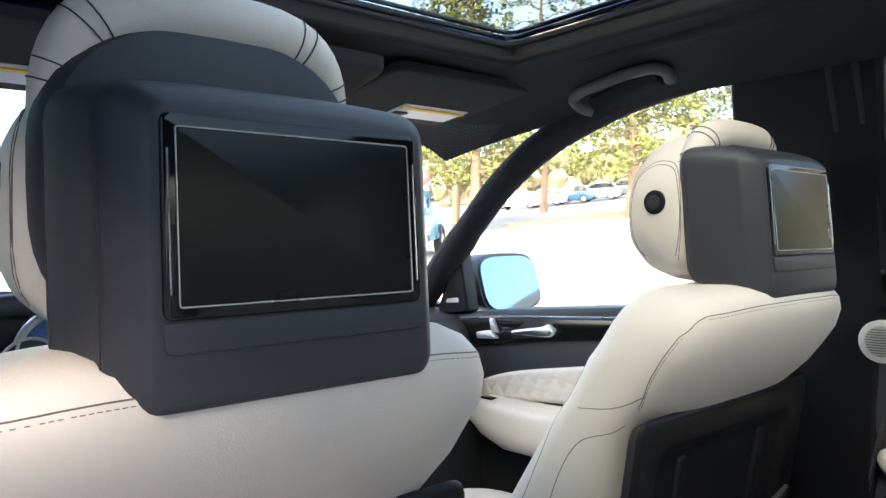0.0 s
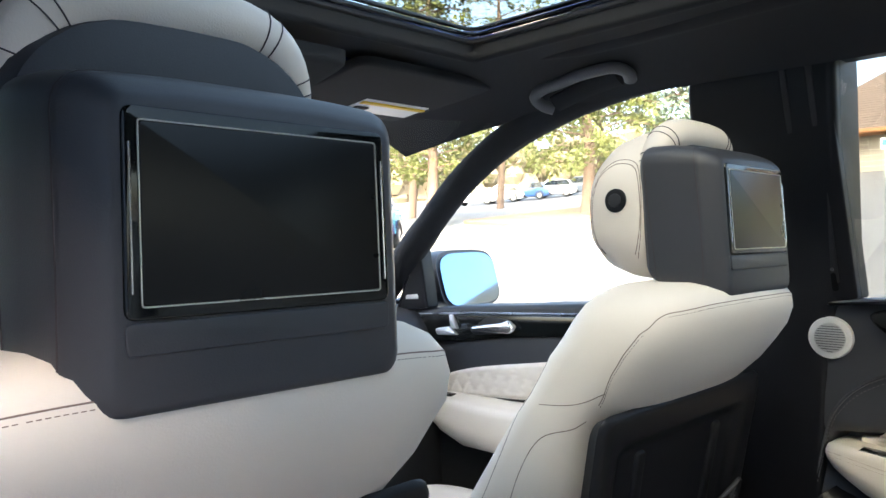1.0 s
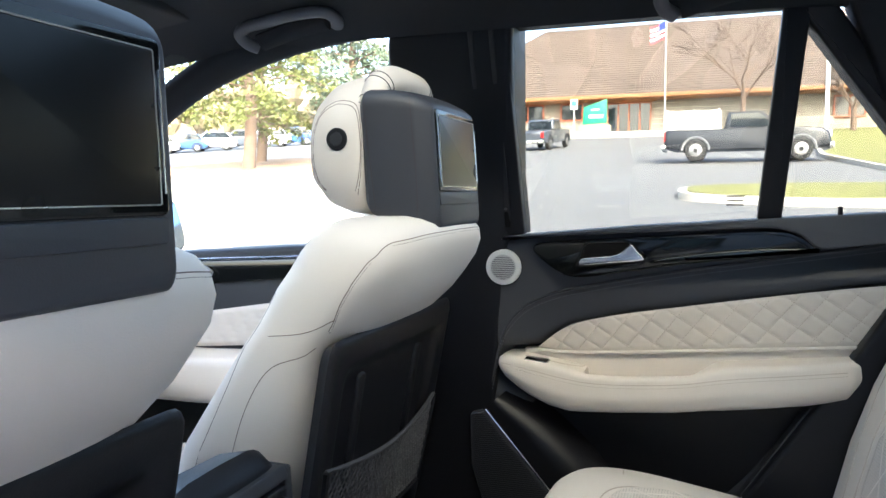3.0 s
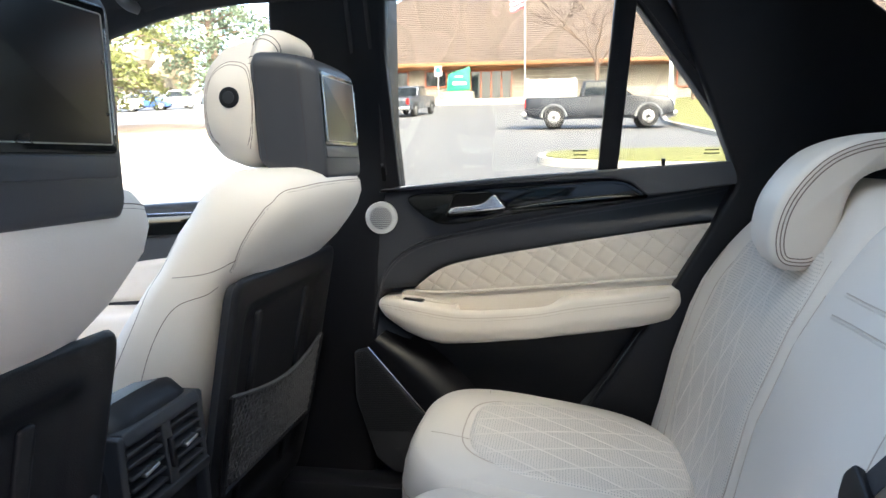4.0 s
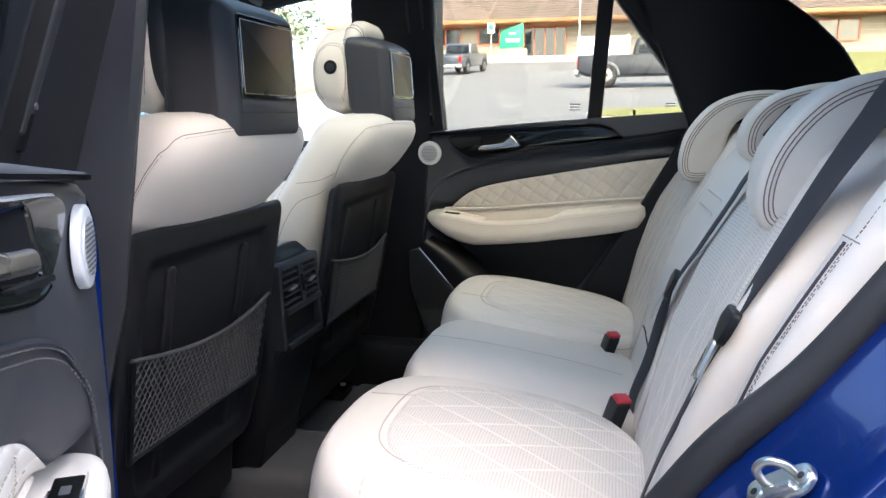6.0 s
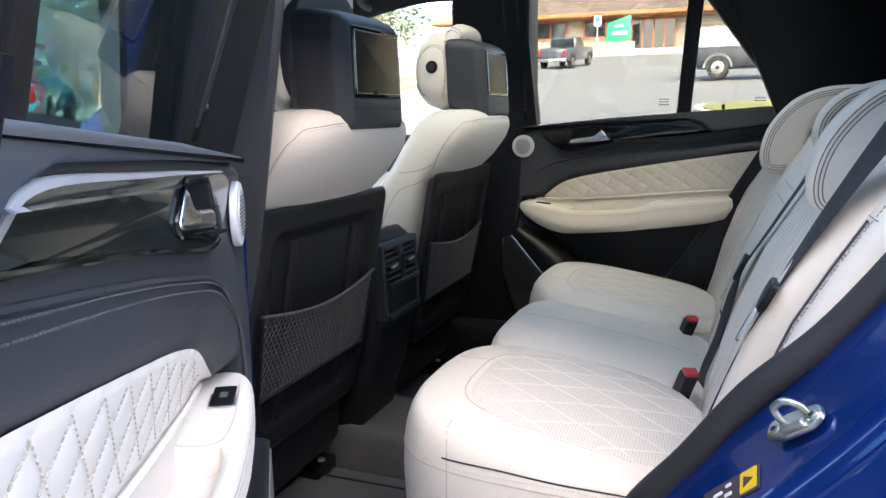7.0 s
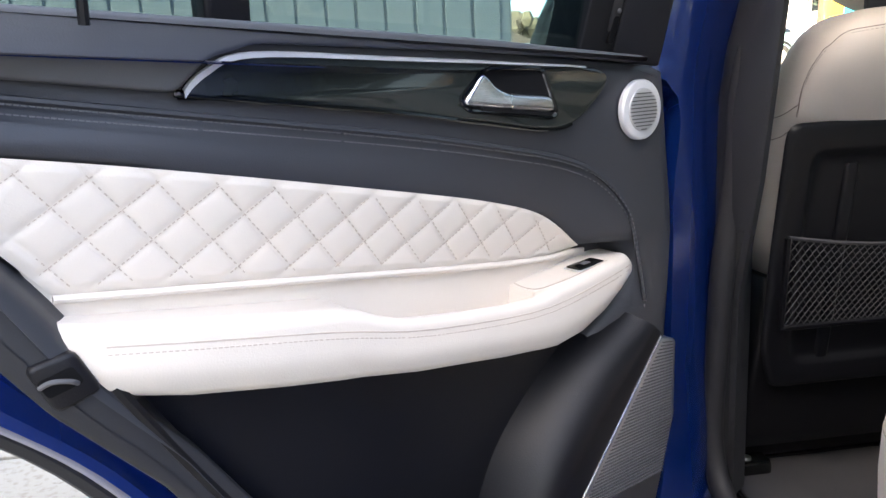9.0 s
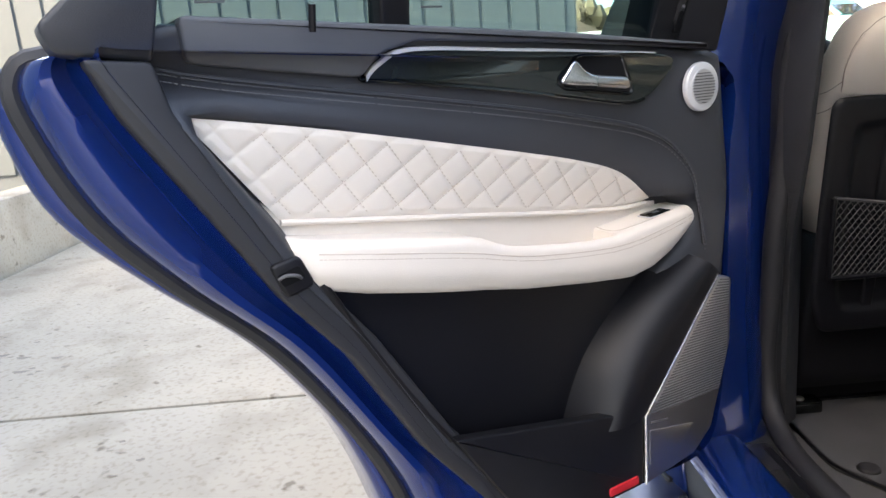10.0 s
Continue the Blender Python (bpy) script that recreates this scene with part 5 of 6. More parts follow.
# ---- grab handle, visors, mirror ----
def grab(y0, y1, sx):
    g = thing("grab_handle", "grey ceiling grab handle above the door", "grab handle")
    x = sx * .52
    line = curve2([(x + sx * .034, y0 - .012, 1.545), (x + sx * .016, y0 + .002, 1.552), (x, y0 + .006, 1.566), (x - sx * .004, y0 - .012, 1.576), (x - sx * .004, y0 - .05, 1.582), (x - sx * .004, (y0 + y1) / 2, 1.588), (x - sx * .004, y1 + .035, 1.592), (x, y1 + .006, 1.590), (x + sx * .016, y1 - .006, 1.582), (x + sx * .034, y1, 1.574)], 6, False)
    part("grip", tube(line, [.012] * 6 + [.0115] * (len(line) - 12) + [.012] * 6, 12, flat=.85), GREY, g, "grey grip")
    part("recess", tube([(x + sx * .028, y0 - .02, 1.553), (x + sx * .030, (y0 + y1) / 2, 1.572), (x + sx * .028, y1 + .02, 1.582)], .018, 10, flat=.5), LINER, g)
    return g
grab(.535, .355, 1)
grab(-.22, -.40, 1)


def visor(x0, x1, y0, y1, z, label):
    v = thing("sun_visor", label, "sun visor")
    part("flap", slab(rounded([(x0, y0), (x1, y0), (x1, y1), (x0, y1)], .03), z, z - .016, lambda a, b, d: (a, b, d - (b - y0) * .10), .007), LINER, v)
    cx = (x0 + x1) / 2 + .02
    lab = part("warning_label", slab(rounded([(cx - .085, y1 - .13), (cx + .085, y1 - .13), (cx + .085, y1 - .045), (cx - .085, y1 - .045)], .003), z - .010, z - .0175, lambda a, b, d: (a, b, d - (b - y0) * .10)), WHITE, v, "white label with yellow header")
    yel = material("yellow_label_band", (.85, .55, .03), .5)
    part("header_band", rbox(cx - .083, cx + .083, y1 - .118, y1 - .103, z - .0178 - .10 * (y1 - .11 - y0) - .0022, z - .0168 - .10 * (y1 - .11 - y0), 0), yel, lab)
    part("text_block", rbox(cx - .075, cx - .045, y1 - .085, y1 - .06, z - .0178 - .10 * (y1 - .072 - y0) - .0026, z - .0168 - .10 * (y1 - .072 - y0), 0), STITCH, lab)
    return v
visor(.18, .60, .64, .94, 1.612, "charcoal cloth sun visor with a white warning label")
visor(-.55, -.15, .64, .94, 1.590, "charcoal cloth sun visor with a white warning label")
# ---- right front door ----
fd = thing("front_door", "closed right front door with cream quilted insert and armrest", "car door")
def fp(y, z, d):
    return (side_x(z) - .012 - d, y, z)
part("door_panel", slab(rounded([(.30, 1.17), (.60, 1.152), (.95, 1.128), (1.20, 1.10), (1.25, .9), (1.22, .50), (.30, .45)], .02), -.10, 0, fp, .012), BLACK, fd, "black leather door lining")
part("trim_inlay", slab(curve2([(.30, 1.140), (.60, 1.126), (.95, 1.108), (1.10, 1.095), (1.125, 1.075), (1.09, 1.045), (1.02, 1.032), (.80, 1.060), (.55, 1.082), (.30, 1.095)], 4), -.004, .008, fp, .004), PIANO, fd)
part("trim_edge", tube([fp(y, z, .010) for y, z in ((.30, 1.143), (.60, 1.129), (.95, 1.111), (1.10, 1.098))], .003, 6), CHROME, fd)
cup = rounded([(.77, 1.075), (.79, 1.105), (.86, 1.108), (.915, 1.068), (.90, 1.06)], .01, 3)
part("handle_cup", slab(cup, 0, .0095, fp, .001), PLASTIC, fd)
part("door_handle", slab(rounded([(.762, 1.086), (.782, 1.106), (.80, 1.098), (.90, 1.082), (.905, 1.070), (.775, 1.073)], .008, 3), .01, .026, fp, .006), CHROME, fd, "satin chrome pull handle")
sw = part("seat_switch", slab(rounded([(.955, 1.055), (.985, 1.075), (1.035, 1.066), (1.03, 1.05)], .006, 3), .008, .018, fp, .004), SILVER, fd, "seat shaped silver adjusters")
part("seat_switch_back", slab(rounded([(.955, 1.070), (.972, 1.105), (.985, 1.105), (.978, 1.07)], .005, 3), .008, .018, fp, .004), SILVER, fd)
upc = curve2([(.30, 1.045), (.55, 1.033), (.75, 1.005), (.92, .975), (1.03, .94), (1.062, .905)], 8, False)
loc = curve2([(.30, .945), (.55, .935), (.75, .92), (.92, .905), (1.0, .90), (1.062, .90)], 8, False)
rows = []
for i in range(25):
    r = []
    for j in range(121):
        s = j / 120 * (len(upc) - 1)
        k = min(int(s), len(upc) - 2)
        a, b = upc[k] + (upc[k + 1] - upc[k]) * (s - k), loc[k] + (loc[k + 1] - loc[k]) * (s - k)
        y, z = b + (a - b) * (i / 24)
        g = diamonds(y, z, .042)
        edge = min(i, 24 - i, j, 120 - j)
        r.append(fp(y, z, .003 + min(1, edge / 2) * .004 + .004 * (1 - math.exp(-(g / .10) ** 1.2)) * min(1, edge / 3)))
    rows.append(r)
part("quilted_insert", sheet(rows), CREAM, fd, "cream quilted leather insert", 80)
rings = []
for y, hi, lo, dep in ((.30, .93, .81, .07), (.60, .915, .80, .078), (.80, .905, .792, .08), (.90, .905, .79, .078), (.98, .905, .81, .068), (1.04, .897, .835, .048), (1.065, .885, .86, .02)):
    poly = rounded([(-.01, lo), (dep * .8, lo + .004), (dep, lo + (hi - lo) * .35), (dep - .004, hi - .006), (dep * .5, hi), (-.01, hi + .008)], .016, 3)
    rings.append([fp(y, z, d) for d, z in poly])
part("armrest", loft(rings), CREAM, fd, "cream leather armrest")
part("window_switch", rbox(.690, .712, .955, .995, .904, .909, .001), PIANO, fd)
part("window_pane", slab([(.31, 1.14), (.31, 1.545), (.40, 1.585), (.62, 1.565), (.85, 1.47), (1.05, 1.32), (1.18, 1.18), (1.18, 1.09)], -.03, -.026, fp), GLASS, fd).visible_shadow = False
tri = part("tweeter_panel", slab(rounded([(1.20, 1.10), (1.07, 1.115), (1.08, 1.28), (1.12, 1.25)], .008), -.03, .01, fp, .006), PLASTIC, fd)
part("tweeter", slab(rounded([(1.155, 1.135), (1.10, 1.138), (1.105, 1.185), (1.14, 1.18)], .006), .008, .014, fp, .003), SILVER, tri)

# ---- exterior mirrors ----
# dark blue tint stands in for the sky's reflection in the glass
MIRROR = material("sky_tinted_mirror_glass", (.14, .23, .32), .02, metal=1.0, var=.01)
def door_mirror(sx):
    mir = thing("door_mirror", "exterior mirror with dark housing beside the front door", "door mirror", group="door mirrors")
    rings = []
    for y, k in ((1.32, .55), (1.29, .85), (1.24, .97), (1.18, 1.0), (1.165, .985)):
        rings.append([(sx * (.985 + u * k * .165), y + .22 * (u * k * .165) + .30 * v * k * .082, 1.18 + v * k * .086) for u, v in ring(0, 0, 1, 1, 32, 4)])
    part("housing", loft(rings), PLASTIC, mir)
    part("glass", slab([(u * .150, v * .076) for u, v in ring(0, 0, 1, 1, 32, 4)], 0, -.004, lambda a, b, d: (sx * (.985 + a), 1.162 + d + .22 * a + .30 * b, 1.18 + b)), MIRROR, mir)
    part("arm", rbox(sx * .81 - .05, sx * .81 + .05, 1.20, 1.28, 1.085, 1.13, .012), PLASTIC, mir)
door_mirror(1)
door_mirror(-1)

# ---- dashboard, cluster, wheel, windscreen ----
dash = thing("dashboard", "black leather dashboard with round instruments and vents", "dashboard")
prof = [(.98, .60), (1.0, .90), (1.02, 1.06), (1.06, 1.10), (1.20, 1.125), (1.45, 1.12), (1.65, 1.08), (1.65, .55), (1.2, .5)]
part("dash_body", loft([[(x, y + .05 * abs(x / .74) ** 3, z) for y, z in rounded(prof, .03, 3)] for x in (-.74, -.5, -.25, 0, .25, .5, .74)]), BLACK, dash)
vent = part("side_vent", slab(ring(.63, 1.02, .045, .045, 28), 1.06, 1.035, lambda u, v, d: (u, d, v), .004), CHROME, dash)
for k in range(4):
    part("vane", rbox(.592, .668, 1.028, 1.036, 1.002 + .012 * k, 1.005 + .012 * k, .001), PLASTIC, vent)
hood = []
for i in range(13):
    a = math.pi * i / 12
    hood.append((-.352 + .20 * math.cos(a), 1.00, 1.10 + .115 * math.sin(a)))
part("cluster_hood", tube(hood, .022, 10, flat=.8), BLACK, dash)
part("cluster_housing", rbox(-.55, -.155, 1.02, 1.05, 1.06, 1.20, .02), PLASTIC, dash)
DIAL = material("dial_face", (.015, .02, .035), .3)
BLUE = material("blue_display", (.02, .10, .25), .25)
for x in (-.445, -.265):
    d = part("dial", disc((x, 1.018, 1.125), .066, -.004, "y", 36, .001), DIAL if x < -.4 else BLUE, dash)
    part("dial_ring", tube([(x + .07 * math.cos(a), 1.01, 1.125 + .07 * math.sin(a)) for a in [2 * math.pi * k / 36 for k in range(36)]], .007, 8, closed=True), SILVER, d)
d = part("inner_dial", disc((-.315, 1.008, 1.108), .045, -.004, "y", 32, .001), DIAL, dash)
part("dial_ring", tube([(-.315 + .046 * math.cos(a), 1.003, 1.108 + .046 * math.sin(a)) for a in [2 * math.pi * k / 32 for k in range(32)]], .003, 6, closed=True), SILVER, d)
wheel = thing("steering_wheel", "black leather steering wheel behind the instruments", "steering wheel", (-.352, .80, 1.06), 0)
wheel.matrix_basis = pose(-.352, .80, 1.05, -24, 0, 0)
part("rim", tube([(.185 * math.cos(a), 0, .185 * math.sin(a)) for a in [2 * math.pi * k / 48 for k in range(48)]], .017, 10, closed=True), BLACK, wheel)
part("hub", slab(ring(0, 0, .07, .055, 28, 3), .03, -.02, lambda u, v, d: (u, d, v), .012), BLACK, wheel)
for a in (0, math.pi, -math.pi / 2):
    part("spoke", tube([(.05 * math.cos(a), 0, .05 * math.sin(a)), (.18 * math.cos(a), 0, .18 * math.sin(a))], .016, 8, flat=.5), SILVER, wheel)
ws = part("windscreen", sheet([[(q * (.72 - .09 * t), 1.37 - .66 * t + .28 * (1 - q * q), 1.07 + .48 * t + .015 * (1 - q * q)) for q in [-1 + i / 8 for i in range(17)]] for t in (0, .25, .5, .75, 1)]), GLASS, car)
ws.visible_shadow = False
part("front_bonnet", slab(rounded([(-.78, 1.45), (.78, 1.45), (.74, 2.6), (-.74, 2.6)], .1), .5, 1.06, lambda u, v, d: (u, v, d - (.06 * (v - 1.45) if d > .9 else 0)), .06), PAINT, car)
part("firewall", rbox(-.74, .74, 1.46, 1.5, .35, 1.05, .01), PLASTIC, car)
mirror_in = thing("rear_view_mirror", "black interior mirror below the headliner", "mirror")
part("housing", rbox(-.12, .12, .80, .84, 1.44, 1.51, .02), PLASTIC, mirror_in)
part("stem", tube([(0, .84, 1.48), (0, .92, 1.49)], .012, 8), PLASTIC, mirror_in)
lamp = thing("overhead_console", "charcoal overhead lamp console at the headliner's front", "overhead console")
part("panel", slab(rounded([(-.13, .60), (.13, .60), (.11, .80), (-.11, .80)], .03), 1.60, 1.572, lambda u, v, d: (u, v, d - .25 * max(0, v - .62)), .012), LINER, lamp)
# left front door, closed: window frame and lining seen past the seat
lf = thing("front_door", "closed left front door with clear window", "car door")
def lp(y, z, d):
    return (-(side_x(z) - .012 - d), y, z)
part("door_panel", slab(rounded([(.30, 1.17), (.60, 1.152), (.95, 1.128), (1.20, 1.10), (1.25, .9), (1.22, .40), (.30, .40)], .02), -.16, 0, lp, .012), BLACK, lf)
part("window_pane", slab([(.31, 1.14), (.31, 1.545), (.40, 1.585), (.62, 1.565), (.85, 1.47), (1.05, 1.32), (1.18, 1.18), (1.18, 1.09)], -.03, -.026, lp), GLASS_TINT, lf)
# ---- ground ----
GROUND = [(-400, 0), (1.2, 0), (4, 0.16), (30, 2.42), (50, 4.4), (62, 6.0), (90, 8.6), (400, 30)]
def ground_z(x, y=0.0):
    return lerp(GROUND, x)


ASPHALT = material("worn_asphalt", (0.145, 0.142, 0.135), 0.9, var=0.24, scale=0.35, grain=0.5, grain_scale=60)
def worn_concrete(name, base):
    """Cast concrete with broad cloudy stains, fine speckle and scattered dark flecks."""
    m = material(name, base, 0.9, var=0.30, scale=1.1, grain=0.8, grain_scale=120)
    t = m.node_tree
    b = t.nodes["Principled BSDF"]
    tc = t.nodes.new("ShaderNodeTexCoord")
    col = b.inputs["Base Color"].links[0].from_socket
    for scale, detail, lo, hi, tone in ((3.2, 8, .50, .72, .74), (45, 4, .52, .68, .80), (11, 12, .66, .72, .52)):
        n, r, x = t.nodes.new("ShaderNodeTexNoise"), t.nodes.new("ShaderNodeMapRange"), t.nodes.new("ShaderNodeMix")
        n.inputs["Scale"].default_value, n.inputs["Detail"].default_value = scale, detail
        r.inputs[1].default_value, r.inputs[2].default_value = lo, hi
        x.data_type, x.blend_type = "RGBA", "MULTIPLY"
        x.inputs[7].default_value = (tone, tone * .97, tone * .92, 1)
        t.links.new(tc.outputs["Object"], n.inputs["Vector"])
        t.links.new(n.outputs["Fac"], r.inputs[0])
        t.links.new(r.outputs[0], x.inputs[0])
        t.links.new(col, x.inputs[6])
        col = x.outputs[2]
    t.links.new(col, b.inputs["Base Color"])
    return m
CONCRETE = worn_concrete("pale_concrete", (0.40, 0.355, 0.285))
GRASS = material("dry_lawn", (0.17, 0.165, 0.045), 0.95, var=0.35, scale=1.2, grain=0.8, grain_scale=40)
KERB = material("kerb_concrete", (0.48, 0.44, 0.38), 0.9, var=0.12, scale=2, grain=0.5, grain_scale=80)
MULCH = material("bark_mulch", (0.24, 0.15, 0.08), 0.95, var=0.3, scale=3, grain=0.8, grain_scale=60)
STAIN = material("oil_stain", (0.24, 0.21, 0.17), 0.9, var=0.25, scale=8)
xs = [-400, -60, -20, -10, -5, -2, 0, 1.2, 4, 10, 20, 30, 40, 50, 62, 90, 150, 400]
ys = [-400, -100, -50, -20, -10, 0, 10, 20, 50, 100, 400]
ground = solo("ground", sheet([[(x, y, ground_z(x)) for x in xs] for y in ys]), ASPHALT, "pale worn asphalt parking ground", "ground", "structure", 80)


def patch(outline, rise, name, mat, label, cat, kind="structure", kerb=0.0, n=1):
    """A field that follows the slope, rise above it, with an upright edge."""
    top = [(x, y, ground_z(x) + rise) for x, y in outline]
    low = [(x, y, ground_z(x) - .05) for x, y in outline]
    return solo(name, loft([low, top]), mat, label, cat, kind, 30)


# concrete apron by the car, cast in slabs with open joints
apron = thing("concrete_apron", "pale concrete slabs with open joints and small stains", "pavement", kind="structure")
slab_x, slab_y = (-4.38, 1.15, 3.9), (-7.6, -4.55, -1.5, 1.55, 4.6, 7.65, 10.7, 13.7)
for a, b in zip(slab_x, slab_x[1:]):
    for c, d in zip(slab_y, slab_y[1:]):
        if a > 1 and c < 1.5:
            continue
        part("slab", loft([[(x, y, ground_z(x) + z) for x, y in rounded([(a + g, c + g), (b - g, c + g), (b - g, d - g), (a + g, d - g)], .02, 2)] for z, g in ((-.10, .012), (.012, .012), (.017, .020))]), CONCRETE, apron)
random.seed(5)
st_bm = bmesh.new()
spots = [(-3.45, 2.3, .05)] * 9 + [(-3.2, 2.1, .06)] * 7 + [(-3.75, 1.95, .06)] * 6 + [(-3.0, 2.6, .3)] * 14 + [(-2.6, 1.7, .6)] * 26 + [(-3.4, 1.2, .5)] * 20
for cx, cy, w in spots:
    x, y, r = cx + random.gauss(0, w + .06), cy + random.gauss(0, w), random.uniform(.006, .026 if w < .2 else .012)
    k = random.uniform(0, 6.28)
    loft([[(x + r * 1.3 * math.cos(t) * (1 + .35 * math.sin(3 * t + k) + .15 * math.sin(5 * t)), y + r * .8 * math.sin(t) * (1 + .3 * math.cos(2 * t + k)), z) for t in [2 * math.pi * i / 14 for i in range(14)]] for z in (.015, .0178)], bm=st_bm)
tagged(part("stain", st_bm, STAIN, apron, "small dark oil stains"), kind="stuff")
patch([(3.95, 4.5), (18, 9.5), (24, 17), (18, 24), (8, 30), (-12, 32), (-12, 13.75), (3.95, 13.75)], .012, "concrete_drive", CONCRETE, "wide pale concrete driveway in full sun", "driveway")

# retaining wall and service building on the left
wall = solo("retaining_wall", rbox(-4.75, -4.40, -9, 14, -.1, .56, .02), CONCRETE, "low pale concrete retaining wall", "wall", "structure")
SIDING = material("grey_blue_siding", (0.21, 0.24, 0.265), 0.55, var=0.05, scale=2)
# darker copy of the siding: the wall's shade is put into the colour
SHADED_SIDING = material("shaded_grey_blue_siding", (0.10, 0.12, 0.135), 0.6, var=0.08, scale=2)
def siding_building(x0, x1, y0, y1, h, label, skin):
    b = thing("service_building", label, "building")
    part("wall_core", rbox(x0, x1, y0, y1, -.1, h, 0), skin, b)
    bm = bmesh.new()
    n = int((y1 - y0) / .4)
    for k in range(n):
        rbox(x1, x1 + .025, y0 + .4 * k, y0 + .4 * k + .36, .3, h, .008, 1, bm=bm)
    for k in range(int((x1 - x0) / .4)):
        rbox(x0 + .4 * k, x0 + .4 * k + .36, y0 - .025, y0, .3, h, .008, 1, bm=bm)
    tagged(part("ribbed_siding", bm, skin, b), kind="stuff")
    part("roof", rbox(x0 - .3, x1 + .3, y0 - .3, y1 + .3, h, h + .35, .03), GREY, b)
    return b
# unseen height and length are chosen to keep the sun off the car
siding_building(-16, -5.6, -26, 4.0, 6.8, "tall grey-blue metal-sided service building beside the car, sized to shade it", SIDING)
siding_building(-9.5, 1.0, 9.6, 16, 4.6, "low grey-blue metal-sided building ahead of the car, coloured as in shade", SHADED_SIDING)

# ---- the hip-roofed building across the lot ----
BRICKM = material("tan_stone", (0.26, 0.24, 0.20), 0.85, var=0.2, scale=1.5, grain=0.5, grain_scale=20)
SHINGLE = material("brown_shingle", (0.112, 0.085, 0.069), 0.9, var=0.15, scale=0.8, grain=0.6, grain_scale=8)
FASCIA = material("orange_wood_fascia", (0.28, 0.125, 0.05), 0.6, var=0.12)
DARKGLASS = material("dark_window_glass", (0.02, 0.025, 0.03), 0.08, coat=.5)
WINFRAME = material("rust_window_frame", (0.36, 0.10, 0.045), 0.5)
GREEN = material("green_sign_panel", (0.01, 0.28, 0.13), 0.45)
shop = thing("office_building", "long stone office building with a brown hip roof", "building")
part("wall", rbox(62, 82, -34, 22, 5.2, 9.0, 0), BRICKM, shop)
bm = bmesh.new()
base = [(60.2, -36), (60.2, 24.5), (84, 24.5), (84, -36)]
ridge = [(72, -24), (72, 14.8)]
vb = [bm.verts.new((x, y, 9.05)) for x, y in base]
vr = [bm.verts.new((x, y, 17.0)) for x, y in ridge]
bm.faces.new((vb[0], vb[1], vr[1], vr[0])), bm.faces.new((vb[1], vb[2], vr[1])), bm.faces.new((vb[2], vb[3], vr[0], vr[1])), bm.faces.new((vb[3], vb[0], vr[0])), bm.faces.new(vb[::-1])
part("roof", bm, SHINGLE, shop, "brown shingle hip roof")
bm = bmesh.new()
for k in range(1, 34):
    t = k / 34
    x, z = 60.2 + 11.8 * t, 9.05 + 7.95 * t
    y0, y1 = -36 + 12 * t, 24.5 - 9.7 * t
    rbox(x - .04, x + .1, y0, y1, z - .02, z + .045, 0, bm=bm)
tagged(part("shingle_course", bm, SHINGLE, shop), kind="stuff")
part("fascia", rbox(60.0, 60.25, -36, 24.5, 8.78, 9.08, .02), FASCIA, shop, "orange-brown eave board")
part("soffit", rbox(60.2, 62.1, -36, 24.5, 8.72, 8.80, 0), FASCIA, shop)
for k in range(7):
    part("stone_course", rbox(61.93, 62, -34, 22, 5.95 + .42 * k, 5.98 + .42 * k, 0), KERB, shop)
part("entry_header", rbox(61.3, 62, 3.6, 8.2, 8.62, 8.78, .01), FASCIA, shop)
part("entry_panel", rbox(61.2, 61.9, 3.8, 8.0, 8.85, 9.35, .02), KERB, shop)
def shop_window(y0, y1, z0, z1, bars):
    w = part("window", rbox(61.9, 61.98, y0, y1, z0, z1, 0), DARKGLASS, shop)
    for y in [y0 + (y1 - y0) * k / bars for k in range(bars + 1)]:
        part("window_frame", rbox(61.82, 61.92, y - .06, y + .06, z0, z1, .01), WINFRAME, w)
    for z in (z0, z1):
        part("window_frame", rbox(61.82, 61.92, y0 - .06, y1 + .06, z - .06, z + .06, .01), WINFRAME, w)
shop_window(4.05, 7.5, 5.95, 8.55, 4)
shop_window(12.9, 15.6, 7.3, 8.65, 2)
shop_window(9.6, 11.4, 7.3, 8.65, 1)
shop_window(-11.4, -9.3, 6.9, 8.45, 2)
shop_window(-18, -15, 6.9, 8.45, 2)
part("porch", rbox(58.5, 62, 2.5, 13, 5.3, 6.0, .05), KERB, shop)
part("planter_wall", rbox(61.0, 61.95, -9.2, -3.6, 5.5, 6.9, .03), BRICKM, shop)
letter = thing("wall_sign", "orange sign board with pale raised letters on the eave", "sign")
part("board", rbox(60.0, 60.12, -30.5, -22.6, 8.75, 10.05, .02), FASCIA, letter)
txt = bpy.data.curves.new("sign_text", "FONT")
txt.body, txt.size, txt.extrude, txt.align_x, txt.align_y = "Valley", 1.15, .02, "CENTER", "CENTER"
tmp = bpy.data.objects.new("tmp_text", txt)
me = bpy.data.meshes.new_from_object(tmp)
me.materials.append(WHITE)
tob = new("lettering", me)
tob.parent = letter
tob.matrix_basis = pose(59.97, -25.9, 9.38, 90, 0, -90)
bpy.data.objects.remove(tmp)
sign = thing("monument_sign", "green panel sign on a stone base before the entrance", "sign")
part("base", rbox(58.8, 59.4, 6.9, 9.4, 5.2, 6.6, .04), BRICKM, sign)
part("panel", slab([(7.2, 6.75), (9.1, 6.65), (9.0, 8.0), (8.3, 8.25), (7.2, 8.6)], 59.1, 58.9, lambda u, v, d: (d, u, v), .02), GREEN, sign, "green sign panel")
part("text_bar", rbox(58.86, 58.9, 7.5, 8.6, 7.15, 7.4, 0), WHITE, sign)
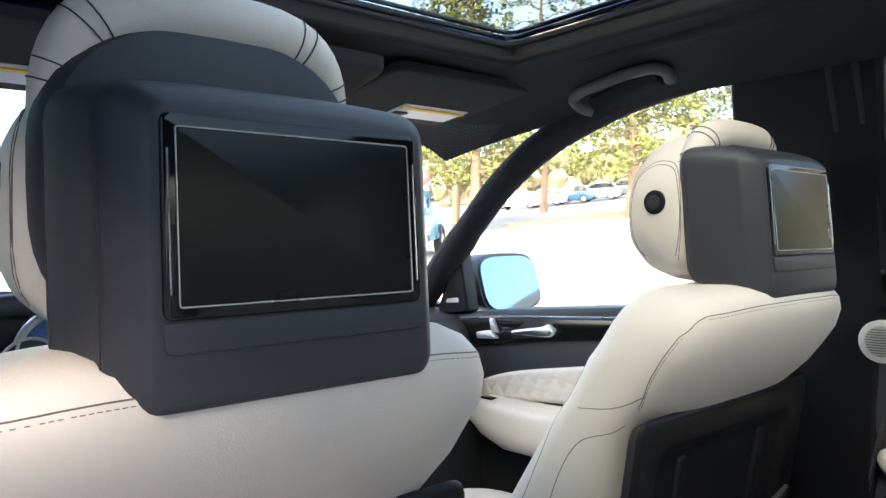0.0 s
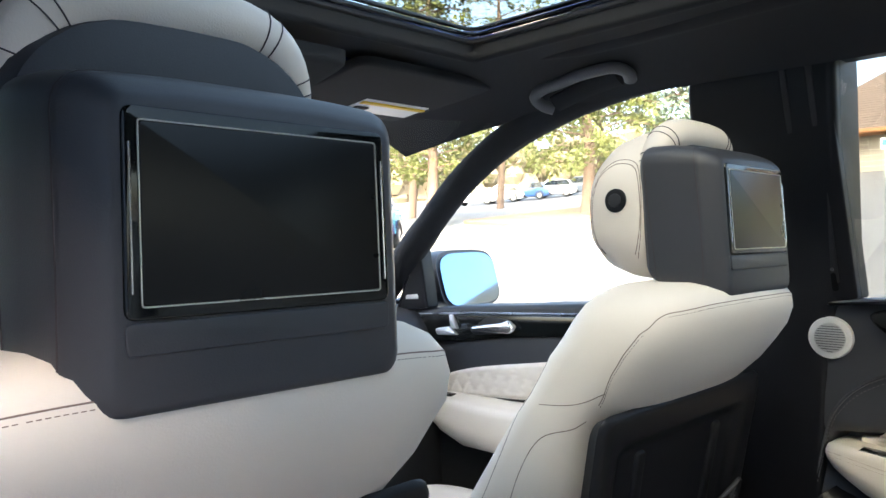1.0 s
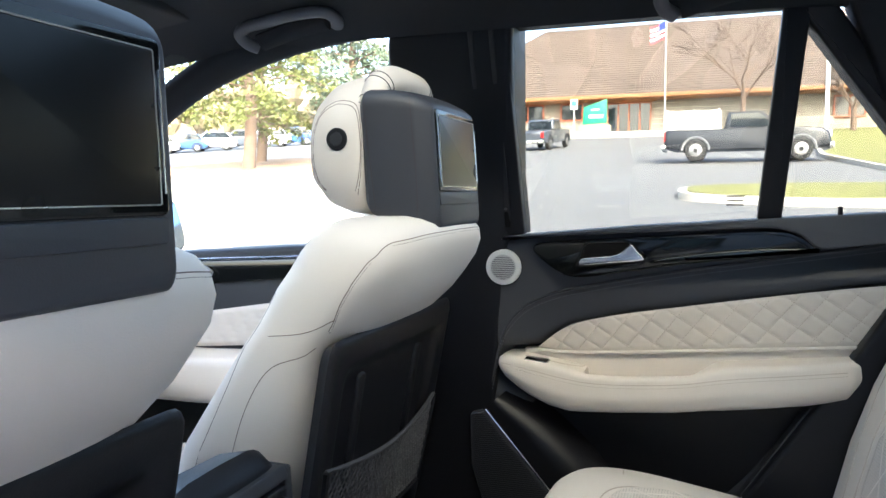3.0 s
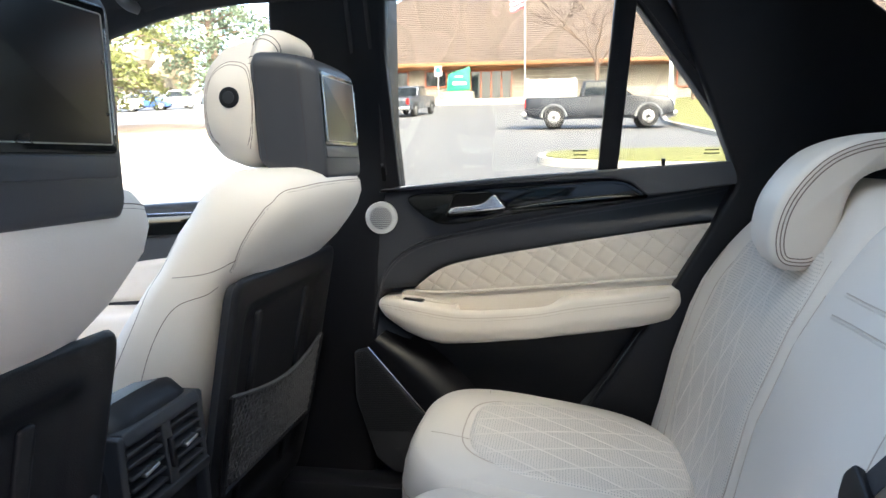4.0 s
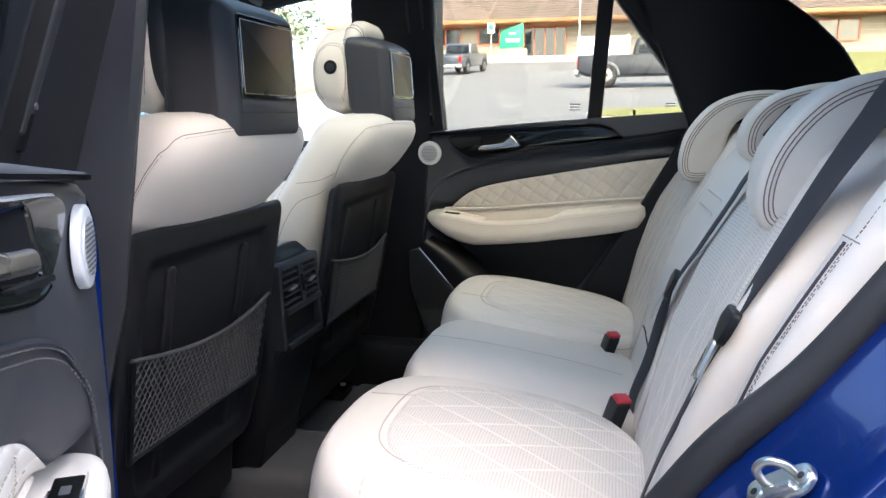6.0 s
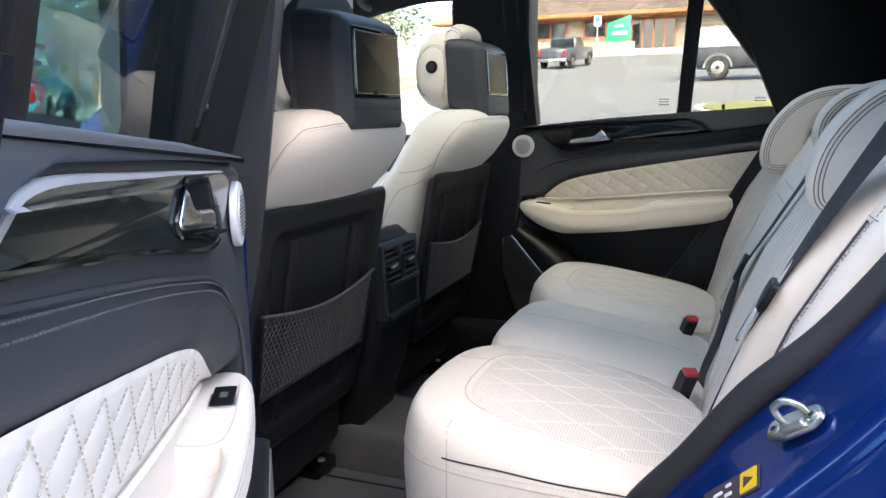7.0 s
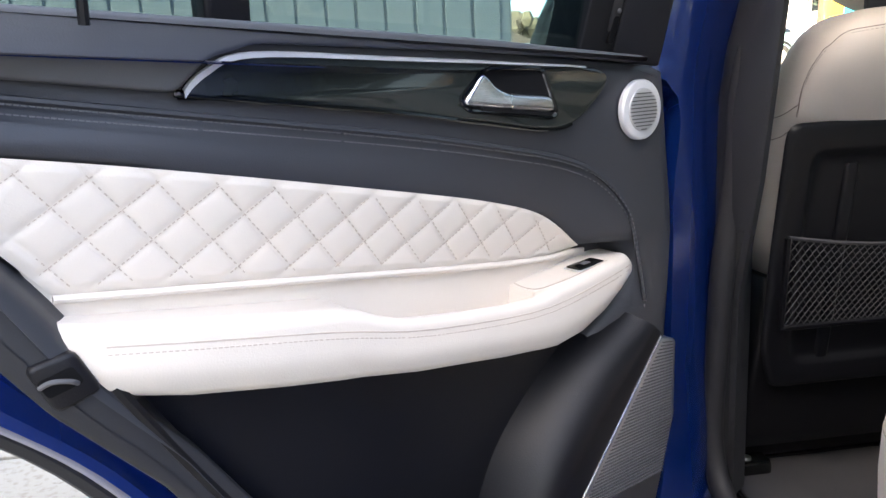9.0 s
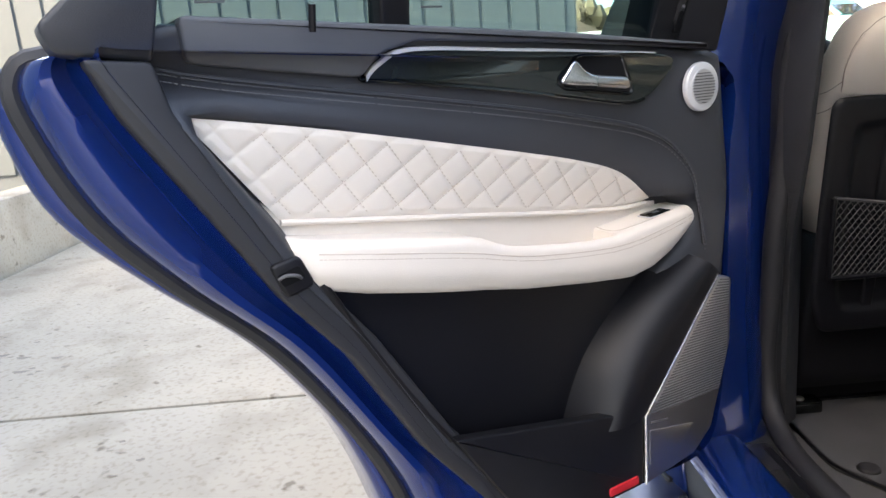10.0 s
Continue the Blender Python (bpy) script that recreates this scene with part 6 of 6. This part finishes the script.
part("text_bar", rbox(58.86, 58.9, 7.8, 8.4, 7.75, 7.85, 0), WHITE, sign)

def post_sign(x, y, h):
    s = thing("parking_sign", "blue and white parking sign on a thin post", "sign")
    z = ground_z(x)
    part("post", tube([(x, y, z - .1), (x, y, z + h)], .04, 8), STEEL, s)
    part("plate", rbox(x - .03, x - .01, y - .28, y + .28, z + h - .75, z + h, .01), WHITE, s)
    part("symbol", rbox(x - .04, x - .028, y - .2, y + .2, z + h - .5, z + h - .1, .01), material("sign_blue", (.03, .16, .5), .5), s)
post_sign(56, 9.3, 3.1)
post_sign(54, 13.8, 2.6)
pole = thing("flag_pole", "tall pale pole with a small striped flag", "flag pole")
part("pole", tube([(57, 2.7, 5.2), (57, 2.72, 14.4)], [.07, .045], 8), STEEL, pole)
FLAGR, FLAGB = material("flag_red", (.55, .06, .08), .8), material("flag_blue", (.03, .05, .22), .8)
def flag_pt(u, v):
    return (57 + .12 * math.sin(u * 4), 2.76 + u, 12.6 + v - .35 * u + .05 * math.sin(u * 6))
for k in range(7):
    part("stripe", sheet([[flag_pt(1.1 * i / 8, v) for i in range(9)] for v in (.18 * k, .18 * k + .18)]), FLAGR if k % 2 == 0 else WHITE, pole)
part("canton", sheet([[(flag_pt(.5 * i / 4, v)[0] - .02, *flag_pt(.5 * i / 4, v)[1:]) for i in range(5)] for v in (.7, 1.27)]), FLAGB, pole)
lamp_post = thing("lamp_post", "white lamp post on the lawn", "lamp post")
part("post", tube([(50, -7.2, 3.6), (50, -7.2, 12.5)], .12, 10), WHITE, lamp_post)
part("head", rbox(49.6, 50.4, -7.5, -6.9, 12.4, 12.6, .05), WHITE, lamp_post)

# ---- lawns and kerbs ----
def kerbed(outline, label):
    k = patch(outline, .15, "kerb", KERB, "pale concrete kerb round a lawn", "kerb")
    inner = offset(outline, .18)
    patch([tuple(q) for q in inner], .17, "lawn", GRASS, label, "lawn", "structure")
kerbed(rounded([(16.6, .25), (14.6, .25), (13.6, -2), (13.2, -14), (17.3, -14), (17.3, -2)], .8, 5), "narrow dry lawn island in the parking ground")
kerbed(rounded([(32.5, -4.6), (22.5, -5.2), (20, -9), (19, -40), (60, -40), (60, -9), (46, -6)], 1.2, 5), "sunlit dry lawn with a kerb")
patch(rounded([(26, 12), (22, 19), (26, 26), (38, 24), (36, 14)], 2, 4), .14, "planting_bed", MULCH, "brown mulch bed under the trees", "planting bed")

# ---- trees ----
NEEDLE = material("pine_needles", (0.10, 0.115, 0.03), 0.8, var=0.45, scale=0.9)
NEEDLE2 = material("blue_spruce_needles", (0.085, 0.115, 0.075), 0.8, var=0.4, scale=0.9)
BARK = material("tree_bark", (0.13, 0.09, 0.065), 0.95, var=0.3, scale=4, grain=0.8, grain_scale=30)
TWIG = material("bare_twigs", (0.16, 0.12, 0.10), 0.9, var=0.2)


def conifer(x, y, height, spread, base, mat, seed, label, clumps=8500):
    rnd = random.Random(seed)
    t = thing("pine_tree", label, "tree", group="trees by the lot")
    z = ground_z(x)
    tr = [(x + .1 * math.sin(k), y + .1 * math.cos(k * 1.7), z - .2 + (height * .95 + .2) * k / 8) for k in range(9)]
    part("trunk", tube(tr, [.30 * (1 - .85 * k / 8) for k in range(9)], 10), BARK, t)
    bm, limbs = bmesh.new(), bmesh.new()
    nb = 64
    ends = []
    for k in range(nb):
        f = (k + rnd.random()) / nb
        h = base + (height - base) * f
        r = spread * (1 - f) ** .65 * rnd.uniform(.7, 1.08) * (min(1, .55 + f * 4))
        a = k * 2.399 + rnd.uniform(-.3, .3)
        p0 = Vector((x, y, z + h))
        p1 = p0 + Vector((r * math.cos(a), r * math.sin(a), r * rnd.uniform(-.22, .12)))
        tube([p0, p0.lerp(p1, .5) + Vector((0, 0, .12 * r)), p1], [.06, .04, .015], 4, bm=limbs)
        ends.append((p0, p1, r))
    tot = sum(e[2] for e in ends)
    for p0, p1, r in ends:
        n = int(clumps * r / tot)
        d = (p1 - p0)
        sidev = Vector((-d.y, d.x, 0)).normalized() if d.length > 0 else Vector((1, 0, 0))
        for _ in range(n):
            f = rnd.random() ** .6
            c = p0.lerp(p1, f) + sidev * rnd.gauss(0, .32 * (1.1 - f * .6)) + Vector((0, 0, .12 * r * math.sin(math.pi * f) + rnd.gauss(-.08, .20)))
            s = rnd.uniform(.07, .17)
            u = Vector((rnd.gauss(0, 1), rnd.gauss(0, 1), rnd.gauss(0, .6))).normalized()
            w = u.orthogonal().normalized()
            w.rotate(Matrix.Rotation(rnd.uniform(0, 6.28), 3, u))
            vs = [bm.verts.new(c + u * s * a + w * s * b) for a, b in ((-1, -.2), (.1, -.55), (1, .05), (.1, .5))]
            bm.faces.new(vs)
    tagged(part("crown", bm, mat, t, "crown of many needle clumps", 180), kind="stuff")
    part("limbs", limbs, BARK, t)
    return t


conifer(27.1, 18.7, 13.5, 4.6, 1.9, NEEDLE, 1, "tall sunlit yellow-green pine beyond the driveway")
conifer(33.4, 22.2, 14.0, 4.8, 2.0, NEEDLE, 2, "tall sunlit yellow-green pine beyond the driveway")
conifer(22.6, 24.2, 14.5, 4.8, 2.3, NEEDLE, 3, "tall sunlit yellow-green pine beyond the driveway")
conifer(30.5, 15.2, 11.0, 3.4, 1.9, NEEDLE2, 4, "blue-green spruce among the pines", 7000)
conifer(19.0, 30.0, 12.5, 4.6, 2.0, NEEDLE2, 5, "blue-green spruce among the pines", 7000)
conifer(29.0, 31.0, 13.0, 4.8, 2.2, NEEDLE, 6, "tall sunlit yellow-green pine beyond the driveway", 7000)

conifer(33.0, 37.0, 23.0, 6.5, 3.0, NEEDLE2, 7, "very tall dark green spruce behind the pines", 7000)
conifer(41.0, 36.0, 23.0, 6.5, 3.0, NEEDLE, 8, "very tall yellow-green pine behind the others", 7000)


def bare_tree(x, y, height, seed):
    rnd = random.Random(seed)
    t = thing("bare_tree", "leafless tree with fine grey-brown twigs", "tree")
    z = ground_z(x)
    tr, tw = bmesh.new(), bmesh.new()
    tube([(x, y, z - .2), (x, y, z + height * .3)], [.20, .14], 8, bm=tr)
    def grow(p, d, l, r, n):
        q = p + d * l
        tube([p, p.lerp(q, .5) + Vector((rnd.gauss(0, .04), rnd.gauss(0, .04), .03)) * l, q], [r, r * .8, r * .55], 4 if r > .02 else 3, bm=tr if n > 2 else tw)
        if n:
            for _ in range(3 if n > 2 else 5):
                e = (d + Vector((rnd.gauss(0, .5), rnd.gauss(0, .5), rnd.gauss(.12, .3)))).normalized()
                grow(p.lerp(q, rnd.uniform(.55, 1)), e, l * rnd.uniform(.6, .85), r * .55, n - 1)
    for k in range(5):
        a = k * 1.26 + rnd.random()
        grow(Vector((x, y, z + height * rnd.uniform(.2, .3))), Vector((math.cos(a) * .6, math.sin(a) * .6, .8)).normalized(), height * .24, .09, 4)
    part("trunk", tr, BARK, t)
    tagged(part("twigs", tw, TWIG, t), kind="stuff")
bare_tree(54, -2.6, 10.5, 11)
bare_tree(55, -9.5, 6.5, 12)
bare_tree(9, 60, 9, 13)

# ---- vehicles ----
TYRE = material("tyre_rubber", (.02, .02, .02), .85)
RIMM = material("alloy_rim", (.32, .32, .32), .35, metal=.8)
CARGLASS = material("car_window_glass", (.015, .02, .025), .05, coat=.6)
TAIL = material("tail_lamp_red", (.5, .01, .01), .3)
HEADL = material("head_lamp_glass", (.7, .7, .7), .15)
def vehicle(kind, x, y, turn, paint, label, bed=False, cap=None):
    """Local x runs forward; kind gives the side outline and the cabin's."""
    if kind == "pickup":
        L, W, base, lower = 5.8, 1.95, .42, [(-2.9, .55), (-2.9, 1.18), (-.75, 1.2), (1.15, 1.22), (2.55, 1.16), (2.85, 1.0), (2.9, .5), (2.3, .42), (-2.5, .42)]
        cabin, wheels, wr = [(-.75, 1.2), (-.62, 1.82), (.55, 1.85), (1.25, 1.22)], (-1.75, 1.9), .40
    elif kind == "van":
        L, W, base, lower = 5.6, 2.0, .4, [(-2.8, .45), (-2.8, 1.2), (1.3, 1.2), (2.5, 1.15), (2.8, .9), (2.8, .45)]
        cabin, wheels, wr = [(-2.78, 1.2), (-2.74, 2.45), (-2.6, 2.6), (1.0, 2.6), (1.4, 2.4), (2.2, 1.2)], (-1.7, 1.8), .36
    else:
        L, W, base, lower = 4.6, 1.82, .3, [(-2.25, .4), (-2.28, .85), (-2.1, 1.0), (-1.2, 1.02), (.8, 1.0), (1.9, .88), (2.25, .70), (2.28, .38), (1.9, .28), (-1.9, .28)]
        cabin, wheels, wr = [(-2.0, 1.0), (-1.55, 1.55), (-.2, 1.66), (.35, 1.6), (1.1, 1.0)], (-1.35, 1.4), .33
    sl = (ground_z(x + .5) - ground_z(x - .5))
    v = thing("parked_vehicle", label, "vehicle")
    v.matrix_basis = Matrix.Translation((x, y, ground_z(x) + .02)) @ pose(0, 0, 0, 0, -math.degrees(math.atan(sl)) if abs(math.cos(radians(turn))) > .5 else 0, 0) @ pose(0, 0, 0, 0, 0, turn)
    hw = W / 2
    def body(o, w0, r):
        rings = []
        for k, s in ((-1, .94), (-.97, .98), (-.9, 1.0), (0, 1.0), (.9, 1.0), (.97, .98), (1, .94)):
            cx, cz = sum(q[0] for q in o) / len(o), sum(q[1] for q in o) / len(o)
            rings.append([(cx + (q[0] - cx) * s, w0 * k, cz + (q[1] - cz) * s) for q in rounded(o, r, 3)])
        return loft(rings)
    part("body", body(lower, hw, .12), paint, v)
    part("cabin", body(cabin, hw * .86, .10), paint, v)
    # glass
    cxs = [q[0] for q in cabin]
    for s in (-1, 1):
        if kind == "van":
            o = [(1.05, 1.35), (1.05, 2.05), (1.45, 2.05), (1.95, 1.35)]
        else:
            cz0, cz1 = cabin[0][1] + .06, max(q[1] for q in cabin) - .1
            a0, a1 = cabin[0], cabin[-1]
            o = [(a0[0] + .2, cz0), (cabin[1][0] + .12, cz1), (cabin[-2][0] - .08, cz1), (a1[0] - .22, cz0)]
        part("side_window", slab(rounded(o, .06, 2), s * hw * .84, s * (hw * .86 + .012), lambda a, b, d: (a, d, b)), CARGLASS, v)
    if kind != "van":
        a, b = cabin[-2], cabin[-1]
        part("windscreen", sheet([[(a[0] + .03, -hw * .74, a[1] - .06), (a[0] + .03, hw * .74, a[1] - .06)], [(b[0] + .02, -hw * .78, b[1] + .05), (b[0] + .02, hw * .78, b[1] + .05)]]), CARGLASS, v)
        a, b = cabin[1], cabin[0]
        part("rear_window", sheet([[(a[0] - .04, -hw * .72, a[1] - .08), (a[0] - .04, hw * .72, a[1] - .08)], [(b[0] - .03, -hw * .76, b[1] + .06), (b[0] - .03, hw * .76, b[1] + .06)]]), CARGLASS, v)
    for wx in wheels:
        for s in (-1, 1):
            w = part("wheel", disc((wx, s * (hw - .22), wr), wr, s * .24, "y", 28, .04), TYRE, v)
            part("rim", disc((wx, s * (hw + .005), wr), wr * .6, s * .025, "y", 20, .01), RIMM, w)
            part("hub", disc((wx, s * (hw + .03), wr), wr * .2, s * .01, "y", 12, .004), TYRE, w)
            arch_o = [(wx + (wr + .09) * math.cos(t), wr + (wr + .09) * math.sin(t)) for t in [math.pi * i / 12 for i in range(13)]]
            part("wheel_arch", tube([(a, s * (hw - .005), b) for a, b in arch_o], .05, 6), cap or PLASTIC, v)
    zb = lower[1][1]
    for s in (-1, 1):
        part("tail_lamp", rbox(lower[0][0] - .02, lower[0][0] + .06, s * hw * .84 - .09, s * hw * .84 + .09, zb - .42, zb - .06, .02), TAIL, v)
        part("head_lamp", rbox(-lower[0][0] - .12, -lower[0][0] - .0, s * hw * .74 - .16, s * hw * .74 + .16, zb - .36, zb - .14, .03), HEADL, v)
    part("rear_bumper", rbox(lower[0][0] - .12, lower[0][0] + .05, -hw * .95, hw * .95, .42, .62, .04), STEEL if kind == "pickup" else PLASTIC, v)
    part("front_bumper", rbox(-lower[0][0] - .08, -lower[0][0] + .10, -hw * .95, hw * .95, .40, .62, .05), STEEL if kind == "pickup" else PLASTIC, v)
    if kind == "pickup":
        part("tailgate_panel", rbox(lower[0][0] - .015, lower[0][0] + .01, -.7, .7, .72, 1.1, .02), paint, v)
        part("plate_bar", rbox(lower[0][0] - .13, lower[0][0] - .11, -.16, .16, .5, .6, 0), WHITE, v)
        if cap is None:
            part("load_bed", rbox(-2.75, -.85, -.80, .80, 1.19, 1.215, 0), CARPET, v)
    return v


SLATE = material("slate_grey_paint", (.07, .085, .11), .3, metal=.3, coat=1)
NAVY = material("dark_navy_paint", (.012, .015, .022), .4, coat=.25)
CARW = material("white_car_paint", (.8, .8, .8), .3, coat=1, var=.03)
CARB = material("blue_car_paint", (.03, .10, .30), .3, metal=.3, coat=1)
TEAL = material("teal_truck_paint", (.10, .24, .27), .35, coat=1)
work = vehicle("pickup", 30.0, -1.65, -90, NAVY, "dark pickup with a white utility cap", cap=RIMM)
capo = rounded([(-2.9, 1.2), (-2.9, 1.90), (-.86, 1.90), (-.86, 1.2)], .05, 2)
capb = part("utility_cap", slab(capo, -.92, .92, lambda a, b, d: (a, d, b), .03), WHITE, work, "white utility cap")
for z in (1.5, 1.75):
    part("cap_panel", rbox(-2.85, -.88, -.945, -.918, z - .02, z, .003), RIMM, capb)
for x in (-2.8, -1.85, -.95):
    part("rack_post", rbox(x - .03, x + .03, -.85, .85, 1.90, 1.97, .01), WHITE, capb)
vehicle("pickup", 46.5, 9.6, -6, SLATE, "slate grey pickup seen from behind")
random.seed(3)
for k in range(9):
    t = k / 8
    vehicle("car", 50 + 12 * t, 47 - 15 * t, 118 + random.uniform(-4, 4), (CARW, CARW, CARB, CARW, SLATE, CARW, CARB, CARW, SLATE)[k], ("white parked car in the far row", "white parked car in the far row", "blue parked car in the far row", "white parked car in the far row", "grey parked car in the far row", "white parked car in the far row", "blue parked car in the far row", "white parked car in the far row", "grey parked car in the far row")[k])
vehicle("pickup", 13.2, 25.5, -62, TEAL, "teal pickup parked ahead")
vehicle("pickup", 14.6, 29.5, -62, NAVY, "dark pickup parked ahead")
vehicle("car", 9.6, 27.5, -62, SLATE, "grey parked car ahead")


def mural():
    """Van paint in loose fields of many colours."""
    m = material("mural_paint", (.1, .4, .5), .35, coat=1)
    t = m.node_tree
    b = t.nodes["Principled BSDF"]
    tc, n, v = t.nodes.new("ShaderNodeTexCoord"), t.nodes.new("ShaderNodeTexNoise"), t.nodes.new("ShaderNodeTexVoronoi")
    n.inputs["Scale"].default_value, n.inputs["Detail"].default_value = 1.6, 3
    mixv = t.nodes.new("ShaderNodeVectorMath")
    mixv.operation = "ADD"
    t.links.new(tc.outputs["Object"], n.inputs["Vector"])
    t.links.new(tc.outputs["Object"], mixv.inputs[0])
    t.links.new(n.outputs["Color"], mixv.inputs[1])
    t.links.new(mixv.outputs[0], v.inputs["Vector"])
    v.inputs["Scale"].default_value = 2.2
    r = t.nodes.new("ShaderNodeValToRGB")
    r.color_ramp.interpolation = "CONSTANT"
    cols = [(0, (.02, .45, .55)), (.22, (.03, .07, .35)), (.36, (.75, .75, .78)), (.5, (.02, .5, .25)), (.62, (.6, .08, .12)), (.72, (.8, .5, .05)), (.82, (.05, .55, .7)), (.93, (.25, .1, .45))]
    for i, (p, c) in enumerate(cols):
        e = r.color_ramp.elements[i] if i < 2 else r.color_ramp.elements.new(p)
        e.position, e.color = p, (*c, 1)
    sep = t.nodes.new("ShaderNodeSeparateColor")
    t.links.new(v.outputs["Color"], sep.inputs[0])
    t.links.new(sep.outputs[0], r.inputs[0])
    t.links.new(r.outputs[0], b.inputs["Base Color"])
    return m
vehicle("van", 11.9, 16.0, 40, mural(), "tall delivery van painted with bright colour fields")

# ---- houses and fence far ahead ----
def house(x, y, w, d, h, turn, wallm, label):
    b = thing("house", label, "house")
    b.matrix_basis = pose(x, y, ground_z(x), 0, 0, turn)
    part("wall", rbox(-w / 2, w / 2, -d / 2, d / 2, -.5, h, 0), wallm, b)
    part("roof", slab([(-w / 2 - .5, h - .05), (0, h + w * .28), (w / 2 + .5, h - .05)], -d / 2 - .5, d / 2 + .5, lambda u, v, q: (u, q, v)), SHINGLE, b)
    for sx in (-.25, .25):
        win = part("window", rbox(sx * w - .6, sx * w + .6, -d / 2 - .06, -d / 2 - .02, h * .4, h * .75, 0), CARGLASS, b)
        part("window_frame", rbox(sx * w - .7, sx * w + .7, -d / 2 - .1, -d / 2 - .05, h * .76, h * .80, 0), WHITE, win)
BEIGE = material("beige_siding", (.55, .52, .42), .8)
house(22, 58, 9, 8, 3.2, -20, BEIGE, "beige gabled house beyond the lot")
house(31, 54, 10, 8, 5.2, -25, WHITE, "pale two-storey house beyond the lot")
house(8, 62, 10, 8, 3.4, -5, BEIGE, "beige gabled house beyond the lot")
fence = solo("fence", rbox(-10, 40, 47.6, 47.75, 0, 3.4, 0), WHITE, "long pale fence before the houses", "fence")
HILL = material("bare_woods", (.17, .14, .09), .95, var=.35, scale=.15)
bm = bmesh.new()
rnd = random.Random(4)
for k in range(1400):
    a = radians(rnd.uniform(-8, 62))
    r = rnd.uniform(95, 120)
    x, y = r * math.sin(a), r * math.cos(a)
    z = ground_z(x) + rnd.uniform(0, 7) * (1 - (r - 95) / 80)
    s = rnd.uniform(.6, 1.6)
    loft([[(x + s * .9 * math.cos(t) * k2, y + s * .9 * math.sin(t) * k2, z + h * s) for t in [1.26 * i for i in range(5)]] for k2, h in ((.4, -.8), (1, 0), (.5, 1.0))], bm=bm)
solo("far_woods", bm, HILL, "bare brown woods far beyond the houses", "woods", "stuff")
